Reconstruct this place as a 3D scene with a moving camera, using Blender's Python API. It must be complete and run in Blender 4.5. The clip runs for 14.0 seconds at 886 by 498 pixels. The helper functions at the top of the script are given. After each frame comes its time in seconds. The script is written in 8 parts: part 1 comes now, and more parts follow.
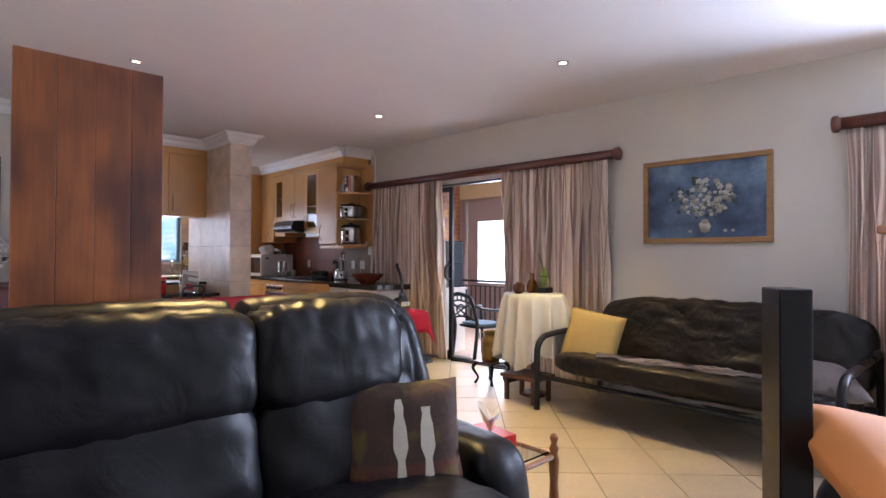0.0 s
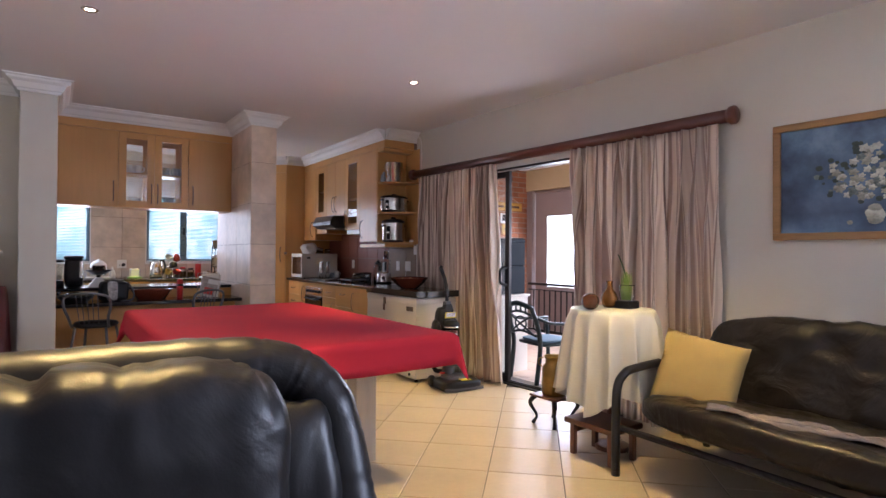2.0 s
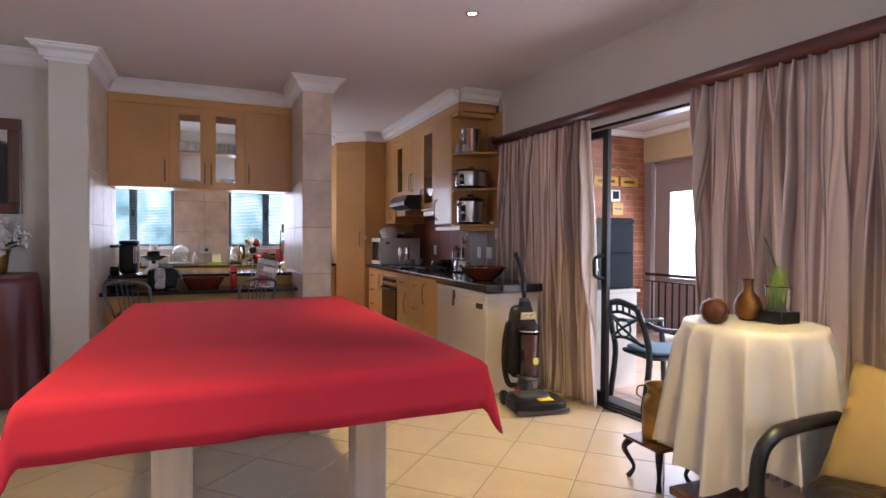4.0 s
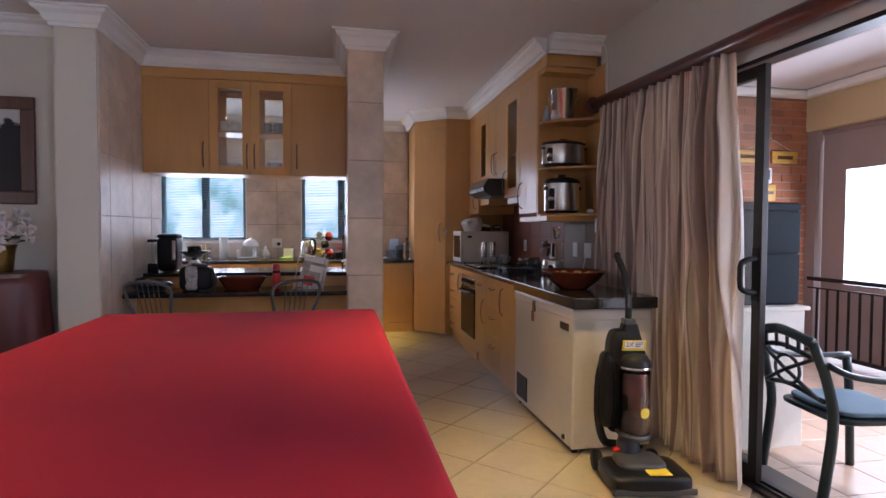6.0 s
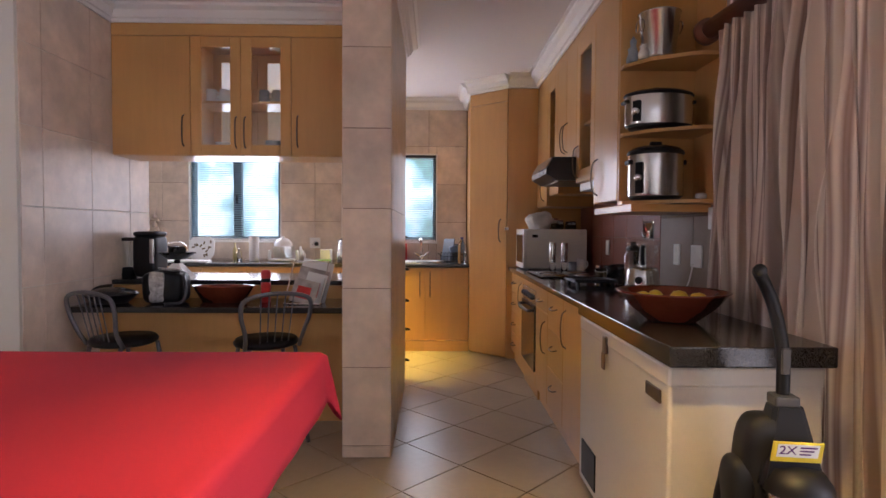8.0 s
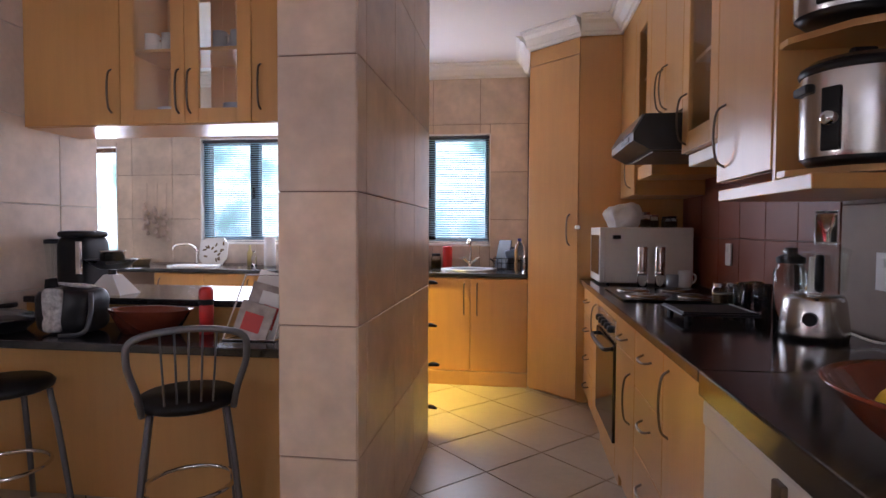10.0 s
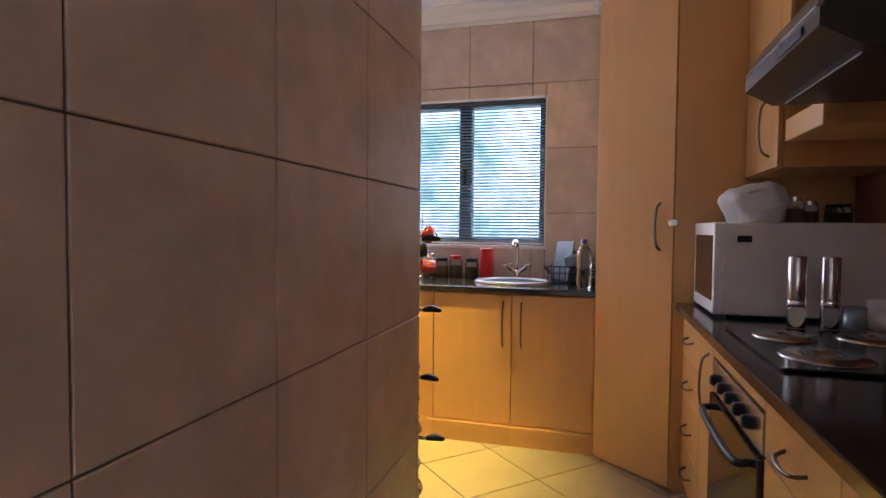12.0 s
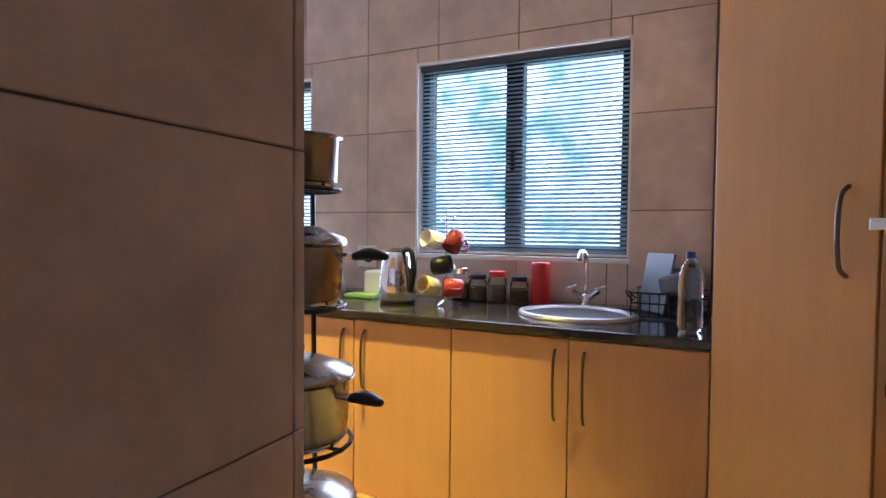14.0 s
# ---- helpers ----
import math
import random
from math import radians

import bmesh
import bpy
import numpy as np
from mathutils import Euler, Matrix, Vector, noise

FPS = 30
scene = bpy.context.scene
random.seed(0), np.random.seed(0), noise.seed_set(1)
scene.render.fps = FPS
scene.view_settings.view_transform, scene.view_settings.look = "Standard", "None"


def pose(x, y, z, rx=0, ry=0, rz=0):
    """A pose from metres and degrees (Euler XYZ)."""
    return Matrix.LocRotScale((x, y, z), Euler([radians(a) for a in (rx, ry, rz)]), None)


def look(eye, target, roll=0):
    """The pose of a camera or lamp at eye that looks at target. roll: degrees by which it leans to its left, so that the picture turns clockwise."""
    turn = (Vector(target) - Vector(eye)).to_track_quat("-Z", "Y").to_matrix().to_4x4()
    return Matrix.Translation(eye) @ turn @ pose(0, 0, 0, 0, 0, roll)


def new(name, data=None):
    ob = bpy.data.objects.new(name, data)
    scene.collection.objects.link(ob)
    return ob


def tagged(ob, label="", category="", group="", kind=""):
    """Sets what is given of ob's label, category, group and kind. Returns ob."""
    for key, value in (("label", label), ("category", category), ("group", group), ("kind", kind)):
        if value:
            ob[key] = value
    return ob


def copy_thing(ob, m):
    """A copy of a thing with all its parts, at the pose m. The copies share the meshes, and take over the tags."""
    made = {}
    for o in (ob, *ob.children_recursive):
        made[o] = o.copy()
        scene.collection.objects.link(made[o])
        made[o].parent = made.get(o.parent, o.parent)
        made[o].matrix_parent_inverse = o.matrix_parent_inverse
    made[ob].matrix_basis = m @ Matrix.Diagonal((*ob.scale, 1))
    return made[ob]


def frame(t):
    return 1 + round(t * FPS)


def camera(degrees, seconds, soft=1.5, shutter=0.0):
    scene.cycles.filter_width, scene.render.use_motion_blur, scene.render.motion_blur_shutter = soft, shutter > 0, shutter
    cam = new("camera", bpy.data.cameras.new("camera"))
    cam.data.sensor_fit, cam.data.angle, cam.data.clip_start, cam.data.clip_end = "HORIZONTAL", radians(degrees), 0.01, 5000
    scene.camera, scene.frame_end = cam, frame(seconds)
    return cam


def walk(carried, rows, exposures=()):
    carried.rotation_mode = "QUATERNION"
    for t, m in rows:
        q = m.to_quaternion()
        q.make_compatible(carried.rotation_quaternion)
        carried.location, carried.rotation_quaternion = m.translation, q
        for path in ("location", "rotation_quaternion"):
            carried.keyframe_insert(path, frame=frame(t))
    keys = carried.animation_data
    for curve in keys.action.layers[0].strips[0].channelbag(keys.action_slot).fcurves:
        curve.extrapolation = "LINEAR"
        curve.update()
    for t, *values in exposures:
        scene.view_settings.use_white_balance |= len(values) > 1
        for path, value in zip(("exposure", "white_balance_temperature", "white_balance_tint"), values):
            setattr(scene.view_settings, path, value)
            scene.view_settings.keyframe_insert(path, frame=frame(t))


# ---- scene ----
cam = camera(77.7, 14.0)
METRES, EYE, TILT, LEAN, TURN = 8.72, 1.255, 0.0, 0.0, -43.4
ROWS = [
    (0.0, 0.0, 0.0, 0.0, -0.0, 0.72, -0.24),
    (0.5, 0.0067, 0.0368, 0.0008, 1.02, 0.7, -0.33),
    (1.0, 0.0121, 0.0722, 0.0019, 2.69, 0.64, -0.36),
    (1.5, 0.018, 0.1063, 0.0021, 5.23, 0.58, -0.37),
    (2.0, 0.0251, 0.1401, 0.0022, 7.97, 0.53, -0.38),
    (4.5, 0.0482, 0.3064, 0.0014, 23.88, -1.49, -0.3),
    (5.0, 0.044, 0.3416, 0.0019, 26.91, -1.75, -0.33),
    (5.5, 0.0376, 0.376, 0.0018, 30.01, -1.9, -0.29),
    (6.0, 0.0295, 0.409, 0.0024, 32.75, -1.93, -0.29),
    (6.5, 0.0192, 0.4444, 0.0017, 35.12, -1.96, -0.29),
    (7.0, 0.0085, 0.4814, -0.0003, 37.27, -1.87, -0.29),
    (7.5, -0.0041, 0.518, -0.0005, 39.92, -1.87, -0.33),
    (8.0, -0.0193, 0.5544, -0.0005, 42.53, -1.93, -0.36),
    (8.5, -0.0367, 0.5886, -0.0013, 44.82, -1.88, -0.33),
    (11.0, -0.1445, 0.7428, -0.0013, 55.09, -2.11, -0.42),
    (11.5, -0.1684, 0.7719, -0.0015, 57.14, -2.19, -0.52),
    (12.0, -0.1932, 0.7983, -0.0022, 59.05, -2.16, -0.5),
    (12.5, -0.2169, 0.8234, -0.0029, 60.98, -2.02, -0.65),
    (13.0, -0.2395, 0.846, -0.0024, 63.12, -1.99, -0.64),
    (13.5, -0.2621, 0.8686, -0.0016, 65.76, -1.93, -0.68),
    (14.0, -0.2858, 0.8908, -0.0011, 68.74, -1.92, -0.54),
]
walk(cam, [(t, pose(0, 0, EYE, TILT, LEAN, TURN) @ pose(METRES * x, METRES * y, METRES * z, 90 + pitch, roll, yaw)) for t, x, y, z, yaw, pitch, roll in ROWS],
     [(0.0, 0.1, 5600, 22), (2.0, 0.1, 5650, 23), (4.5, -0.04, 5700, 24), (6.0, -0.26, 5600, 24), (8.0, 0.16, 6050, 26), (8.5, 0.26, 6050, 26), (11.0, 0.16, 5650, 26), (11.5, 0.05, 5650, 26), (12.0, 0.08, 5650, 26), (13.0, 0.18, 5400, 25), (14.0, 0.1, 5200, 25)])

# ---- light ----
world = bpy.data.worlds.new("sky")
scene.world = world
world.use_nodes = True
wn = world.node_tree
sky = wn.nodes.new("ShaderNodeTexSky")
sky.sky_type, sky.sun_disc = "NISHITA", False
sky.sun_elevation, sky.sun_rotation = radians(38), radians(104)
wn.links.new(sky.outputs[0], wn.nodes["Background"].inputs[0])
wn.nodes["Background"].inputs[1].default_value = 0.12
sun = new("sun", bpy.data.lights.new("sun", "SUN"))
sun.data.energy, sun.data.angle, sun.data.color = 4.0, radians(0.5), (1.0, 0.93, 0.82)
sun.matrix_world = look((12, 3.7, 4.9), (6.0, 5.2, 0))


def area(name, eye, target, sx, sy, power, colour=(0.93, 0.96, 1.0)):
    """Sky light standing in an opening."""
    ob = new(name, bpy.data.lights.new(name, "AREA"))
    ob.data.shape, ob.data.size, ob.data.size_y = "RECTANGLE", sx, sy
    ob.data.energy, ob.data.color = power, colour
    ob.matrix_world = look(eye, target)
    return ob


def spot(name, x, y, z, power, colour=(1.0, 0.69, 0.22), size=74, blend=0.9):
    ob = new(name, bpy.data.lights.new(name, "SPOT"))
    ob.data.energy, ob.data.color, ob.data.spot_size, ob.data.spot_blend = power, colour, radians(size), blend
    ob.data.shadow_soft_size = 0.03
    ob.matrix_world = look((x, y, z), (x, y - 0.001, 0))
    return ob


CEIL = 2.74
DOWNLIGHTS = [(3.50, 4.70), (3.54, 2.42), (1.17, 4.67), (1.17, 2.42)]
SCULLERY_LIGHT = (2.28, 8.97)
area("sky_light_patio", (4.64, 4.30, 1.1), (3.0, 3.9, 0.9), 0.66, 2.0, 10)
area("sky_light_side", (4.95, -0.35, 1.5), (2.0, -0.9, 1.1), 1.5, 1.1, 260, colour=(0.82, 0.91, 1.0))
# added fill from an unseen west opening, brightens the east wall
area("sky_light_west", (-2.66, 2.5, 1.55), (4.8, -0.6, 1.3), 1.5, 1.1, 50, colour=(1.0, 0.95, 0.88))
area("sky_light_sink", (2.68, 9.965, 1.62), (2.68, 8.0, 1.62), 1.0, 0.95, 15)
area("sky_light_scullery", (0.94, 9.965, 1.62), (0.94, 8.0, 1.62), 0.95, 0.95, 19)
area("sky_light_far", (-0.78, 9.965, 1.5), (-0.78, 8.0, 1.5), 0.55, 1.1, 32)
for (lx, ly), watts, cone in zip(DOWNLIGHTS, (320, 270, 100, 480), (76, 84, 90, 90)):
    spot("downlight_beam", lx, ly, CEIL - 0.012, watts, size=cone)
spot("downlight_beam", *SCULLERY_LIGHT, CEIL - 0.012, 720, colour=(1.0, 0.755, 0.10), size=60)
area("sky_light_blind", (7.5, 4.4, 1.34), (5.0, 4.4, 0.6), 5.2, 1.1, 165)


# ---- materials ----
def nodes_of(m):
    m.use_nodes = True
    t = m.node_tree
    return t, t.nodes["Principled BSDF"]


def noise_node(t, scale, detail=3.0, vector=None, rough=0.55):
    n = t.nodes.new("ShaderNodeTexNoise")
    n.inputs["Scale"].default_value, n.inputs["Detail"].default_value, n.inputs["Roughness"].default_value = scale, detail, rough
    if vector is not None:
        t.links.new(vector, n.inputs["Vector"])
    return n


def ramp(t, fac, stops):
    r = t.nodes.new("ShaderNodeValToRGB")
    while len(r.color_ramp.elements) < len(stops):
        r.color_ramp.elements.new(0.5)
    for e, (p, c) in zip(r.color_ramp.elements, stops):
        e.position, e.color = p, (*c, 1)
    t.links.new(fac, r.inputs[0])
    return r


def mixed(t, fac, a, b, mode="MIX"):
    m = t.nodes.new("ShaderNodeMix")
    m.data_type, m.blend_type = "RGBA", mode
    for sock, v in ((m.inputs[0], fac), (m.inputs[6], a), (m.inputs[7], b)):
        if hasattr(v, "is_output"):
            t.links.new(v, sock)
        elif isinstance(v, (int, float)):
            sock.default_value = v
        else:
            sock.default_value = (*v, 1)
    return m.outputs[2]


def bump(t, height, strength, distance, base=None):
    b = t.nodes.new("ShaderNodeBump")
    b.inputs["Strength"].default_value, b.inputs["Distance"].default_value = strength, distance
    t.links.new(height, b.inputs["Height"])
    if base is not None:
        t.links.new(base, b.inputs["Normal"])
    return b.outputs[0]


def tint(c, k):
    return tuple(min(1, v * k) for v in c)


def surface(name, colour, rough=0.5, metal=0.0, fine=60.0, coarse=2.5, vary=0.12, relief=0.15, depth=0.002, per_piece=0.0,
            stretch=None, gloss_vary=0.1, spec=0.5, coat=0.0):
    """A plain surface with grain and stains at two scales, gloss that varies and fine relief, in world metres."""
    m = bpy.data.materials.new(name)
    t, b = nodes_of(m)
    pos = t.nodes.new("ShaderNodeNewGeometry").outputs["Position"]
    if stretch:
        mp = t.nodes.new("ShaderNodeMapping")
        mp.inputs["Scale"].default_value = stretch
        t.links.new(pos, mp.inputs[0])
        pos = mp.outputs[0]
    big, small = noise_node(t, coarse, 4, pos), noise_node(t, fine, 3, pos)
    c = ramp(t, big.outputs[0], [(0.25, tint(colour, 1 - vary)), (0.75, tint(colour, 1 + vary))]).outputs[0]
    g = ramp(t, small.outputs[0], [(0.3, (1 - vary * 0.6,) * 3), (0.7, (1.0,) * 3)]).outputs[0]
    c = mixed(t, 1.0, c, g, "MULTIPLY")
    if per_piece:
        info = t.nodes.new("ShaderNodeObjectInfo")
        g = ramp(t, info.outputs["Random"], [(0.0, (1 - per_piece,) * 3), (1.0, (1 + per_piece * 0.2,) * 3)]).outputs[0]
        c = mixed(t, 1.0, c, g, "MULTIPLY")
    t.links.new(c, b.inputs["Base Color"])
    mr = t.nodes.new("ShaderNodeMapRange")
    mr.inputs[3].default_value, mr.inputs[4].default_value = max(0.02, rough - gloss_vary), min(1, rough + gloss_vary)
    t.links.new(big.outputs[0], mr.inputs[0])
    t.links.new(mr.outputs[0], b.inputs["Roughness"])
    b.inputs["Metallic"].default_value = metal
    b.inputs["Specular IOR Level"].default_value = spec
    b.inputs["Coat Weight"].default_value = coat
    if relief:
        t.links.new(bump(t, small.outputs[0], relief, depth), b.inputs["Normal"])
    return m


def wood(name, colour, rough=0.35, axis=2, contrast=0.25, knots=0.0, scale=1.0, coat=0.0, pieces=0.08):
    """Wood with grain that runs along one world axis."""
    m = bpy.data.materials.new(name)
    t, b = nodes_of(m)
    pos = t.nodes.new("ShaderNodeNewGeometry").outputs["Position"]
    mp = t.nodes.new("ShaderNodeMapping")
    s = [14.0 * scale] * 3
    s[axis] = 0.9 * scale
    mp.inputs["Scale"].default_value = s
    t.links.new(pos, mp.inputs[0])
    info = t.nodes.new("ShaderNodeObjectInfo")
    grain = noise_node(t, 1.6, 6, mp.outputs[0], 0.65)
    fine = noise_node(t, 9.0, 3, mp.outputs[0])
    patches = noise_node(t, 1.3, 2, pos)
    c = ramp(t, grain.outputs[0], [(0.3, tint(colour, 1 - contrast)), (0.55, colour), (0.75, tint(colour, 1 + contrast * 0.5))]).outputs[0]
    c = mixed(t, 1.0, c, ramp(t, fine.outputs[0], [(0.35, (1 - 0.45 * contrast,) * 3), (0.65, (1, 1, 1))]).outputs[0], "MULTIPLY")
    c = mixed(t, 1.0, c, ramp(t, patches.outputs[0], [(0.3, (0.88, 0.86, 0.84)), (0.7, (1.05, 1.04, 1.02))]).outputs[0], "MULTIPLY")
    c = mixed(t, 1.0, c, ramp(t, info.outputs["Random"], [(0, (1 - pieces, 1 - pieces * 1.1, 1 - pieces * 1.2)), (1, (1.03, 1.03, 1.03))]).outputs[0], "MULTIPLY")
    if knots:
        v = t.nodes.new("ShaderNodeTexVoronoi")
        v.inputs["Scale"].default_value = 5.0
        mk = t.nodes.new("ShaderNodeMapping")
        mk.inputs["Scale"].default_value = (1, 1, 0.55)
        t.links.new(pos, mk.inputs[0])
        t.links.new(mk.outputs[0], v.inputs["Vector"])
        k = ramp(t, v.outputs["Distance"], [(0.05, (0.25, 0.16, 0.13)), (0.30, (1, 1, 1))]).outputs[0]
        c = mixed(t, knots, c, k, "MULTIPLY")
        blot = noise_node(t, 4.0, 2, mk.outputs[0])
        c = mixed(t, 1.0, c, ramp(t, blot.outputs[0], [(0.38, (0.38, 0.28, 0.24)), (0.58, (1, 1, 1))]).outputs[0], "MULTIPLY")
    t.links.new(c, b.inputs["Base Color"])
    b.inputs["Roughness"].default_value = rough
    b.inputs["Coat Weight"].default_value = coat
    b.inputs["Coat Roughness"].default_value = 0.15
    t.links.new(bump(t, grain.outputs[0], 0.08, 0.001), b.inputs["Normal"])
    return m


def glass(name, colour=(0.95, 0.97, 0.96), rough=0.02):
    m = bpy.data.materials.new(name)
    t, b = nodes_of(m)
    b.inputs["Base Color"].default_value = (*colour, 1)
    b.inputs["Transmission Weight"].default_value = 1.0
    b.inputs["Roughness"].default_value = rough
    b.inputs["IOR"].default_value = 1.45
    return m


def pane_glass(name, tintc=(0.96, 0.98, 0.97), gloss=0.09):
    """A thin pane: clear, with a little gloss."""
    m = bpy.data.materials.new(name)
    m.use_nodes = True
    t = m.node_tree
    t.nodes.clear()
    out, mx = t.nodes.new("ShaderNodeOutputMaterial"), t.nodes.new("ShaderNodeMixShader")
    tr, gl = t.nodes.new("ShaderNodeBsdfTransparent"), t.nodes.new("ShaderNodeBsdfGlossy")
    tr.inputs[0].default_value = (*tintc, 1)
    gl.inputs["Roughness"].default_value = 0.03
    mx.inputs[0].default_value = gloss
    for a, b in ((tr.outputs[0], mx.inputs[1]), (gl.outputs[0], mx.inputs[2]), (mx.outputs[0], out.inputs[0])):
        t.links.new(a, b)
    return m


def glowing(name, colour, strength):
    m = bpy.data.materials.new(name)
    t, b = nodes_of(m)
    b.inputs["Base Color"].default_value = (0.8, 0.8, 0.8, 1)
    b.inputs["Emission Color"].default_value = (*colour, 1)
    b.inputs["Emission Strength"].default_value = strength
    return m


def translucent(m, amount, colour):
    """Let some light through a cloth."""
    t = m.node_tree
    out = t.nodes["Material Output"]
    b = t.nodes["Principled BSDF"]
    tr, mx = t.nodes.new("ShaderNodeBsdfTranslucent"), t.nodes.new("ShaderNodeMixShader")
    src = b.inputs["Base Color"].links
    if src:
        t.links.new(src[0].from_socket, tr.inputs[0])
    else:
        tr.inputs[0].default_value = (*colour, 1)
    mx.inputs[0].default_value = amount
    t.links.new(b.outputs[0], mx.inputs[1])
    t.links.new(tr.outputs[0], mx.inputs[2])
    t.links.new(mx.outputs[0], out.inputs[0])
    return m


def curtain_cloth():
    """Woven satin stripes that run down the cloth, in beige, mauve and brown."""
    m = bpy.data.materials.new("striped_curtain_cloth")
    t, b = nodes_of(m)
    uv = t.nodes.new("ShaderNodeUVMap")
    mp = t.nodes.new("ShaderNodeMapping")
    mp.inputs["Scale"].default_value = (1, 0.0, 0)
    mp.inputs["Location"].default_value = (0.0, 0.37, 0.61)
    t.links.new(uv.outputs[0], mp.inputs[0])
    n1 = noise_node(t, 26, 2, mp.outputs[0])
    n2 = noise_node(t, 60, 1, mp.outputs[0])
    c = ramp(t, n1.outputs[0], [(0.36, (0.42, 0.29, 0.235)), (0.40, (0.86, 0.74, 0.63)), (0.47, (0.92, 0.83, 0.73)), (0.50, (0.44, 0.31, 0.255)), (0.54, (0.90, 0.80, 0.70)), (0.60, (0.50, 0.37, 0.31))]).outputs[0]
    c = mixed(t, 1.0, c, ramp(t, n2.outputs[0], [(0.35, (0.84, 0.81, 0.79)), (0.6, (1, 1, 1))]).outputs[0], "MULTIPLY")
    t.links.new(c, b.inputs["Base Color"])
    b.inputs["Roughness"].default_value = 0.42
    b.inputs["Sheen Weight"].default_value = 0.2
    weave = noise_node(t, 900, 2, t.nodes.new("ShaderNodeNewGeometry").outputs["Position"])
    t.links.new(bump(t, weave.outputs[0], 0.15, 0.001), b.inputs["Normal"])
    return translucent(m, 0.3, (0.5, 0.4, 0.33))


def leather(name, colour, rough=0.33, wrinkle=0.5):
    m = bpy.data.materials.new(name)
    t, b = nodes_of(m)
    pos = t.nodes.new("ShaderNodeNewGeometry").outputs["Position"]
    folds = noise_node(t, 6.5, 4, pos, 0.5)
    folds.inputs["Distortion"].default_value = 1.2
    grain = t.nodes.new("ShaderNodeTexVoronoi")
    grain.inputs["Scale"].default_value = 260
    t.links.new(pos, grain.inputs["Vector"])
    wear = noise_node(t, 3.0, 4, pos)
    c = ramp(t, wear.outputs[0], [(0.3, tint(colour, 0.7)), (0.7, tint(colour, 1.5))]).outputs[0]
    t.links.new(c, b.inputs["Base Color"])
    mr = t.nodes.new("ShaderNodeMapRange")
    mr.inputs[3].default_value, mr.inputs[4].default_value = rough - 0.07, rough + 0.12
    t.links.new(wear.outputs[0], mr.inputs[0])
    t.links.new(mr.outputs[0], b.inputs["Roughness"])
    b.inputs["Specular IOR Level"].default_value = 0.30
    n = bump(t, folds.outputs[0], wrinkle, 0.02)
    t.links.new(bump(t, grain.outputs["Distance"], 0.12, 0.001, n), b.inputs["Normal"])
    return m


def granite():
    m = bpy.data.materials.new("black_granite")
    t, b = nodes_of(m)
    pos = t.nodes.new("ShaderNodeNewGeometry").outputs["Position"]
    n, n2 = noise_node(t, 260, 2, pos), noise_node(t, 5, 3, pos)
    c = ramp(t, n.outputs[0], [(0.45, (0.012, 0.011, 0.012)), (0.62, (0.03, 0.028, 0.028)), (0.75, (0.05, 0.047, 0.045))]).outputs[0]
    t.links.new(c, b.inputs["Base Color"])
    mr = t.nodes.new("ShaderNodeMapRange")
    mr.inputs[3].default_value, mr.inputs[4].default_value = 0.06, 0.2
    t.links.new(n2.outputs[0], mr.inputs[0])
    t.links.new(mr.outputs[0], b.inputs["Roughness"])
    return m


WALL = surface("greige_wall_paint", (0.60, 0.57, 0.505), 0.75, fine=140, coarse=1.2, vary=0.05, relief=0.12, depth=0.001)
CEILING = surface("white_ceiling_paint", (0.74, 0.72, 0.73), 0.85, fine=90, coarse=1.0, vary=0.03, relief=0.1, depth=0.001)
CORNICE = surface("white_cornice_plaster", (0.82, 0.82, 0.82), 0.6, fine=120, vary=0.03, relief=0.05)
FLOOR_TILE = surface("cream_floor_tile", (0.43, 0.355, 0.25), 0.32, fine=26, coarse=3.2, vary=0.1, relief=0.04, depth=0.001, per_piece=0.08, gloss_vary=0.08)
GROUT = surface("dark_grout", (0.14, 0.12, 0.10), 0.9, fine=200, vary=0.15)
WALL_TILE = surface("beige_wall_tile", (0.65, 0.53, 0.425), 0.34, fine=14, coarse=4.5, vary=0.2, relief=0.05, depth=0.001, per_piece=0.08)
WALL_GROUT = surface("brown_wall_grout", (0.22, 0.155, 0.12), 0.9, fine=200, vary=0.1)
RED_TILE = surface("terracotta_splashback_tile", (0.22, 0.068, 0.036), 0.45, fine=14, coarse=3, vary=0.12, relief=0.04, depth=0.001, per_piece=0.1, gloss_vary=0.03, spec=0.3)
# darker copy of the beige tile, the shade beside the curtain put into its colour
SHADED_TILE = surface("matt_shaded_wall_tile", (0.30, 0.235, 0.19), 0.55, fine=14, coarse=4.5, vary=0.12, relief=0.04, depth=0.001, per_piece=0.06, spec=0.25)
MAPLE = wood("maple_veneer", (0.63, 0.352, 0.118), 0.33, 2, 0.055, coat=0.15)
MAPLE_H = wood("maple_veneer_across", (0.63, 0.352, 0.118), 0.33, 1, 0.055, coat=0.15)
PINE = wood("stained_pine_board", (0.33, 0.097, 0.018), 0.5, 2, 0.32, knots=0.9, scale=0.8, pieces=0.32)
MAHOGANY = wood("mahogany_pole_wood", (0.13, 0.035, 0.022), 0.3, 1, 0.3, coat=0.3)
DARK_WOOD = wood("dark_stained_wood", (0.11, 0.04, 0.02), 0.35, 2, 0.3, coat=0.2)
TURNED_WOOD = wood("turned_brown_wood", (0.30, 0.13, 0.05), 0.35, 2, 0.25, coat=0.2)
GOLD_WOOD = wood("gilt_brown_frame_wood", (0.36, 0.20, 0.07), 0.4, 1, 0.25)
TABLE_WOOD = wood("pale_laminate", (0.52, 0.47, 0.40), 0.5, 2, 0.1)
GRANITE = granite()
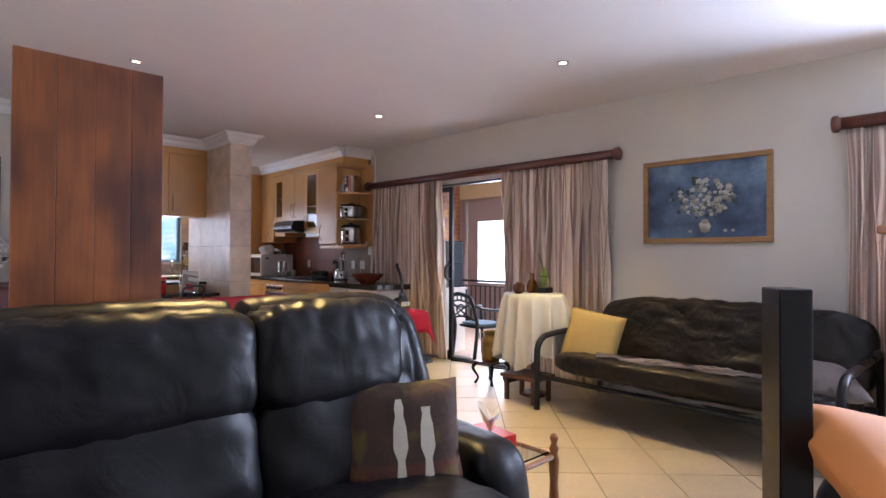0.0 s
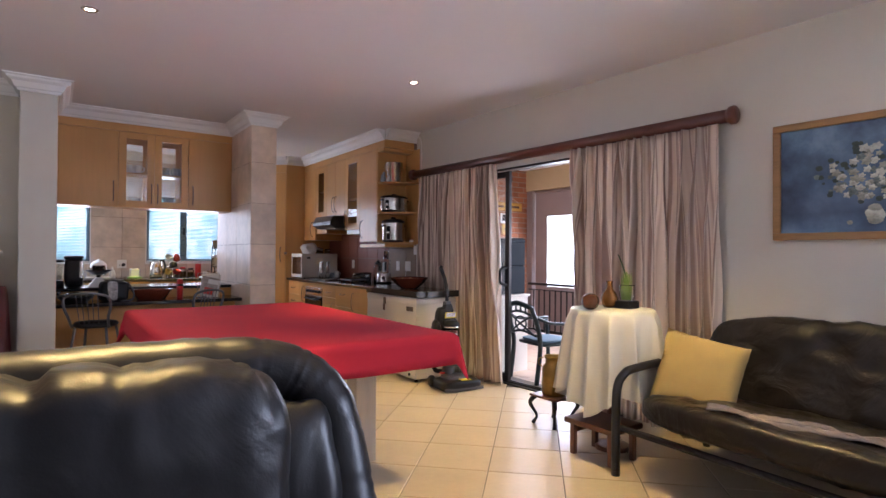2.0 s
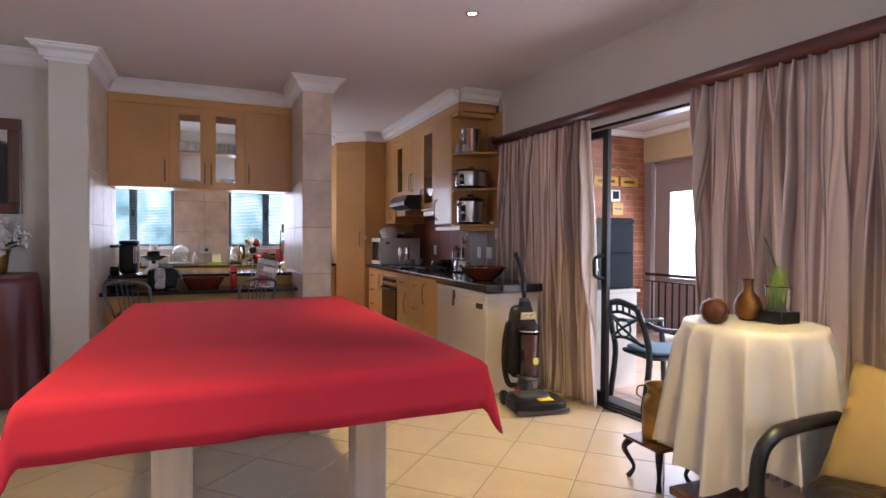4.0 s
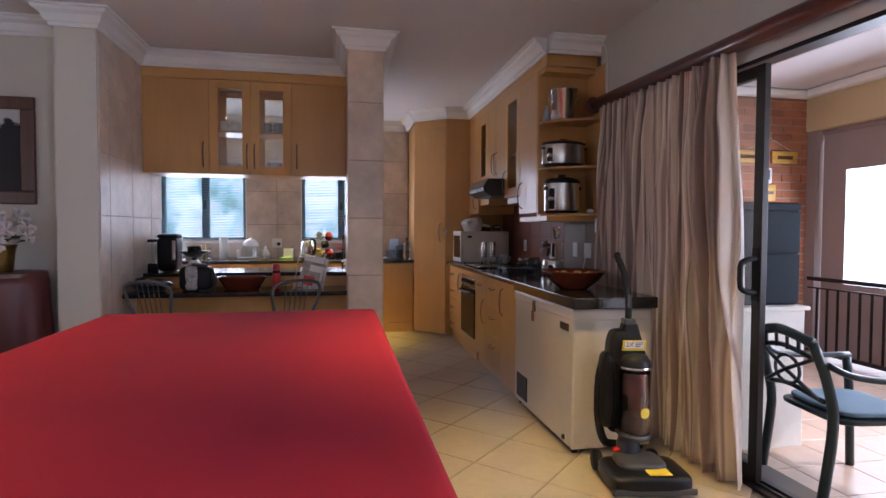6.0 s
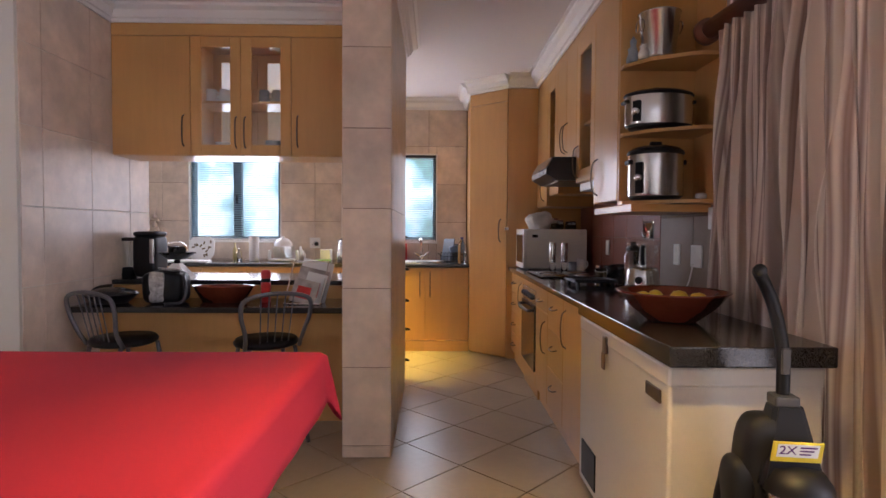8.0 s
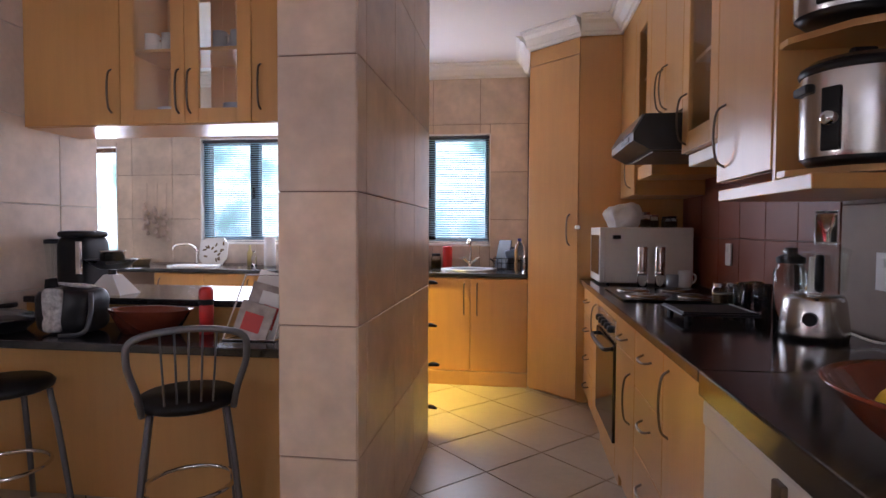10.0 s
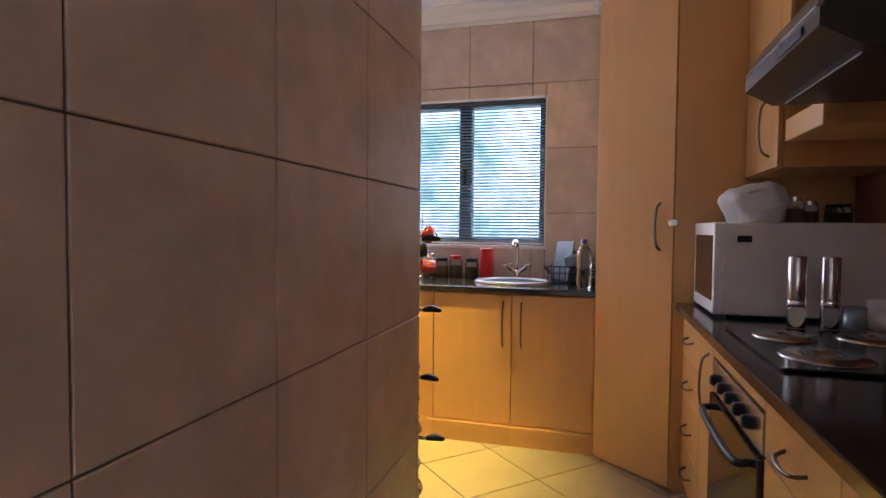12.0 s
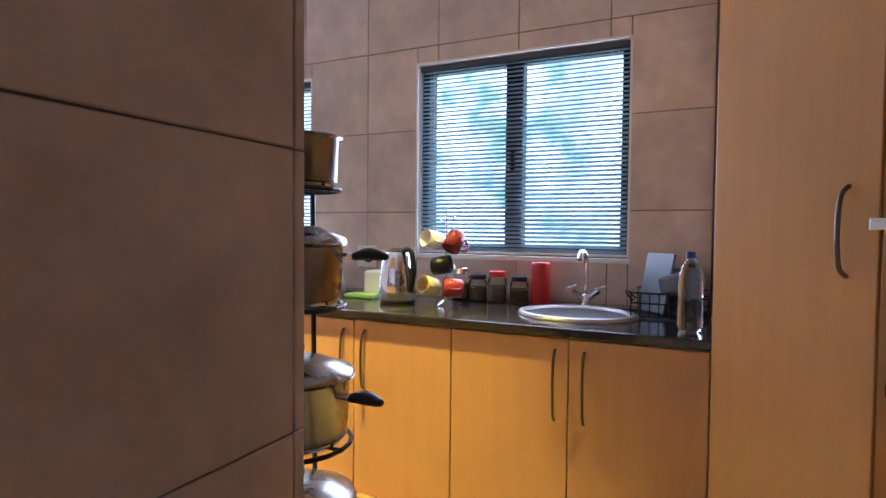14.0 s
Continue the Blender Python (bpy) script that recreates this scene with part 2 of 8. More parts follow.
LEATHER = leather("black_leather", (0.0055, 0.005, 0.0065), 0.37, 0.25)
LEATHER_OLD = leather("worn_black_leather", (0.012, 0.0095, 0.008), 0.30, 0.8)
RED_CLOTH = surface("red_tablecloth", (0.35, 0.021, 0.042), 0.92, fine=700, coarse=2, vary=0.10, relief=0.25, depth=0.001, spec=0.15, gloss_vary=0.05)
CREAM_CLOTH = surface("cream_satin_cloth", (0.54, 0.53, 0.475), 0.45, fine=500, coarse=3, vary=0.08, relief=0.15, depth=0.001)
CURTAIN = curtain_cloth()
STEEL = surface("brushed_steel", (0.62, 0.61, 0.59), 0.24, 1.0, fine=240, coarse=4, vary=0.1, relief=0.04, stretch=(1, 1, 0.06))
HANDLE = surface("pewter_handle", (0.17, 0.13, 0.10), 0.35, 1.0, fine=90, vary=0.1, relief=0.05)
CHROME = surface("polished_chrome", (0.8, 0.8, 0.8), 0.08, 1.0, fine=60, vary=0.03, relief=0.0, gloss_vary=0.04)
BLACK_METAL = surface("black_painted_metal", (0.014, 0.014, 0.016), 0.3, 0.3, fine=200, vary=0.2, relief=0.05)
BLACK_PLASTIC = surface("black_plastic", (0.007, 0.007, 0.008), 0.42, fine=220, vary=0.2, relief=0.1, depth=0.001, spec=0.28)
GREY_PLASTIC = surface("grey_plastic", (0.05, 0.05, 0.055), 0.4, fine=220, vary=0.12, relief=0.08)
GLOSS_BLACK = surface("gloss_black_lacquer", (0.005, 0.005, 0.007), 0.22, fine=200, vary=0.2, relief=0.03, spec=0.35)
ALU = surface("bronze_aluminium", (0.028, 0.025, 0.024), 0.4, 0.4, fine=260, vary=0.15, relief=0.05)
WHITE_METAL = surface("white_enamel", (0.78, 0.76, 0.70), 0.3, fine=40, coarse=3, vary=0.05, relief=0.03)
WHITE_PLASTIC = surface("white_plastic", (0.78, 0.77, 0.74), 0.35, fine=90, vary=0.04, relief=0.03)
BLUE_STEEL = surface("blue_grey_enamel", (0.010, 0.017, 0.026), 0.6, fine=60, vary=0.1, relief=0.05, spec=0.15)
GREEN_PLASTIC = surface("dark_green_plastic", (0.014, 0.028, 0.032), 0.35, fine=120, vary=0.15, relief=0.06)
BRICK = surface("orange_face_brick", (0.36, 0.13, 0.06), 0.85, fine=60, coarse=5, vary=0.25, relief=0.4, depth=0.003, per_piece=0.25)
MORTAR = surface("grey_mortar", (0.34, 0.29, 0.25), 0.95, fine=150, vary=0.15, relief=0.3)
BEAM = surface("ochre_wall_paint", (0.56, 0.44, 0.25), 0.8, fine=140, vary=0.06, relief=0.1)
CANVAS = translucent(surface("mauve_blind_canvas", (0.36, 0.29, 0.27), 0.8, fine=500, vary=0.06, relief=0.15, depth=0.001), 0.25, (0.4, 0.3, 0.28))
CLEAR = pane_glass("window_pane")
GLASS = glass("clear_glass")
GREEN_GLASS = glass("green_glass", (0.25, 0.42, 0.05))
SLAT = translucent(surface("white_blind_slat", (0.60, 0.74, 0.82), 0.45, fine=90, vary=0.04, relief=0.0), 0.7, (0.75, 0.8, 0.85))
OUTSIDE = glowing("bright_daylight", (0.96, 0.98, 1.0), 3.5)
BULB = glowing("lit_lamp_glass", (1.0, 0.86, 0.62), 30.0)


# ---- shapes ----
PLACE = {}


def thing(name, label, category, at=(0, 0, 0), turn=0, group="", kind=""):
    ob = new(name)
    ob.empty_display_size = 0.1
    ob.matrix_basis = pose(*at, 0, 0, turn)
    PLACE[ob] = pose(*at, 0, 0, turn)
    return tagged(ob, label, category, group, kind)


def mesh_of(name, bm, material, smooth=False):
    me = bpy.data.meshes.new(name)
    bm.to_mesh(me)
    bm.free()
    me.materials.append(material)
    if smooth:
        for p in me.polygons:
            p.use_smooth = True
    return me


def part(name, bm, material, parent=None, label="", smooth=False, local=False):
    """Link a bmesh as one mesh object. It is in world coordinates, unless local, then in its parent's."""
    m = PLACE.get(parent, Matrix())
    if not local and parent is not None:
        bm.transform(m.inverted())
    ob = new(name, mesh_of(name, bm, material, smooth))
    if parent is not None:
        ob.parent = parent
        PLACE[ob] = m
    if label:
        tagged(ob, label)
    return ob


def structure(name, bm, material, label, category, smooth=False):
    return tagged(part(name, bm, material, smooth=smooth), label, category, kind="structure")


def box(bm, x0, x1, y0, y1, z0, z1, bevel=0.0, seg=2, m=None):
    r = bmesh.ops.create_cube(bm, size=1)
    vs = r["verts"]
    bmesh.ops.transform(bm, matrix=Matrix.LocRotScale(((x0 + x1) / 2, (y0 + y1) / 2, (z0 + z1) / 2), None, (abs(x1 - x0), abs(y1 - y0), abs(z1 - z0))), verts=vs)
    if bevel:
        es = list({e for v in vs for e in v.link_edges})
        r = bmesh.ops.bevel(bm, geom=es, offset=bevel, segments=seg, affect="EDGES", profile=0.5)
        vs = list({v for f in r["faces"] for v in f.verts} | {v for v in vs if v.is_valid})
    if m is not None:
        bmesh.ops.transform(bm, matrix=m, verts=vs)
    return bm


def boxes(*rows, bevel=0.0, seg=2, m=None):
    bm = bmesh.new()
    for r in rows:
        box(bm, *r, bevel=bevel, seg=seg, m=m)
    return bm


def lathe(profile, at=(0, 0, 0), n=24, bm=None, m=None):
    """A turned shape from (radius, height) rows."""
    bm = bm or bmesh.new()
    rings = []
    for r, z in profile:
        if r < 1e-5:
            rings.append([bm.verts.new((at[0], at[1], at[2] + z))])
        else:
            rings.append([bm.verts.new((at[0] + r * math.cos(2 * math.pi * k / n), at[1] + r * math.sin(2 * math.pi * k / n), at[2] + z)) for k in range(n)])
    for a, b in zip(rings, rings[1:]):
        for k in range(n):
            j = (k + 1) % n
            if len(a) == 1 and len(b) > 1:
                bm.faces.new((a[0], b[j], b[k]))
            elif len(b) == 1 and len(a) > 1:
                bm.faces.new((a[k], a[j], b[0]))
            elif len(a) > 1:
                bm.faces.new((a[k], a[j], b[j], b[k]))
    bmesh.ops.recalc_face_normals(bm, faces=bm.faces[:])
    if m is not None:
        bm.transform(m)
    return bm


def tube(points, r, n=8, bm=None, closed=False, flat=1.0):
    """A rod of radius r (or a radius a point) along points."""
    bm = bm or bmesh.new()
    pts = [Vector(p) for p in points]
    rs = r if isinstance(r, (list, tuple)) else [r] * len(pts)
    rings, prev = [], None
    for i, p in enumerate(pts):
        a = pts[i - 1] if i or closed else p
        b = pts[(i + 1) % len(pts)] if i < len(pts) - 1 or closed else p
        d = (b - a).normalized()
        if prev is None:
            prev = d.cross(Vector((0, 0, 1)))
            if prev.length < 0.1:
                prev = d.cross(Vector((0, 1, 0)))
        u = (prev - d * prev.dot(d)).normalized()
        w = d.cross(u)
        prev = u
        rings.append([bm.verts.new(p + rs[i] * (math.cos(2 * math.pi * k / n) * u + flat * math.sin(2 * math.pi * k / n) * w)) for k in range(n)])
    pairs = list(zip(rings, rings[1:])) + ([(rings[-1], rings[0])] if closed else [])
    for a, b in pairs:
        for k in range(n):
            j = (k + 1) % n
            bm.faces.new((a[k], a[j], b[j], b[k]))
    if not closed:
        bm.faces.new(rings[0][::-1])
        bm.faces.new(rings[-1])
    return bm


def arc(points, steps=6):
    """A smooth line through points."""
    p = [Vector(q) for q in points]
    p = [2 * p[0] - p[1]] + p + [2 * p[-1] - p[-2]]
    out = []
    for i in range(1, len(p) - 2):
        for k in range(steps):
            t = k / steps
            out.append(0.5 * (2 * p[i] + (p[i + 1] - p[i - 1]) * t + (2 * p[i - 1] - 5 * p[i] + 4 * p[i + 1] - p[i + 2]) * t * t + (3 * p[i] - p[i - 1] - 3 * p[i + 1] + p[i + 2]) * t ** 3))
    return out + [p[-2]]


def puff(sx, sy, sz, m, power=4.0, cuts=11, wrinkle=0.006, seed=0.0, pinch=0.0, bm=None):
    """A stuffed shape: a box with full, rounded sides, small folds and, for pillows, drawn-out corners."""
    one = bmesh.new()
    bmesh.ops.create_cube(one, size=2)
    bmesh.ops.subdivide_edges(one, edges=one.edges[:], cuts=cuts, use_grid_fill=True)
    for v in one.verts:
        x, y, z = v.co
        k = (abs(x) ** power + abs(y) ** power + abs(z) ** power) ** (1 / power)
        q = v.co / k
        if pinch:
            rim = max(abs(x), abs(y))
            flat = (1 - min(1, abs(x)) ** 4) * (1 - min(1, abs(y)) ** 4)
            q = Vector((x * (1 - pinch * (1 - y * y) * 0.5), y * (1 - pinch * (1 - x * x) * 0.5), z * (0.06 + 0.94 * flat ** 0.45)))
        p = Vector((q.x * sx / 2, q.y * sy / 2, q.z * sz / 2))
        p += v.normal * wrinkle * (noise.noise(p * 9 + Vector((seed, 0, seed))) * 1.6 + noise.noise(p * 22 + Vector((0, seed, 0))) * 0.7)
        v.co = m @ p
    if bm is None:
        return one
    me = bpy.data.meshes.new("join")
    one.to_mesh(me)
    one.free()
    bm.from_mesh(me)
    bpy.data.meshes.remove(me)
    return bm


def grid_surface(fn, nu, nv, thick=0.0):
    """A sheet from fn(u, v), with a UV map."""
    bm = bmesh.new()
    uv = bm.loops.layers.uv.new("UVMap")
    vs = [[bm.verts.new(fn(i / nu, j / nv)) for j in range(nv + 1)] for i in range(nu + 1)]
    for i in range(nu):
        for j in range(nv):
            f = bm.faces.new((vs[i][j], vs[i + 1][j], vs[i + 1][j + 1], vs[i][j + 1]))
            for lp, (a, b) in zip(f.loops, ((i, j), (i + 1, j), (i + 1, j + 1), (i, j + 1))):
                lp[uv].uv = (a / nu, b / nv)
    if thick:
        bm.normal_update()
        back = [[bm.verts.new(v.co - v.normal * thick) for v in row] for row in vs]
        for i in range(nu):
            for j in range(nv):
                f = bm.faces.new((back[i][j], back[i][j + 1], back[i + 1][j + 1], back[i + 1][j]))
                for lp, (a, b) in zip(f.loops, ((i, j), (i, j + 1), (i + 1, j + 1), (i + 1, j))):
                    lp[uv].uv = (a / nu, b / nv)
        rim = [(i, 0) for i in range(nu)] + [(nu, j) for j in range(nv)] + [(i, nv) for i in range(nu, 0, -1)] + [(0, j) for j in range(nv, 0, -1)]
        for (a, b), (c, d) in zip(rim, rim[1:] + rim[:1]):
            bm.faces.new((vs[a][b], back[a][b], back[c][d], vs[c][d]))
    return bm


def prism(bm, outline, z0, z1):
    """An upright slab over an outline."""
    lo = [bm.verts.new((x, y, z0)) for x, y in outline]
    hi = [bm.verts.new((x, y, z1)) for x, y in outline]
    n = len(outline)
    fs = [bm.faces.new(lo[::-1]), bm.faces.new(hi)]
    for k in range(n):
        fs.append(bm.faces.new((lo[k], lo[(k + 1) % n], hi[(k + 1) % n], hi[k])))
    bmesh.ops.recalc_face_normals(bm, faces=fs)
    return bm


# ---- the side wall leans a little off the kitchen's axis ----
SKEW = math.atan(0.05)
SIDE = Matrix.Translation((4.60, 6.4, 0)) @ Matrix.Rotation(-math.pi / 2 + SKEW, 4, "Z")


def side(y, out, z):
    """A point by the side wall: at world y, so far out of the room (minus: in the room), at z."""
    return SIDE @ Vector(((6.4 - y) / math.cos(SKEW), out, z))


def side_box(bm, y0, y1, o0, o1, z0, z1, bevel=0.0):
    k = math.cos(SKEW)
    a, b = sorted(((6.4 - y0) / k, (6.4 - y1) / k))
    return box(bm, a, b, o0, o1, z0, z1, bevel, m=SIDE)



# ---- structure ----
def wall_with_holes(u0, u1, z1, holes, put):
    """Boxes of a wall from u0 to u1, up to z1, around holes (u0, u1, z0, z1), each by put(u0, u1, z0, z1)."""
    cuts = sorted({u0, u1, *(h[0] for h in holes), *(h[1] for h in holes)})
    for a, b in zip(cuts, cuts[1:]):
        z = 0.0
        for h in sorted((h for h in holes if h[0] < (a + b) / 2 < h[1]), key=lambda h: h[2]):
            if h[2] > z + 1e-4:
                put(a, b, z, h[2])
            z = h[3]
        if z < z1:
            put(a, b, z, z1)


DOOR = (2.95, 5.90, 0.0, 2.16)
SIDE_WINDOW = (-1.25, 0.55, 0.95, 2.12)
SINK_WINDOW = (2.14, 3.22, 1.12, 2.12)
SCULLERY_WINDOW = (0.40, 1.44, 1.12, 2.12)
FAR_WINDOW = (-1.10, -0.50, 0.90, 2.06)
# made-up opening out of view, only there for the west fill lamp
UNSEEN_WEST_WINDOW = (1.65, 3.35, 0.95, 2.12)
BACK_Y = 9.96

structure("floor", boxes((-2.6, 4.95, -2.3, 10.2, -0.2, -0.006)), GROUT, "dark grout bed under the diagonal floor tiles", "floor")
structure("ceiling", boxes((-2.8, 5.2, -2.5, 10.3, CEIL, CEIL + 0.15)), CEILING, "plain white painted ceiling with small downlights", "ceiling")
bm = bmesh.new()
wall_with_holes(-2.5, 6.36, CEIL, [DOOR, SIDE_WINDOW], lambda a, b, p, q: side_box(bm, a, b, 0, 0.23, p, q))
wall_east = structure("wall_east", bm, WALL, "greige painted living room wall beside the sliding door", "wall")
wall_kitchen = structure("wall_kitchen", boxes((4.62, 4.85, 6.36, 10.2, 0, CEIL)), WALL_GROUT, "kitchen wall behind the worktop, tiled", "wall")
bm = bmesh.new()
wall_with_holes(-1.9, 4.62, CEIL, [SINK_WINDOW, SCULLERY_WINDOW, FAR_WINDOW], lambda a, b, p, q: box(bm, a, b, BACK_Y, BACK_Y + 0.23, p, q))
wall_north = structure("wall_north", bm, WALL_GROUT, "kitchen back wall with windows, covered in beige tiles", "wall")
wall_pillar = structure("wall_pillar", boxes((2.704, 2.960, 6.619, 8.036, 0, CEIL)), WALL_GROUT, "free-standing wall stub between kitchen and scullery, tiled", "wall")
wall_stub = structure("wall_stub", boxes((0.77, 1.026, 6.53, 7.85, 0, CEIL)), WALL, "painted wall end with a tiled kitchen side", "wall")
structure("wall_alcove", boxes((-2.6, 0.77, 6.79, 6.99, 0, CEIL)), WALL, "greige painted wall with a dark framed picture", "wall")
bm = bmesh.new()
wall_with_holes(-2.3, 6.99, CEIL, [UNSEEN_WEST_WINDOW], lambda a, b, p, q: box(bm, -2.8, -2.6, a, b, p, q))
structure("wall_west", bm, WALL, "greige painted wall with one added, unseen window for fill light", "wall")
structure("wall_south", boxes((-2.8, 5.2, -2.5, -2.3, 0, CEIL)), WALL, "plain greige painted wall", "wall")
structure("wall_scullery", boxes((-2.1, -1.9, 6.99, 10.2, 0, CEIL)), WALL, "plain scullery end wall", "wall")

# cornices
CORNICE_PROFILE = [(0, -0.12), (0.016, -0.12), (0.022, -0.10), (0.035, -0.095), (0.055, -0.05), (0.085, -0.032), (0.092, -0.014), (0.112, -0.010), (0.112, 0), (0, 0)]


def cornice(a, b, out, label="white moulded plaster cornice under the ceiling"):
    """A moulding from a to b (x, y) that stands out of the wall towards out."""
    bm = bmesh.new()
    o = Vector((*out, 0))
    rows = []
    for x, y in (a, b):
        rows.append([bm.verts.new(Vector((x, y, CEIL)) + o * p + Vector((0, 0, q))) for p, q in CORNICE_PROFILE])
    n = len(CORNICE_PROFILE)
    for k in range(n):
        bm.faces.new((rows[0][k], rows[0][(k + 1) % n], rows[1][(k + 1) % n], rows[1][k]))
    bm.faces.new(rows[0][::-1])
    bm.faces.new(rows[1])
    bmesh.ops.recalc_face_normals(bm, faces=bm.faces[:])
    return structure("cornice", bm, CORNICE, label, "cornice")


def cornice_cap(x0, x1, y0, y1, sides="WESN"):
    """A moulding round the head of a wall end, mitred at its corners."""
    bm = bmesh.new()
    rings = []
    for p, q in CORNICE_PROFILE[:-1]:
        a = x0 - (p if "W" in sides else 0)
        b = x1 + (p if "E" in sides else 0)
        c = y0 - (p if "S" in sides else 0)
        d = y1 + (p if "N" in sides else 0)
        rings.append([bm.verts.new((x, y, CEIL + q)) for x, y in ((a, c), (b, c), (b, d), (a, d))])
    for r, s in zip(rings, rings[1:]):
        for k in range(4):
            bm.faces.new((r[k], r[(k + 1) % 4], s[(k + 1) % 4], s[k]))
    bmesh.ops.recalc_face_normals(bm, faces=bm.faces[:])
    return structure("cornice", bm, CORNICE, "white moulded cornice round the head of a wall end", "cornice")


cornice_cap(2.70, 2.964, 6.615, 8.04)
cornice_cap(0.766, 1.03, 6.526, 7.85, "WESN")
cornice((-2.6, 6.79), (0.76, 6.79), (0, -1))
cornice((1.03, 7.37), (2.70, 7.37), (0, -1))
cornice((-1.9, BACK_Y), (3.60, BACK_Y), (0, -1))
cornice((4.19, 6.42), (4.19, 8.98), (-1, 0))
cornice((4.62, 6.40), (4.19, 6.40), (0, -1))
cornice((3.56, BACK_Y), (3.56, 9.24), (-1, 0))
cornice((3.55, 9.24), (3.92, 8.95), (-0.62, -0.78))
cornice((3.90, 8.95), (4.20, 8.95), (0, -1))


# windows and their blinds
def window(name, x0, x1, z0, z1, frame_material, mullions, blind=True):
    ob = thing(name, "aluminium window with a half-closed white slatted blind" if blind else "brown wooden framed window with bright daylight", "window",
               ((x0 + x1) / 2, BACK_Y + 0.1, z0), kind="structure")
    y0, y1, w = BACK_Y + 0.05, BACK_Y + 0.11, 0.045
    part("frame", boxes((x0, x1, y0, y1, z0, z0 + w), (x0, x1, y0, y1, z1 - w, z1), (x0, x0 + w, y0, y1, z0 + w, z1 - w), (x1 - w, x1, y0, y1, z0 + w, z1 - w), bevel=0.004), frame_material, ob)
    edges = [x0 + w] + list(mullions) + [x1 - w]
    for mx in mullions:
        part("mullion", boxes((mx - 0.045, mx + 0.045, y0 - 0.004, y1 + 0.004, z0 + w, z1 - w), bevel=0.004), frame_material, ob)
        part("latch", boxes((mx - 0.012, mx + 0.012, y0 - 0.03, y0 - 0.004, (z0 + z1) / 2 - 0.08, (z0 + z1) / 2 + 0.03), bevel=0.005), BLACK_METAL, ob)
    for a, b in zip(edges, edges[1:]):
        pane = part("pane", boxes((a, b, y0 + 0.025, y0 + 0.031, z0 + w, z1 - w)), CLEAR, ob)
        pane.visible_shadow = False
    part("sill", boxes((x0 - 0.01, x1 + 0.01, BACK_Y - 0.012, y0, z0 - 0.02, z0 + 0.004), bevel=0.004), WHITE_PLASTIC, ob)
    part("reveal", boxes((x0 - 0.006, x0 + 0.006, BACK_Y - 0.010, y0, z0, z1), (x1 - 0.006, x1 + 0.006, BACK_Y - 0.010, y0, z0, z1), (x0, x1, BACK_Y - 0.010, y0, z1 - 0.006, z1 + 0.006)), WHITE_PLASTIC, ob)
    return ob


def blind(x0, x1, z0, z1, y, tilt=34, pitch=0.021):
    ob = thing("venetian_blind", "white slatted blind lowered in the window, slats tilted open", "window blind", ((x0 + x1) / 2, y, z0))
    part("head_rail", boxes((x0, x1, y - 0.018, y + 0.012, z1 - 0.032, z1 - 0.004), bevel=0.003), GREY_PLASTIC, ob)
    part("bottom_rail", boxes((x0, x1, y - 0.012, y + 0.012, z0 + 0.004, z0 + 0.018), bevel=0.003), WHITE_PLASTIC, ob)
    bm = bmesh.new()
    z = z0 + 0.028
    while z < z1 - 0.036:
        box(bm, x0 + 0.004, x1 - 0.004, -0.0115, 0.0115, -0.0006, 0.0006, m=pose(0, y, z, tilt + random.uniform(-3, 3)))
        z += pitch
    part("slats", bm, SLAT, ob)
    for x in (x0 + 0.08, x1 - 0.08):
        part("ladder_cord", tube([(x, y - 0.012, z0 + 0.01), (x, y - 0.012, z1 - 0.02)], 0.0013, 5), WHITE_PLASTIC, ob)
    part("tilt_wand", tube([(x1 - 0.05, y - 0.02, z1 - 0.03), (x1 - 0.048, y - 0.022, z0 + 0.25)], 0.004, 6), CLEAR, ob)
    return ob


window("window_1", *SINK_WINDOW, ALU, [2.66])
window("window_2", *SCULLERY_WINDOW, ALU, [0.93])
FRAME_BROWN = wood("brown_window_wood", (0.22, 0.10, 0.045), 0.4, 2, 0.2)
window("window_3", *FAR_WINDOW, FRAME_BROWN, [], blind=False)
blind(2.15, 3.21, 1.125, 2.115, BACK_Y + 0.028)
blind(0.41, 1.43, 1.125, 2.115, BACK_Y + 0.028)

# the side window and its frame
def side_window():
    a, b, p, q = SIDE_WINDOW
    ob = thing("window_4", "dark aluminium window behind striped curtains", "window", side((a + b) / 2, 0.12, p), kind="structure")
    for name, rows in (("frame", ((a, b, p, p + 0.05), (a, b, q - 0.05, q), (a, a + 0.05, p + 0.05, q - 0.05), (b - 0.05, b, p + 0.05, q - 0.05))), ("mullion", (((a + b) / 2 - 0.03, (a + b) / 2 + 0.03, p + 0.05, q - 0.05),))):
        bm = bmesh.new()
        for y0, y1, z0, z1 in rows:
            side_box(bm, y0, y1, 0.08, 0.14, z0, z1, 0.004)
        part(name, bm, ALU, ob)
    for y0, y1 in ((a + 0.05, (a + b) / 2 - 0.03), ((a + b) / 2 + 0.03, b - 0.05)):
        pane = part("pane", side_box(bmesh.new(), y0, y1, 0.105, 0.111, p + 0.05, q - 0.05), CLEAR, ob)
        pane.visible_shadow = False


side_window()


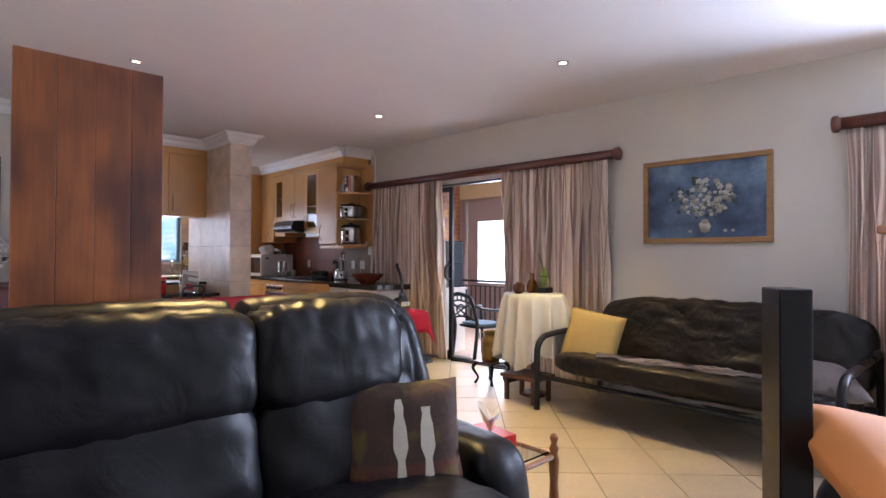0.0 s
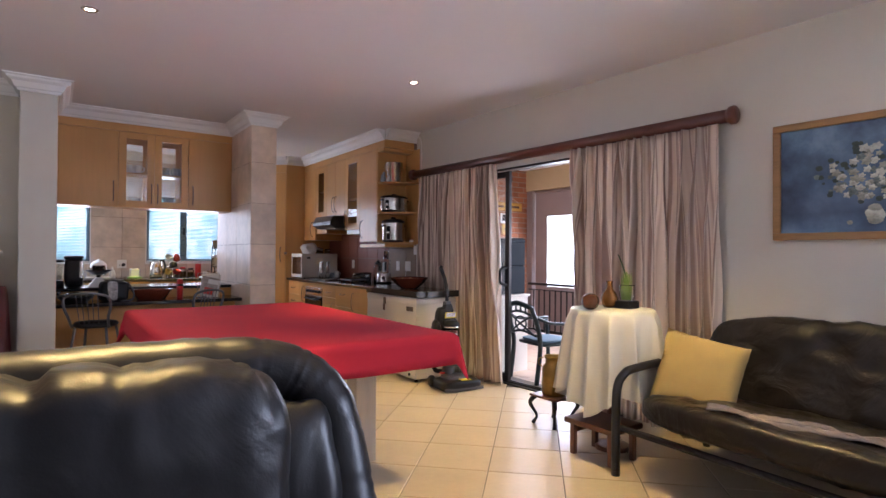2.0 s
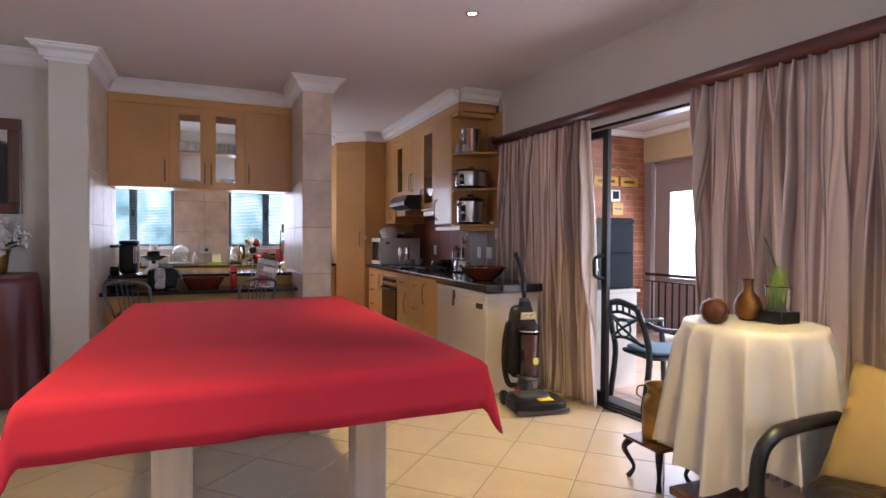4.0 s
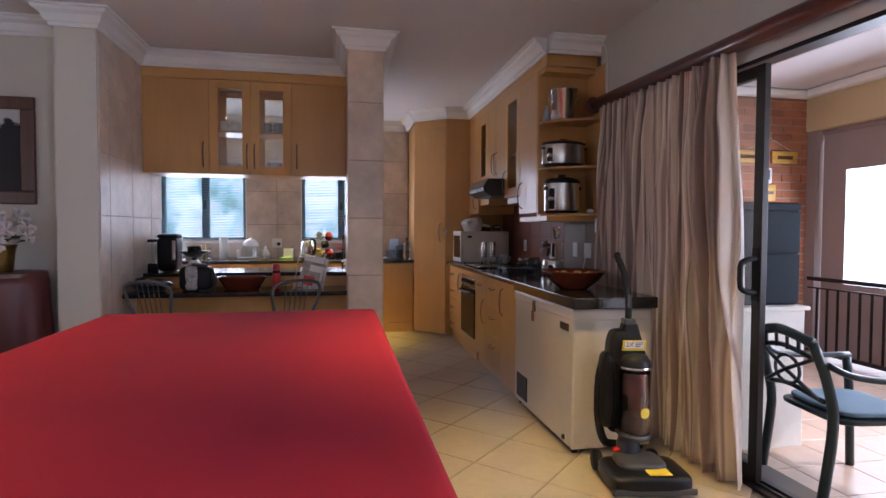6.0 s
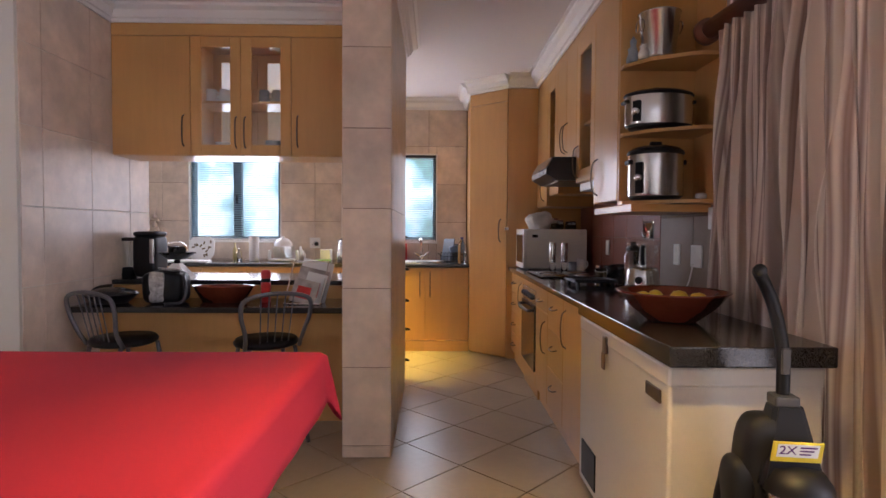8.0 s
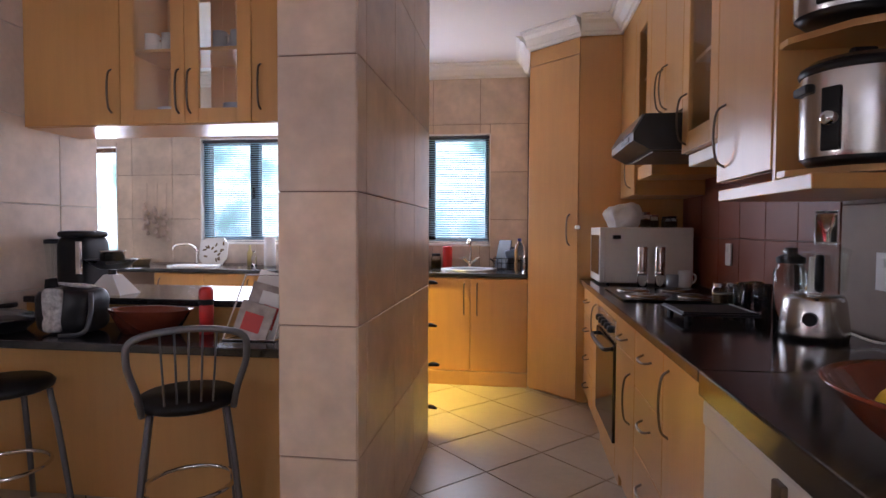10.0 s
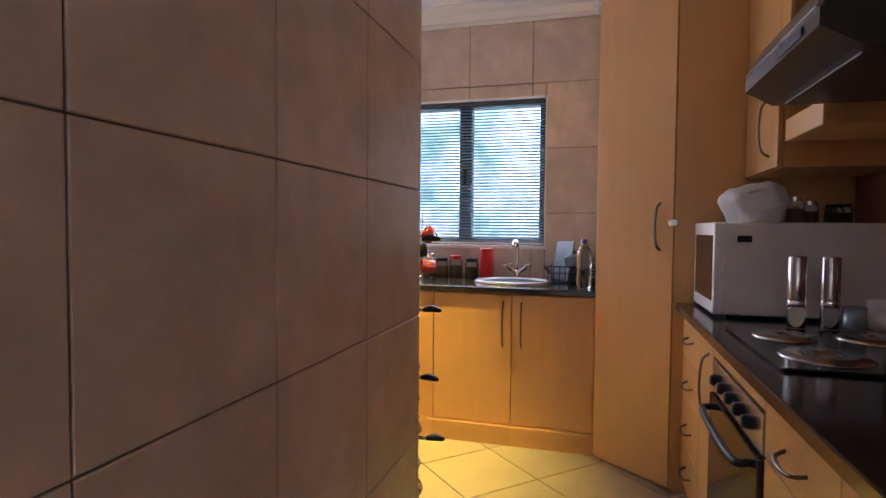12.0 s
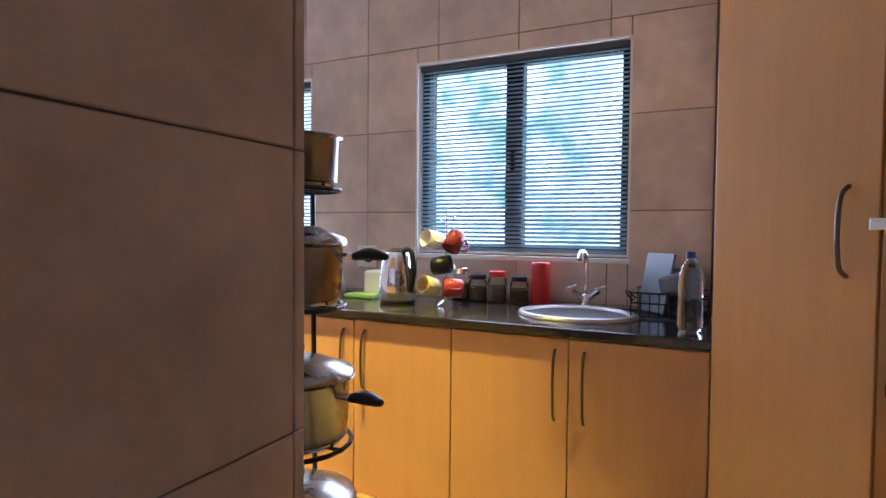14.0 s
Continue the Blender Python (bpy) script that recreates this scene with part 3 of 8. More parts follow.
# invented window around the west fill lamp, never in view
def unseen_west_window():
    a, b, p, q = UNSEEN_WEST_WINDOW
    ob = thing("window_5", "dark aluminium window added out of view in the living room wall for fill light", "window", (-2.7, (a + b) / 2, p), kind="structure")
    part("frame", boxes((-2.73, -2.68, a, b, p, p + 0.05), (-2.73, -2.68, a, b, q - 0.05, q), (-2.73, -2.68, a, a + 0.05, p + 0.05, q - 0.05), (-2.73, -2.68, b - 0.05, b, p + 0.05, q - 0.05), bevel=0.004), ALU, ob)
    part("mullion", boxes((-2.73, -2.68, (a + b) / 2 - 0.03, (a + b) / 2 + 0.03, p + 0.05, q - 0.05), bevel=0.004), ALU, ob)
    for y0, y1 in ((a + 0.05, (a + b) / 2 - 0.03), ((a + b) / 2 + 0.03, b - 0.05)):
        pane = part("pane", boxes((-2.71, -2.704, y0, y1, p + 0.05, q - 0.05)), CLEAR, ob)
        pane.visible_shadow = False


unseen_west_window()


def sliding_door():
    a, b, p, q = DOOR
    ob = thing("sliding_door", "dark bronze aluminium sliding patio door, slid open", "sliding door", side(4.4, 0.1, 0), kind="structure")
    bm = bmesh.new()
    side_box(bm, a, b, -0.02, 0.08, q - 0.05, q, 0.003)
    side_box(bm, a, a + 0.05, -0.02, 0.08, 0, q - 0.05, 0.003)
    side_box(bm, b - 0.05, b, -0.02, 0.08, 0, q - 0.05, 0.003)
    part("frame", bm, ALU, ob)
    bm = bmesh.new()
    side_box(bm, a, b, -0.03, 0.11, -0.03, 0.012, 0.003)
    side_box(bm, a + 0.05, b - 0.05, 0.006, 0.014, 0.012, 0.026)
    side_box(bm, a + 0.05, b - 0.05, 0.046, 0.054, 0.012, 0.026)
    part("track", bm, ALU, ob)
    for y0, y1, o in ((4.78, 5.84, 0.01), (3.0, 3.92, 0.05)):
        bm = bmesh.new()
        for r in ((y0, y0 + 0.055, 0.03, q - 0.06), (y1 - 0.055, y1, 0.03, q - 0.06), (y0 + 0.055, y1 - 0.055, 0.03, 0.10), (y0 + 0.055, y1 - 0.055, q - 0.12, q - 0.06)):
            side_box(bm, r[0], r[1], o - 0.018, o + 0.018, r[2], r[3], 0.003)
        leaf = part("leaf", bm, ALU, ob)
        pane = part("pane", side_box(bmesh.new(), y0 + 0.05, y1 - 0.05, o - 0.003, o + 0.003, 0.08, q - 0.10), CLEAR, leaf)
        pane.visible_shadow = False
        if y1 > 5:
            loop = arc([side(4.805, -0.012, 0.975), side(4.805, -0.06, 0.98), side(4.81, -0.095, 1.0), side(4.81, -0.10, 1.065), side(4.81, -0.095, 1.12), side(4.805, -0.06, 1.14), side(4.805, -0.012, 1.145)], 4)
            part("handle", tube(loop, 0.014, 8), BLACK_PLASTIC, leaf, smooth=True)
            part("lock_plate", side_box(bmesh.new(), 4.79, 4.83, -0.016, -0.009, 0.93, 1.20, 0.003), BLACK_PLASTIC, leaf)
    bm = bmesh.new()
    side_box(bm, a, b, -0.024, -0.021, q - 0.03, q + 0.03)
    part("head_lining", bm, WHITE_PLASTIC, ob)


sliding_door()

# ---- the patio beyond the sliding door ----
PX, PY = 7.6, 7.46
structure("ground", boxes((-60, 80, -60, 80, -3.3, -3.0)), surface("dry_garden_ground", (0.22, 0.2, 0.12), 0.9, fine=3, coarse=0.2, vary=0.3), "garden ground below the patio", "ground")
patio_floor = structure("patio_floor", boxes((4.78, PX + 0.15, 1.0, PY + 0.1, -0.25, -0.046)), GROUT, "grout bed of the tiled patio floor", "floor")
structure("patio_ceiling", boxes((4.78, PX + 0.2, 0.9, PY + 0.2, 2.76, 2.9)), CEILING, "white plastered patio ceiling", "ceiling")
structure("patio_beam", boxes((PX - 0.12, PX + 0.12, 1.0, PY, 2.33, 2.76), bevel=0.006), BEAM, "ochre painted beam over the patio opening", "beam")
structure("cornice", boxes((4.85, PX - 0.12, PY - 0.09, PY, 2.67, 2.755), bevel=0.02), CORNICE, "white cornice over the patio brick wall", "cornice")
structure("cornice", boxes((PX - 0.22, PX - 0.123, 1.0, PY - 0.1, 2.67, 2.755), bevel=0.02), CORNICE, "white cornice along the patio beam", "cornice")
wall_patio = structure("wall_patio", boxes((4.86, PX + 0.15, PY, PY + 0.2, -0.25, 2.76)), MORTAR, "face-brick patio wall with grey mortar joints", "wall")
structure("wall_patio_end", boxes((5.12, PX + 0.15, 0.85, 1.0, -0.25, 2.76)), BEAM, "plain patio end wall", "wall")
structure("patio_post", boxes((PX - 0.10, PX + 0.10, PY - 0.13, PY - 0.004, -0.05, 2.33), bevel=0.004), CANVAS, "slim mauve painted post at the end of the patio opening", "post")


def balustrade():
    ob = thing("balustrade", "black steel patio balustrade with thin upright bars", "balustrade", (PX - 0.16, 4.2, -0.05))
    x = PX - 0.16
    part("handrail", boxes((x - 0.025, x + 0.025, 1.05, PY - 0.13, 0.78, 0.82), bevel=0.005), BLACK_METAL, ob)
    part("lower_rail", boxes((x - 0.012, x + 0.012, 1.05, PY - 0.13, 0.70, 0.715)), BLACK_METAL, ob)
    part("bottom_rail", boxes((x - 0.015, x + 0.015, 1.05, PY - 0.13, 0.05, 0.075)), BLACK_METAL, ob)
    y = 1.2
    while y < PY - 0.16:
        part("bar", boxes((x - 0.008, x + 0.008, y - 0.008, y + 0.008, 0.075, 0.70)), BLACK_METAL, ob)
        y += 0.118


balustrade()


def drop_blind():
    ob = thing("patio_drop_blind", "mauve canvas drop blind with a clear window panel, lowered", "blind", (PX, 4.2, -0.05))
    x = PX - 0.02
    for name, y0, y1, z0, z1 in (("canvas_top", 1.05, PY - 0.14, 1.90, 2.34), ("canvas_bottom", 1.05, PY - 0.14, 0.02, 0.76), ("canvas_side", 7.06, PY - 0.14, 0.76, 1.90), ("canvas_side", 1.05, 1.6, 0.76, 1.90)):
        part(name, boxes((x - 0.002, x + 0.002, y0, y1, z0, z1)), CANVAS, ob)
    pane = part("clear_panel", boxes((x - 0.001, x + 0.001, 1.6, 7.06, 0.76, 1.90)), CLEAR, ob)
    pane.visible_shadow = False
    part("roller", tube([(x, 1.05, 2.31), (x, PY - 0.14, 2.31)], 0.03, 10), CANVAS, ob)
    part("hem_bar", boxes((x - 0.012, x + 0.012, 1.05, PY - 0.14, 0.0, 0.03)), ALU, ob)


drop_blind()
# daylight far outside
bd = structure("backdrop", boxes((14, 14.1, -8, 20, -3, 5.4)), OUTSIDE, "overexposed bright daylight beyond the patio", "backdrop")


def garden_backdrop():
    """Distant trees and sky, soft and bright; daylight and haze are put into the glowing colour."""
    m = bpy.data.materials.new("glowing_distant_garden")
    t, b = nodes_of(m)
    pos = t.nodes.new("ShaderNodeNewGeometry").outputs["Position"]
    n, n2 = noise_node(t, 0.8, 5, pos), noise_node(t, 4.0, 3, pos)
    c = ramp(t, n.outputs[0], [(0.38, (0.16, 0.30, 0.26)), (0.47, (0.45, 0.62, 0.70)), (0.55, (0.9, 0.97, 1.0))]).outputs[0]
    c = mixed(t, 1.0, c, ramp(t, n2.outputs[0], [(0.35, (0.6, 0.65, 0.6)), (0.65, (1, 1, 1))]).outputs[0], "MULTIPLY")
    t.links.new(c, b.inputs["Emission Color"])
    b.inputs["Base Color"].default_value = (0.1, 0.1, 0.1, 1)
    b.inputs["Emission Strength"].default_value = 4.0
    return m


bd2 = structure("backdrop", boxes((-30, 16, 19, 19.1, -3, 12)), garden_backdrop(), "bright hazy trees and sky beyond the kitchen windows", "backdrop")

# ---- curtains ----
def curtain(name, ya, yb, z0, z1, folds, seed, out=-0.09, amp=0.045, spread=0.0):
    def fn(u, v):
        y = ya + (yb - ya) * u
        w = u * folds * 2 * math.pi
        ph = noise.noise(Vector((u * 5, seed, v * 1.0))) * 3.6 + noise.noise(Vector((u * 13 + seed, 4, v * 2.6))) * 1.7
        a = amp * (0.8 + 0.9 * noise.noise(Vector((u * 7 + seed, 2, v * 0.8))))
        d = a * math.sin(w + ph) + 0.4 * a * math.sin(1.7 * w + seed + 2.6 * v) + 0.016 * noise.noise(Vector((u * 55, v * 4, seed)))
        d *= 1 - 0.45 * max(0, v - 0.85) / 0.15
        z = z0 + (z1 - z0) * v
        y += 0.018 * math.cos(w + ph) + spread * (1 - v) * max(0, u - 0.5)
        return side(y, out + d, z)
    ob = part("curtain", grid_surface(fn, int(folds * 18), 40, 0.002), CURTAIN, smooth=True)
    return tagged(ob, "full-length striped beige and mauve curtain hanging in folds from the pole", "curtain", "striped curtains")


curtain("curtain", 6.14, 4.87, 0.02, 2.17, 16, 1.3, out=-0.12, amp=0.05, spread=-0.26)
curtain("curtain", 3.90, 2.68, 0.02, 2.17, 14, 7.7, out=-0.12, amp=0.05)
curtain("curtain", 0.86, 0.25, 0.04, 2.17, 7, 12.1)
curtain("curtain", -0.95, -1.55, 0.04, 2.17, 7, 15.9)


def pole(ya, yb, z, out):
    ob = thing("curtain_pole", "thick mahogany stained wooden curtain pole with turned ends", "curtain pole", side((ya + yb) / 2, out, z))
    part("rod", tube([side(ya, out, z), side(yb, out, z)], 0.045, 16), MAHOGANY, ob, smooth=True)
    for y, s in ((ya, 1), (yb, -1)):
        part("finial", tube([side(y, out, z), side(y + 0.012 * s, out, z), side(y + 0.02 * s, out, z), side(y + 0.05 * s, out, z), side(y + 0.06 * s, out, z)], [0.046, 0.046, 0.062, 0.062, 0.05], 18), MAHOGANY, ob, smooth=True)
    for y in (ya - 0.25, yb + 0.25):
        part("bracket", side_box(bmesh.new(), y - 0.02, y + 0.02, out, 0.0, z - 0.02, z + 0.02, 0.004), MAHOGANY, ob)


pole(6.26, 2.64, 2.215, -0.10)
pole(0.90, -1.7, 2.215, -0.10)


# ---- kitchen cabinets ----
def bow_handle(parent, a, b, out, bulge=0.032, r=0.0055):
    """A bowed bar handle from a to b, standing out along out."""
    a, b, o = Vector(a), Vector(b), Vector(out)
    pts = [a, a + o * bulge * 0.75 + (b - a) * 0.12, (a + b) / 2 + o * bulge, b + o * bulge * 0.75 + (a - b) * 0.12, b]
    return part("handle", tube(arc(pts, 4), r, 8, flat=0.8), HANDLE, parent, smooth=True)


def front(parent, name, x0, x1, y0, y1, z0, z1, m=None, material=None):
    """A door or drawer front with eased edges."""
    bm = bmesh.new()
    box(bm, x0, x1, y0, y1, z0, z1, 0.003, 2, m)
    return part(name, bm, material or MAPLE, parent)


def glass_front(parent, axis, face, thick, a, b, z0, z1, rail=0.065):
    """A framed glass door. axis 'y': it faces -y at y=face; 'x': it faces -x at x=face. Dipped top rail."""
    bm = bmesh.new()
    rows = [(a, a + rail, z0, z1), (b - rail, b, z0, z1), (a + rail, b - rail, z0, z0 + rail), (a + rail, b - rail, z1 - rail, z1)]
    for p, q, r, s in rows:
        if axis == "y":
            box(bm, p, q, face, face + thick, r, s, 0.003)
        else:
            box(bm, face, face + thick, p, q, r, s, 0.003)
    d = part("door", bm, MAPLE, parent)
    g = (a + rail - 0.005, b - rail + 0.005, z0 + rail - 0.005, z1 - rail + 0.005)
    if axis == "y":
        pane = part("pane", boxes((g[0], g[1], face + 0.008, face + 0.012, g[2], g[3])), CLEAR, d)
    else:
        pane = part("pane", boxes((face + 0.008, face + 0.012, g[0], g[1], g[2], g[3])), CLEAR, d)
    pane.visible_shadow = False
    return d


def hanging_cabinets():
    y, back, z0, z1 = 7.37, 7.72, 1.745, 2.54
    # three units between the wall end and the pillar
    for a, b, kind in ((1.034, 1.557, "left"), (1.557, 2.23, "glass"), (2.23, 2.696, "right")):
        ob = thing("wall_cabinet", "maple wall cabinet with " + ("two glazed doors and crockery inside" if kind == "glass" else "a plain door"), "wall cabinet", ((a + b) / 2, (y + back) / 2, z0), group="hanging cabinets over the bar")
        t = 0.016
        rows = [("side_panel", a, a + t, y + 0.02, back, z0, z1), ("side_panel", b - t, b, y + 0.02, back, z0, z1), ("bottom_panel", a + t, b - t, y + 0.02, back, z0, z0 + t), ("top_panel", a + t, b - t, y + 0.02, back, z1 - t, z1)]
        if kind != "glass":
            rows.append(("back_panel", a + t, b - t, back - t, back, z0 + t, z1 - t))
        for nm, *r in rows:
            part(nm, boxes(r), MAPLE, ob)
        if kind == "glass":
            part("shelf", boxes((a + t, b - t, y + 0.05, back - 0.03, z0 + 0.36, z0 + 0.375)), MAPLE, ob)
            m = (a + b) / 2
            for p, q, hx in ((a + 0.002, m - 0.001, m - 0.03), (m + 0.001, b - 0.002, m + 0.03)):
                d = glass_front(ob, "y", y, 0.018, p, q, z0 + 0.003, z1 - 0.003, 0.07)
                bow_handle(d, (hx, y, z0 + 0.05), (hx, y, z0 + 0.26), (0, -1, 0))
                glass_front(ob, "y", back + 0.002, 0.018, p, q, z0 + 0.003, z1 - 0.003, 0.07)
        else:
            d = front(ob, "door", a + 0.002, b - 0.002, y, y + 0.018, z0 + 0.003, z1 - 0.003)
            hx = b - 0.045 if kind == "left" else a + 0.045
            bow_handle(d, (hx, y, z0 + 0.06), (hx, y, z0 + 0.27), (0, -1, 0))
    ob = thing("cabinet_pelmet", "maple pelmet board above the wall cabinets", "pelmet", (1.87, y, z1))
    part("board", boxes((1.034, 2.696, y + 0.004, y + 0.024, z1 + 0.002, 2.625), (1.034, 2.696, back - 0.024, back, z1 + 0.002, CEIL - 0.002)), MAPLE_H, ob)


hanging_cabinets()

FX = 3.95
WT0, WT1 = 0.868, 0.902


def base_run():
    """The base units along the kitchen's side wall."""
    z0, z1 = 0.10, 0.862
    def unit(label, a, b):
        ob = thing("base_cabinet", label, "base cabinet", (4.28, (a + b) / 2, 0), group="base cabinets along the side wall")
        part("carcass", boxes((FX + 0.02, 4.60, a, b, z0, z1)), MAPLE, ob)
        part("plinth", boxes((FX + 0.035, 4.55, a, b, 0.0, z0)), MAPLE_H, ob)
        return ob
    def drawers(ob, a, b, levels):
        for p, q in zip(levels, levels[1:]):
            d = front(ob, "drawer", FX, FX + 0.019, a + 0.002, b - 0.002, p + 0.002, q - 0.002, material=MAPLE_H)
            m, z = (a + b) / 2, q - 0.09
            bow_handle(d, (FX, m + 0.065, z), (FX, m - 0.065, z), (-1, 0, -0.35))
    def door(ob, a, b, p, q, hy):
        d = front(ob, "door", FX, FX + 0.019, a + 0.002, b - 0.002, p + 0.002, q - 0.002)
        bow_handle(d, (FX, hy, q - 0.28), (FX, hy, q - 0.06), (-1, 0, 0))
    ob = unit("maple base cabinet with a door beside the chest freezer", 6.36, 6.80)
    door(ob, 6.36, 6.80, z0, z1, 6.73)
    ob = unit("maple base cabinet with three drawers", 6.80, 7.24)
    drawers(ob, 6.80, 7.24, (z0, 0.36, 0.61, z1))
    ob = unit("maple base cabinet with a top drawer and a door", 7.24, 7.66)
    drawers(ob, 7.24, 7.66, (0.70, z1))
    door(ob, 7.24, 7.66, z0, 0.70, 7.32)
    ob = unit("narrow maple base cabinet with a door", 8.26, 8.50)
    door(ob, 8.26, 8.50, z0, z1, 8.33)
    ob = unit("maple base cabinet with four drawers", 8.50, 8.94)
    drawers(ob, 8.50, 8.94, (z0, 0.29, 0.48, 0.67, z1))
    # built-in oven
    ob = thing("oven", "built-in oven with a steel panel and dark glass door", "oven", (4.25, 7.96, 0))
    part("housing", boxes((FX + 0.02, 4.6, 7.66, 8.26, 0.0, z1)), MAPLE, ob)
    part("panel", boxes((FX - 0.004, FX + 0.018, 7.67, 8.25, 0.70, 0.80), bevel=0.003), STEEL, ob)
    part("trim", boxes((FX, FX + 0.018, 7.662, 8.258, 0.81, z1 - 0.002), bevel=0.002), MAPLE_H, ob)
    d = part("door", boxes((FX - 0.012, FX + 0.018, 7.67, 8.25, 0.20, 0.69), bevel=0.006), surface("dark_oven_glass", (0.012, 0.012, 0.013), 0.08, fine=30, vary=0.1, relief=0), ob)
    part("handle", tube(arc([(FX - 0.012, 8.19, 0.655), (FX - 0.05, 8.15, 0.65), (FX - 0.05, 7.77, 0.65), (FX - 0.012, 7.73, 0.655)], 5), 0.011, 8), BLACK_PLASTIC, d, smooth=True)
    part("kickboard", boxes((FX, FX + 0.018, 7.662, 8.258, 0.10, 0.19), bevel=0.002), MAPLE_H, ob)
    for k in range(5):
        part("knob", lathe([(0, 0.024), (0.014, 0.024), (0.018, 0.018), (0.02, 0.0)], n=14, m=pose(FX - 0.004, 7.76 + 0.1 * k, 0.75, 0, -90)), BLACK_PLASTIC, ob, smooth=True)
    # worktops
    ob = thing("worktop", "polished black granite worktop with a deep edge", "worktop", (4.25, 7.1, WT0))
    part("slab", boxes((3.915, 4.619, 6.342, 8.945, WT0, WT1), bevel=0.004), GRANITE, ob)
    part("end_slab", boxes((3.915, 4.43, 5.27, 6.341, 0.838, WT1), bevel=0.005), GRANITE, ob)


base_run()


FREEZER = surface("aged_cream_enamel", (0.59, 0.55, 0.475), 0.35, fine=60, coarse=2, vary=0.06, relief=0.03)


def chest_freezer():
    ob = thing("chest_freezer", "aged cream-white enamel chest freezer under the granite worktop", "freezer", (4.2, 5.82, 0))
    part("cabinet", boxes((3.93, 4.42, 5.31, 6.34, 0.03, 0.832), bevel=0.012, seg=3), FREEZER, ob)
    part("lid", boxes((3.926, 4.42, 5.306, 6.342, 0.765, 0.833), bevel=0.01), FREEZER, ob)
    part("grille", boxes((3.924, 3.932, 6.06, 6.28, 0.07, 0.24), bevel=0.003), BLACK_PLASTIC, ob)
    part("name_plate", boxes((3.921, 3.929, 5.36, 5.48, 0.70, 0.745), bevel=0.003), HANDLE, ob)
    lk = part("lock", boxes((3.915, 3.93, 5.905, 5.945, 0.735, 0.81), bevel=0.004), HANDLE, ob)
    part("key_tag", boxes((3.911, 3.915, 5.90, 5.945, 0.67, 0.74), bevel=0.002), DARK_WOOD, lk)
    part("drain_plug", lathe([(0, 0.01), (0.014, 0.01), (0.016, 0)], n=12, m=pose(3.93, 5.42, 0.07, 0, -90)), BLACK_PLASTIC, ob)
    for x, y in ((3.97, 5.36), (4.38, 5.36), (3.97, 6.29), (4.38, 6.29)):
        part("foot", lathe([(0.02, 0), (0.02, 0.03), (0, 0.03)], (x, y, 0), 10), BLACK_PLASTIC, ob)


chest_freezer()


def tall_cupboard():
    """The corner cupboard with a slanting door."""
    ob = thing("corner_cupboard", "tall maple corner cupboard with one slanting full-height door", "cupboard", (4.0, 9.4, 0))
    outline = [(3.57, 9.955), (3.57, 9.275), (3.915, 8.975), (4.619, 8.96), (4.619, 9.955)]
    part("body", prism(bmesh.new(), outline, 0.004, 2.62), MAPLE, ob)
    a, b = Vector((3.556, 9.262, 0)), Vector((3.898, 8.958, 0))
    u = (b - a).normalized()
    m = Matrix.Translation(a) @ Matrix.Rotation(math.atan2(u.y, u.x), 4, "Z")
    w = (b - a).length
    d = front(ob, "door", 0.0, w, -0.0, 0.018, 0.02, 2.50, m)
    h0, h1 = m @ Vector((w - 0.07, 0, 1.14)), m @ Vector((w - 0.07, 0, 1.365))
    bow_handle(d, h0, h1, (m.to_3x3() @ Vector((0, -1, 0))), 0.04, 0.007)
    part("hasp", boxes((w - 0.015, w + 0.03, -0.014, 0.0, 1.255, 1.285), bevel=0.003, m=m), STEEL, d)
    part("pelmet", boxes((0.0, w, 0.002, 0.018, 2.505, 2.62), m=m), MAPLE_H, ob)
    part("side_panel", boxes((3.905, 4.2, 8.953, 8.962, 0.004, 2.62)), MAPLE, ob)


tall_cupboard()
UX = 4.19


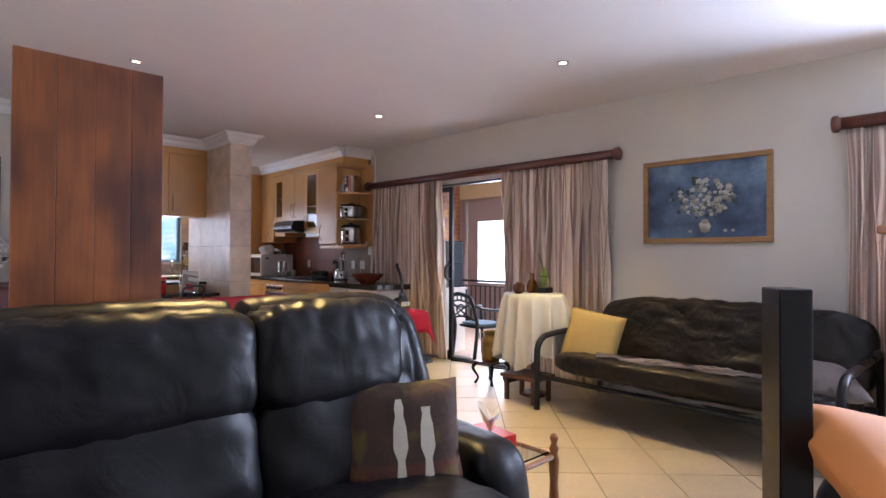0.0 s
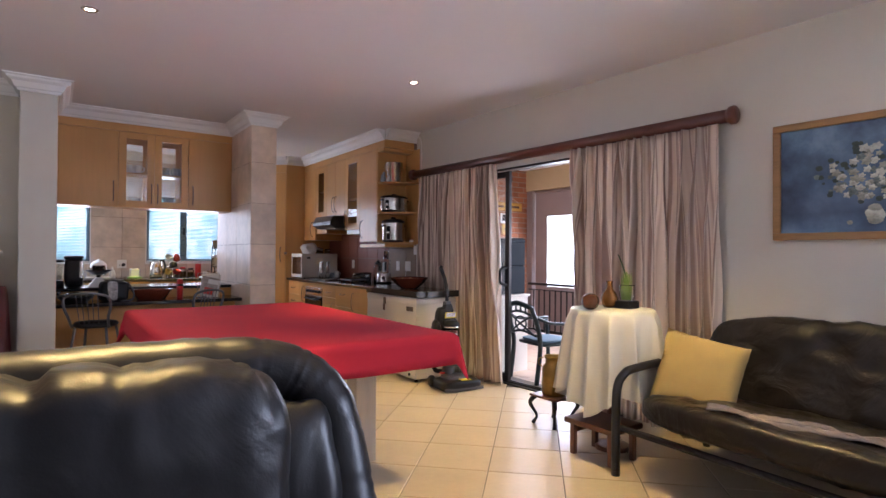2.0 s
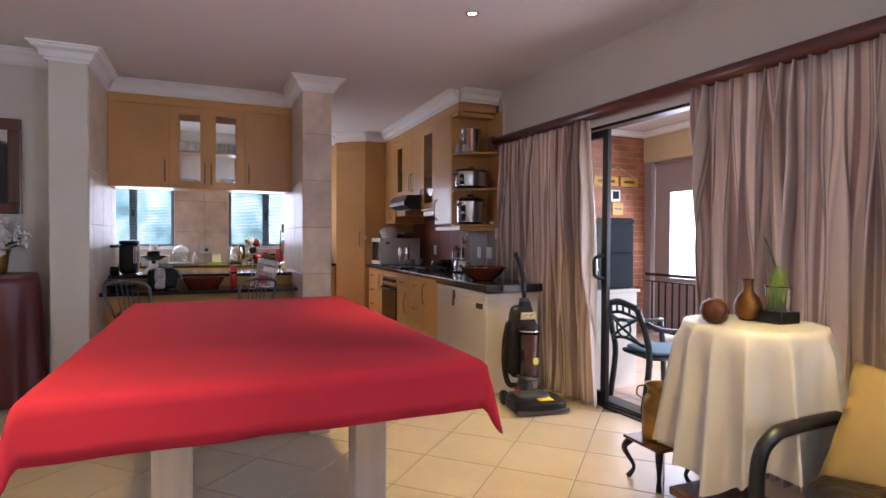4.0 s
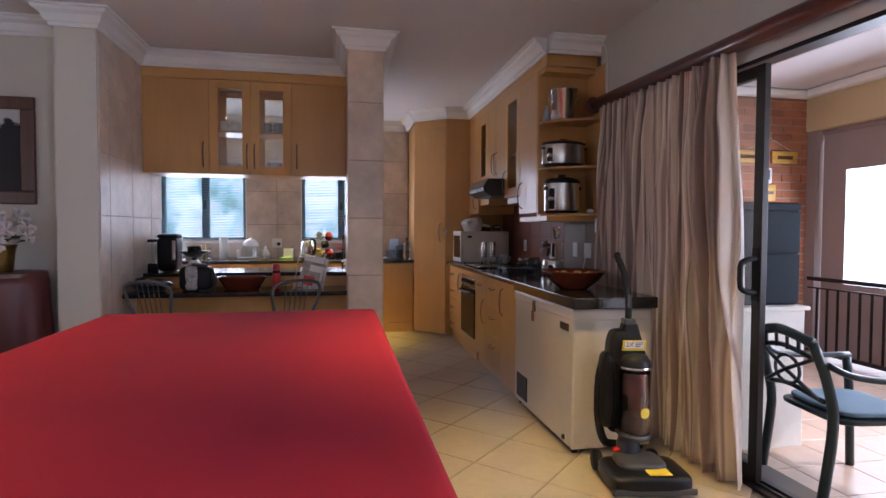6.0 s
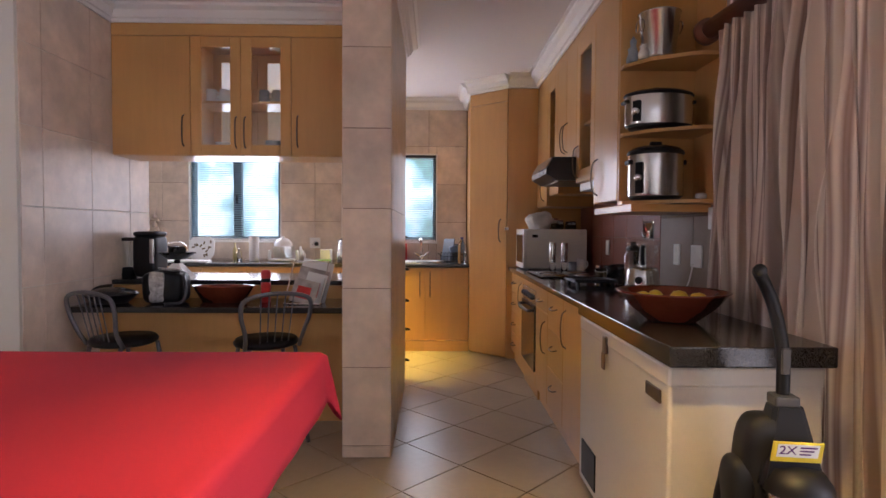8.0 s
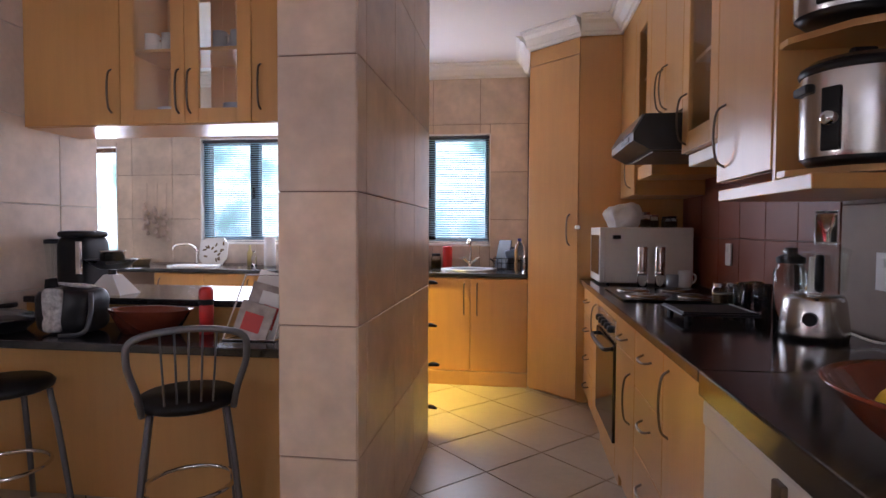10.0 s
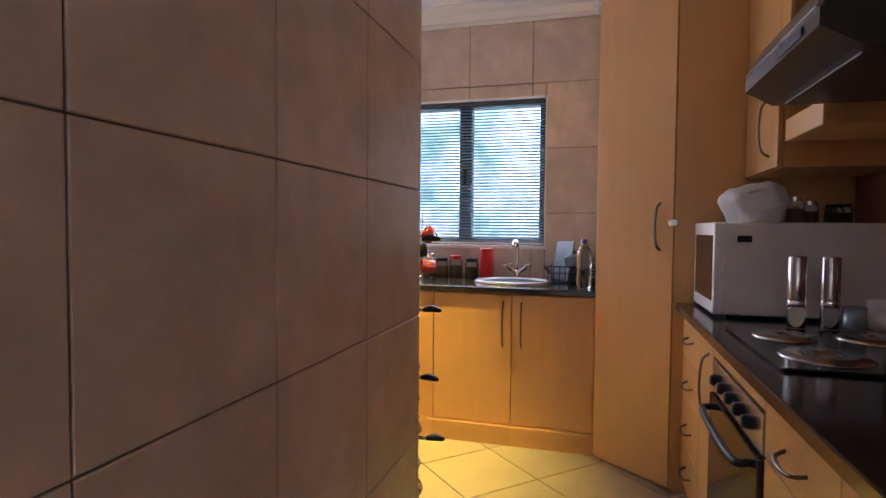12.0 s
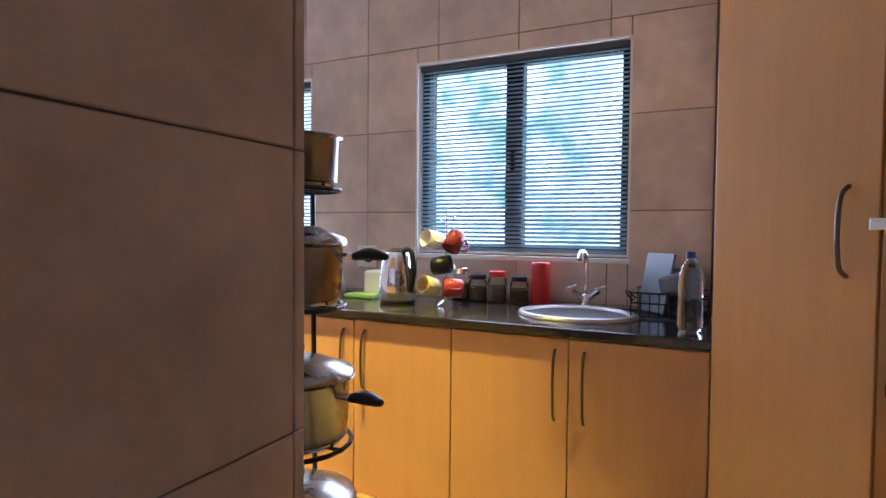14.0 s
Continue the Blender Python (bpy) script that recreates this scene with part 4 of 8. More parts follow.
def upper_run():
    z1 = 2.54
    def unit(label, a, b, z0):
        ob = thing("wall_cabinet", label, "wall cabinet", (4.4, (a + b) / 2, z0), group="wall cabinets along the side wall")
        part("body", boxes((UX + 0.02, 4.618, a, b, z0, z1)), MAPLE, ob)
        return ob
    def door(ob, a, b, z0, hy, h0=0.05):
        d = front(ob, "door", UX, UX + 0.018, a + 0.002, b - 0.002, z0 + 0.002, z1 - 0.002)
        bow_handle(d, (UX, hy, z0 + h0), (UX, hy, z0 + h0 + 0.22), (-1, 0, 0), 0.04)
    ob = unit("maple wall cabinet with a plain door", 6.62, 7.06, 1.42)
    door(ob, 6.62, 7.06, 1.42, 6.98)
    part("light_valance", boxes((UX + 0.002, 4.60, 6.40, 7.04, 1.352, 1.392), bevel=0.003), MAPLE_H, ob)
    def hollow(label, a, b, z0):
        ob = thing("wall_cabinet", label, "wall cabinet", (4.4, (a + b) / 2, z0), group="wall cabinets along the side wall")
        t = 0.016
        for nm, r in (("side_panel", (UX + 0.02, 4.618, a, a + t, z0, z1)), ("side_panel", (UX + 0.02, 4.618, b - t, b, z0, z1)), ("bottom_panel", (UX + 0.02, 4.618, a + t, b - t, z0, z0 + t)), ("top_panel", (UX + 0.02, 4.618, a + t, b - t, z1 - t, z1)), ("back_panel", (4.60, 4.618, a + t, b - t, z0 + t, z1 - t)), ("shelf", (UX + 0.05, 4.6, a + t, b - t, z0 + 0.4, z0 + 0.416))):
            part(nm, boxes(r), MAPLE, ob)
        return ob
    ob = hollow("maple wall cabinet with a narrow glazed door", 7.06, 7.50, 1.585)
    d = glass_front(ob, "x", UX, 0.018, 7.062, 7.498, 1.587, z1 - 0.002, 0.085)
    bow_handle(d, (UX, 7.44, 1.62), (UX, 7.44, 1.84), (-1, 0, 0), 0.04)
    part("light_valance", boxes((UX + 0.03, 4.40, 7.08, 7.495, 1.53, 1.582), bevel=0.003), WHITE_PLASTIC, ob, "white light valance")
    ob = unit("short maple wall cabinet over the cooker hood, two doors", 7.50, 8.10, 1.79)
    door(ob, 7.50, 7.80, 1.79, 7.76)
    door(ob, 7.80, 8.10, 1.79, 7.84)
    ob = hollow("maple wall cabinet with a slim glazed door", 8.10, 8.50, 1.77)
    d = glass_front(ob, "x", UX, 0.018, 8.102, 8.498, 1.772, z1 - 0.002, 0.10)
    part("spice_shelf", boxes((UX + 0.02, 4.60, 8.14, 8.49, 1.56, 1.64), bevel=0.004), MAPLE_H, ob)
    part("support", boxes((4.56, 4.60, 8.14, 8.49, 1.642, 1.768)), MAPLE, ob)
    ob = unit("maple wall cabinet with a plain door beside the corner cupboard", 8.50, 8.95, 1.47)
    door(ob, 8.50, 8.95, 1.47, 8.60)
    ob = thing("cabinet_pelmet", "maple pelmet board above the wall cabinets", "pelmet", (UX, 7.6, z1))
    part("board", boxes((UX + 0.004, UX + 0.022, 6.44, 8.95, z1 + 0.002, 2.63), (UX + 0.022, 4.61, 6.44, 6.46, z1 + 0.002, 2.63)), MAPLE_H, ob)
    # open end shelves
    ob = thing("end_shelf", "open maple end shelves with rounded fronts, holding pots", "shelf", (4.4, 6.5, 1.40), group="")
    part("back_panel", boxes((4.60, 4.618, 6.30, 6.60, 1.39, 2.54)), MAPLE, ob)
    part("side_panel", boxes((UX + 0.004, 4.60, 6.602, 6.618, 1.39, 2.54)), MAPLE, ob)
    for z in (1.395, 1.755, 2.115):
        outline = [(4.598, 6.598), (UX + 0.006, 6.598), (UX + 0.006, 6.55), (UX + 0.10, 6.42), (UX + 0.26, 6.33), (4.50, 6.31), (4.598, 6.305)]
        bm = prism(bmesh.new(), outline, z, z + 0.018)
        part("shelf", bm, MAPLE_H, ob)
    part("top", prism(bmesh.new(), [(4.598, 6.598), (UX + 0.006, 6.598), (UX + 0.006, 6.46), (4.598, 6.46)], 2.50, 2.538), MAPLE_H, ob)


upper_run()


HOOD_STEEL = surface("smoked_hood_steel", (0.22, 0.21, 0.21), 0.3, 0.8, fine=200, vary=0.12, relief=0.04)


def cooker_hood():
    ob = thing("cooker_hood", "slim black and steel cooker hood under the wall cabinets", "cooker hood", (4.25, 7.8, 1.62))
    bm = bmesh.new()
    prof = [(4.60, 1.775), (4.035, 1.775), (3.985, 1.69), (3.985, 1.655), (4.06, 1.612), (4.60, 1.612)]
    a = [bm.verts.new((x, 7.51, z)) for x, z in prof]
    b = [bm.verts.new((x, 8.09, z)) for x, z in prof]
    bm.faces.new(a)
    bm.faces.new(b[::-1])
    for k in range(len(prof)):
        j = (k + 1) % len(prof)
        bm.faces.new((a[k], b[k], b[j], a[j]))
    bmesh.ops.recalc_face_normals(bm, faces=bm.faces[:])
    part("body", bm, BLACK_METAL, ob)
    part("visor", boxes((-0.004, 0.004, 7.52, 8.08, -0.046, 0.047), bevel=0.002, m=pose(4.0065, 0, 1.7345, 0, 30.5)), HOOD_STEEL, ob)
    part("grease_filter", boxes((4.08, 4.50, 7.56, 8.04, 1.606, 1.611)), HANDLE, ob)
    part("switch_strip", boxes((3.980, 3.984, 7.60, 7.78, 1.662, 1.684), bevel=0.001), BLACK_PLASTIC, ob)


cooker_hood()


# the bar, with its higher counter
def bar():
    ob = thing("breakfast_bar", "breakfast bar with a low granite top and maple front", "bar", (1.87, 7.3, 0))
    part("front_panel", boxes((1.034, 2.698, 7.20, 7.22, 0.0, 0.745)), MAPLE, ob)
    part("top", boxes((1.034, 2.698, 6.90, 7.36, 0.75, 0.785), bevel=0.006), GRANITE, ob)
    part("upstand", boxes((1.034, 2.698, 7.362, 7.382, 0.75, 0.872)), MAPLE_H, ob)
    part("counter", boxes((1.034, 2.698, 7.34, 7.98, 0.876, 0.908), bevel=0.006), GRANITE, ob)
    part("counter_body", boxes((1.034, 2.698, 7.384, 7.93, 0.0, 0.874)), MAPLE, ob)


bar()


def back_run():
    edges = [0.34, 0.80, 1.26, 1.72, 2.178, 2.637, 3.10, 3.556]
    for k, (a, b) in enumerate(zip(edges, edges[1:])):
        ob = thing("base_cabinet", "maple base cabinet with a plain door under the sink counter", "base cabinet", ((a + b) / 2, 9.6, 0), group="base cabinets under the windows")
        part("carcass", boxes((a, b, 9.34, 9.95, 0.11, 0.862)), MAPLE, ob)
        part("plinth", boxes((a, b, 9.29, 9.95, 0.0, 0.108)), MAPLE_H, ob)
        d = front(ob, "door", a + 0.002, b - 0.002, 9.318, 9.337, 0.112, 0.86)
        hx = b - 0.05 if k % 2 else a + 0.055
        bow_handle(d, (hx, 9.318, 0.56), (hx, 9.318, 0.82), (0, -1, 0))
    ob = thing("worktop", "polished black granite worktop along the windows", "worktop", (1.9, 9.6, WT0))
    part("slab", boxes((-0.3, 3.567, 9.30, 9.958, WT0, WT1), bevel=0.006), GRANITE, ob)


back_run()

# ---- living room ----
def pool_table():
    ob = thing("pool_table", "pool table on square pale legs under a red cloth", "table", (2.15, 4.3, 0))
    part("bed", boxes((1.50, 2.80, 3.24, 5.42, 0.66, 0.825), bevel=0.01), TABLE_WOOD, ob)
    for x in (1.72, 2.50):
        for y in (3.74, 5.0):
            part("leg", boxes((x, x + 0.14, y, y + 0.14, 0.0, 0.655), bevel=0.008), TABLE_WOOD, ob)


pool_table()


def red_cloth():
    x0, x1, y0, y1, top = 1.46, 2.825, 3.17, 5.50, 0.838
    drop = 0.17

    def fn(u, v):
        a, b = -0.13 + 1.26 * u, -0.08 + 1.16 * v
        x, y = x0 + (x1 - x0) * min(1, max(0, a)), y0 + (y1 - y0) * min(1, max(0, b))
        ox, oy = max(0, a - 1, -a) / 0.13, max(0, b - 1, -b) / 0.08
        sx, sy = (1 if a > 0.5 else -1), (1 if b > 0.5 else -1)
        over = max(ox, oy)
        ripple = noise.noise(Vector((x * 5, y * 5, 3.1)))
        turn = math.atan2(oy, ox) if over else 0.0
        fold = math.sin(2 * turn) if ox and oy else 0.0
        z = top - drop * over ** 1.15 * (1 + 0.03 * ripple) - 0.085 * over * fold
        flare = (0.006 if over else 0) + 0.010 * over + 0.006 * over * ripple + 0.055 * over * fold
        x += sx * flare * math.cos(turn)
        y += sy * flare * math.sin(turn)
        z += 0.002 * noise.noise(Vector((x * 3, y * 3, 0)))
        return Vector((x, y, z))
    ob = part("tablecloth", grid_surface(fn, 64, 64, 0.003), RED_CLOTH, smooth=True)
    tagged(ob, "plain red cloth spread over the pool table, corners hanging", "tablecloth")


red_cloth()


def headrest_pillow(sx, sy, sz, m, seed):
    """A full headrest with gathers that run down from its top seam."""
    rnd = random.Random(seed)
    bm = puff(sx, sy, sz, Matrix.Identity(4), 4.4, 30, 0.005, seed)
    gathers = [(rnd.uniform(-0.46, 0.46) * sx, rnd.uniform(0.006, 0.013), rnd.uniform(0.10, 0.26), rnd.uniform(-0.25, 0.25)) for _ in range(14)]
    for v in bm.verts:
        n = v.co.normalized()
        down = sz / 2 - v.co.z
        cut = sum(0.011 * math.exp(-((v.co.x - gx - lean * down) / w) ** 2) * max(0, 1 - down / long) for gx, w, long, lean in gathers)
        side_cut = 0.004 * max(0, abs(v.co.x) / (sx / 2) - 0.75) * 4 * noise.noise(Vector((v.co.x * 8, v.co.y * 30, v.co.z * 30 + seed)))
        v.co = m @ (v.co - n * (cut + side_cut))
    return bm


def border_roll(points, L, seed, r=0.062):
    """The stuffed roll that borders a backrest, gathered where it bends."""
    pts = arc(points, 14)
    rs = []
    for i, p in enumerate(pts):
        e = min(i, len(pts) - 1 - i)
        soft = min(1, 0.45 + 0.55 * (e / 7)) if e < 7 else 1
        gather = 0.09 * max(0, noise.noise(Vector((i * 0.9, seed, 0)))) + 0.05 * noise.noise(Vector((i * 0.25, 3, seed)))
        rs.append(r * soft * (1 - gather))
    return tube([L @ p for p in pts], rs, 22)


def recliner_sofa():
    ob = thing("recliner_sofa", "black leather recliner sofa with puffed headrests", "sofa", (0.665, 1.6, 0), turn=-3)
    L = PLACE[ob]
    part("base", puff(2.2, 0.80, 0.30, L @ pose(-0.35, -0.22, 0.20), 8, 9, 0.003), LEATHER, ob, smooth=True)
    for k, (a, b) in enumerate(((0.095, 0.735), (-0.625, 0.105), (-1.345, -0.615))):
        x, w = (a + b) / 2, b - a
        part("seat", puff(w - 0.01, 0.74, 0.24, L @ pose(x, -0.28, 0.40), 5, 11, 0.008, k), LEATHER, ob, smooth=True)
        part("backrest", puff(w + 0.02, 0.32, 0.50, L @ pose(x, 0.13, 0.60, -10), 4.0, 14, 0.010, k + 4.0), LEATHER, ob, smooth=True)
        part("headrest", headrest_pillow(w + 0.03 - (0.085 if k == 0 else 0), 0.31, 0.38, L @ pose(x - (0.042 if k == 0 else 0), 0.165, 0.905, -8), k + 8.0), LEATHER, ob, smooth=True)
        if k == 0:
            line = [(a + 0.01, 0.27, 1.030), (a + 0.10, 0.285, 1.045), (0.45, 0.29, 1.050), (0.63, 0.285, 1.045), (0.725, 0.275, 1.020), (0.785, 0.25, 0.955), (0.805, 0.20, 0.81), (0.815, 0.14, 0.62), (0.82, 0.10, 0.40)]
        elif k == 2:
            line = [(b - 0.01, 0.27, 1.030), (b - 0.10, 0.285, 1.045), (-1.15, 0.285, 1.045), (-1.30, 0.275, 1.005), (-1.36, 0.25, 0.93), (-1.38, 0.20, 0.80), (-1.39, 0.14, 0.62), (-1.40, 0.10, 0.40)]
        else:
            line = [(a + 0.01, 0.27, 1.030), (a + 0.10, 0.285, 1.045), (x, 0.29, 1.050), (b - 0.10, 0.285, 1.045), (b - 0.01, 0.27, 1.030)]
        part("border_roll", border_roll(line, L, k + 2.0), LEATHER, ob, smooth=True)
        if k != 1:
            s = 1 if k == 0 else -1
            part("wing", puff(0.17, 0.20, 0.66, L @ pose(0.69 if k == 0 else -1.28, 0.20, 0.66, -8, 4 * s), 4, 13, 0.010, k + 11.0), LEATHER, ob, smooth=True)
    part("back_shell", puff(2.14, 0.20, 0.98, L @ pose(-0.32, 0.34, 0.53, -6), 6, 11, 0.004, 2.0), LEATHER, ob, smooth=True)
    for x, s in ((0.75, 1), (-1.34, -1)):
        part("side_panel", puff(0.10, 0.36, 0.70, L @ pose(x, 0.22, 0.42, -8), 5, 11, 0.004, s), LEATHER, ob, smooth=True)
    for x in (0.90, -1.52):
        part("armrest", puff(0.24, 0.58, 0.56, L @ pose(x, -0.02, 0.30), 4, 11, 0.006, x), LEATHER, ob, smooth=True)


recliner_sofa()


def wood_panel():
    ob = thing("pine_cabinet", "tall red-brown stained pine cabinet with knots", "cabinet", (0.43, 2.33, 0))
    edges = (0.198, 0.315, 0.425, 0.535, 0.64)
    for a, b in zip(edges, edges[1:]):
        part("board", boxes((a, b - 0.0006, 2.185, 2.21, 0, 1.915), bevel=0.0015), PINE, ob)
    part("body", boxes((0.24, 0.63, 2.211, 2.50, 0, 1.90), bevel=0.004), PINE, ob)


wood_panel()


def tower():
    ob = thing("tower_speaker", "slim glossy black floor-standing loudspeaker", "speaker", (1.856, 0.485, 0), turn=-50)
    L = PLACE[ob]
    part("cabinet", boxes((-0.045, 0.045, -0.06, 0.06, 0.02, 1.165), bevel=0.006, m=L), GLOSS_BLACK, ob)
    part("base", boxes((-0.12, 0.12, -0.12, 0.12, 0.0, 0.022), bevel=0.006, m=L), BLACK_PLASTIC, ob)


tower()


def worn_pad(sx, sy, sz, m, seed, face):
    """A slack leather pad: puffed between rows of tufts, with creases that fan out from them. face: the axis of its broad side."""
    bm = puff(sx, sy, sz, Matrix.Identity(4), 4.5, 34, 0.012, seed)
    tufts = [(u, v) for u in (-0.72, -0.24, 0.24, 0.72) for v in (-0.28, 0.34)]
    for w in bm.verts:
        p = w.co.copy()
        u, v = p.y / (sy / 2), (p.z / (sz / 2) if face == "x" else p.x / (sx / 2))
        out = p.x / (sx / 2) if face == "x" else p.z / (sz / 2)
        n = Vector((math.copysign(1, p.x), 0, 0)) if face == "x" else Vector((0, 0, math.copysign(1, p.z)))
        d = 0.0
        for tu, tv in tufts:
            du, dv = (u - tu) * sy / 2, (v - tv) * 0.4
            q = math.hypot(du, dv)
            a = math.atan2(dv, du)
            d += 0.016 * math.exp(-(q / 0.05) ** 2) + 0.008 * math.exp(-(q / 0.17) ** 2) * max(0, math.sin(5 * a + 3 * tu + seed))
        ridge = 1 - abs(noise.noise(Vector((u * 5 + 2 * v, v * 2.2, seed)))) * 3
        d -= 0.006 * max(0, ridge)
        w.co = m @ (p - n * d * min(1, abs(out) * 1.6))
    return bm


def futon():
    """The black leather futon on a tube frame, along the side wall."""
    ob = thing("futon_sofa", "worn black leather futon sofa on a black tube frame", "sofa", (4.1, 1.7, 0), turn=-2.5)
    L = PLACE[ob]
    part("seat", worn_pad(0.88, 2.02, 0.18, L @ pose(-0.03, 0.0, 0.36, 0, 7), 3.0, "z"), LEATHER_OLD, ob, smooth=True)
    part("backrest", worn_pad(0.20, 2.06, 0.62, L @ pose(0.47, 0.0, 0.60, 0, 16), 6.0, "x"), LEATHER_OLD, ob, smooth=True)
    for y in (1.04, -1.04):
        part("arm_frame", tube([L @ p for p in arc([(-0.47, y, 0.0), (-0.47, y, 0.30), (-0.46, y, 0.50), (-0.40, y, 0.575), (-0.30, y, 0.60), (0.1, y, 0.62), (0.42, y, 0.64)], 6)], 0.026, 10), BLACK_METAL, ob, smooth=True)
        part("back_leg", tube([L @ Vector((0.42, y, 0.64)), L @ Vector((0.44, y, 0.0))], 0.022, 8), BLACK_METAL, ob)
    part("front_rail", tube([L @ Vector((-0.44, -1.03, 0.27)), L @ Vector((-0.44, 1.03, 0.27))], 0.02, 8), BLACK_METAL, ob)
    part("back_rail", tube([L @ Vector((0.40, -1.03, 0.27)), L @ Vector((0.40, 1.03, 0.27))], 0.02, 8), BLACK_METAL, ob)


futon()


def painting():
    y0, y1, z0, z1 = 1.35, 2.39, 1.375, 2.105
    ob = thing("painting", "framed oil painting of white flowers in a vase on blue", "painting", side((y0 + y1) / 2, -0.02, z0))
    w = 0.045
    bm = bmesh.new()
    for a, b, p, q in ((y0, y1, z0, z0 + w), (y0, y1, z1 - w, z1), (y0, y0 + w, z0 + w, z1 - w), (y1 - w, y1, z0 + w, z1 - w)):
        side_box(bm, a, b, -0.035, -0.002, p, q, 0.006)
    part("frame", bm, GOLD_WOOD, ob)
    m = bpy.data.materials.new("blue_painted_canvas")
    t, b = nodes_of(m)
    pos = t.nodes.new("ShaderNodeNewGeometry").outputs["Position"]
    n = noise_node(t, 3.0, 5, pos)
    sep = t.nodes.new("ShaderNodeSeparateXYZ")
    t.links.new(pos, sep.inputs[0])
    mr = t.nodes.new("ShaderNodeMapRange")
    mr.inputs[1].default_value, mr.inputs[2].default_value = z0, z1
    t.links.new(sep.outputs[2], mr.inputs[0])
    c1 = ramp(t, n.outputs[0], [(0.33, (0.03, 0.05, 0.10)), (0.5, (0.10, 0.17, 0.27)), (0.68, (0.26, 0.37, 0.50))]).outputs[0]
    c = mixed(t, 1.0, c1, ramp(t, mr.outputs[0], [(0.05, (0.75, 0.85, 0.95)), (0.22, (0.30, 0.34, 0.42)), (0.5, (0.6, 0.65, 0.72)), (0.85, (1, 1, 1))]).outputs[0], "MULTIPLY")
    t.links.new(c, b.inputs["Base Color"])
    b.inputs["Roughness"].default_value = 0.45
    part("canvas", side_box(bmesh.new(), y0 + w - 0.004, y1 - w + 0.004, -0.018, -0.004, z0 + w - 0.004, z1 - w + 0.004), m, ob)
    return ob, y0, y1, z0, z1


PAINTING = painting()

# ---- kitchen things ----
DARK_CERAMIC = surface("black_ceramic_hob", (0.012, 0.012, 0.013), 0.12, fine=60, vary=0.1, relief=0.0)
RED_PLASTIC = surface("red_plastic", (0.52, 0.02, 0.015), 0.32, fine=80, vary=0.1, relief=0.03)
RED_GLAZE = surface("red_brown_glazed_wood", (0.15, 0.032, 0.015), 0.22, fine=30, coarse=6, vary=0.2, relief=0.05, coat=0.3)
LEMON = surface("lemon_skin", (0.75, 0.5, 0.03), 0.45, fine=180, vary=0.1, relief=0.25)
WHITE_CHINA = surface("white_china", (0.78, 0.78, 0.76), 0.15, fine=40, vary=0.03, relief=0.0)
GREY_CHINA = surface("grey_blue_china", (0.30, 0.34, 0.38), 0.2, fine=40, vary=0.08, relief=0.0)
PAPER = surface("white_paper", (0.78, 0.77, 0.75), 0.85, fine=300, vary=0.05, relief=0.08)
PRINT = surface("printed_cover", (0.42, 0.36, 0.33), 0.5, fine=25, coarse=12, vary=0.45, relief=0.0)
WATER_PLASTIC = glass("clear_bottle_plastic", (0.92, 0.95, 1.0), 0.06)
BLUE_PLASTIC = surface("blue_plastic", (0.03, 0.04, 0.25), 0.35, fine=60, vary=0.1, relief=0.03)
TEAL = surface("teal_glaze", (0.05, 0.16, 0.19), 0.2, fine=40, vary=0.1, relief=0.0)
YELLOW_GLAZE = surface("yellow_glaze", (0.62, 0.5, 0.22), 0.2, fine=40, vary=0.1, relief=0.0)
WICKER = surface("woven_wicker", (0.36, 0.25, 0.13), 0.8, fine=160, vary=0.35, relief=0.6, depth=0.004)
HERB = surface("jar_contents", (0.16, 0.11, 0.05), 0.8, fine=150, coarse=30, vary=0.4, relief=0.3)
BAG_PLASTIC = translucent(surface("thin_white_plastic_bag", (0.75, 0.73, 0.7), 0.4, fine=40, coarse=14, vary=0.1, relief=0.5, depth=0.01), 0.3, (0.8, 0.8, 0.8))
GARLIC = surface("dried_garlic", (0.62, 0.5, 0.42), 0.7, fine=70, vary=0.25, relief=0.3)


def socket(name, m, w, h, label, plug=False):
    """A switch or socket plate on a wall; m: x along the wall, -y out of it."""
    ob = thing(name, label, "wall socket", m.translation)
    part("plate", boxes((-w / 2, w / 2, -0.012, -0.002, -h / 2, h / 2), bevel=0.003, m=m), WHITE_PLASTIC, ob)
    part("rocker", boxes((-0.010, 0.010, -0.017, -0.012, h * 0.12, h * 0.36), bevel=0.002, m=m), WHITE_PLASTIC, ob)
    if plug:
        for dx, dz in ((-0.012, -0.02), (0.012, -0.02), (0, -0.005)):
            part("hole", lathe([(0, 0), (0.004, 0), (0.004, 0.002)], n=8, m=m @ pose(dx - 0.015, -0.0125, dz, 90)), BLACK_PLASTIC, ob)
        part("plug", lathe([(0, 0.045), (0.014, 0.042), (0.022, 0.02), (0.024, 0.0)], n=14, m=m @ pose(0.02, -0.012, -0.012, 90)), BLACK_PLASTIC, ob, smooth=True)
    return ob


EASTFACE = lambda y, z: pose(4.614, y, z, 0, 0, -90)
socket("wall_switch", EASTFACE(8.08, 1.12), 0.075, 0.12, "white wall switch on the red-brown splashback")
socket("wall_socket", EASTFACE(6.56, 1.12), 0.12, 0.12, "white double wall socket on the kitchen wall")
socket("wall_socket", EASTFACE(6.80, 1.12), 0.075, 0.12, "white wall socket behind the food processor")
socket("wall_switch", pose(4.594, 6.36, 1.32, 0, 0, -90), 0.07, 0.11, "white light switch beside the curtain")
socket("wall_socket", pose(1.83, BACK_Y - 0.006, 1.10), 0.12, 0.12, "white wall socket with a black plug", True)


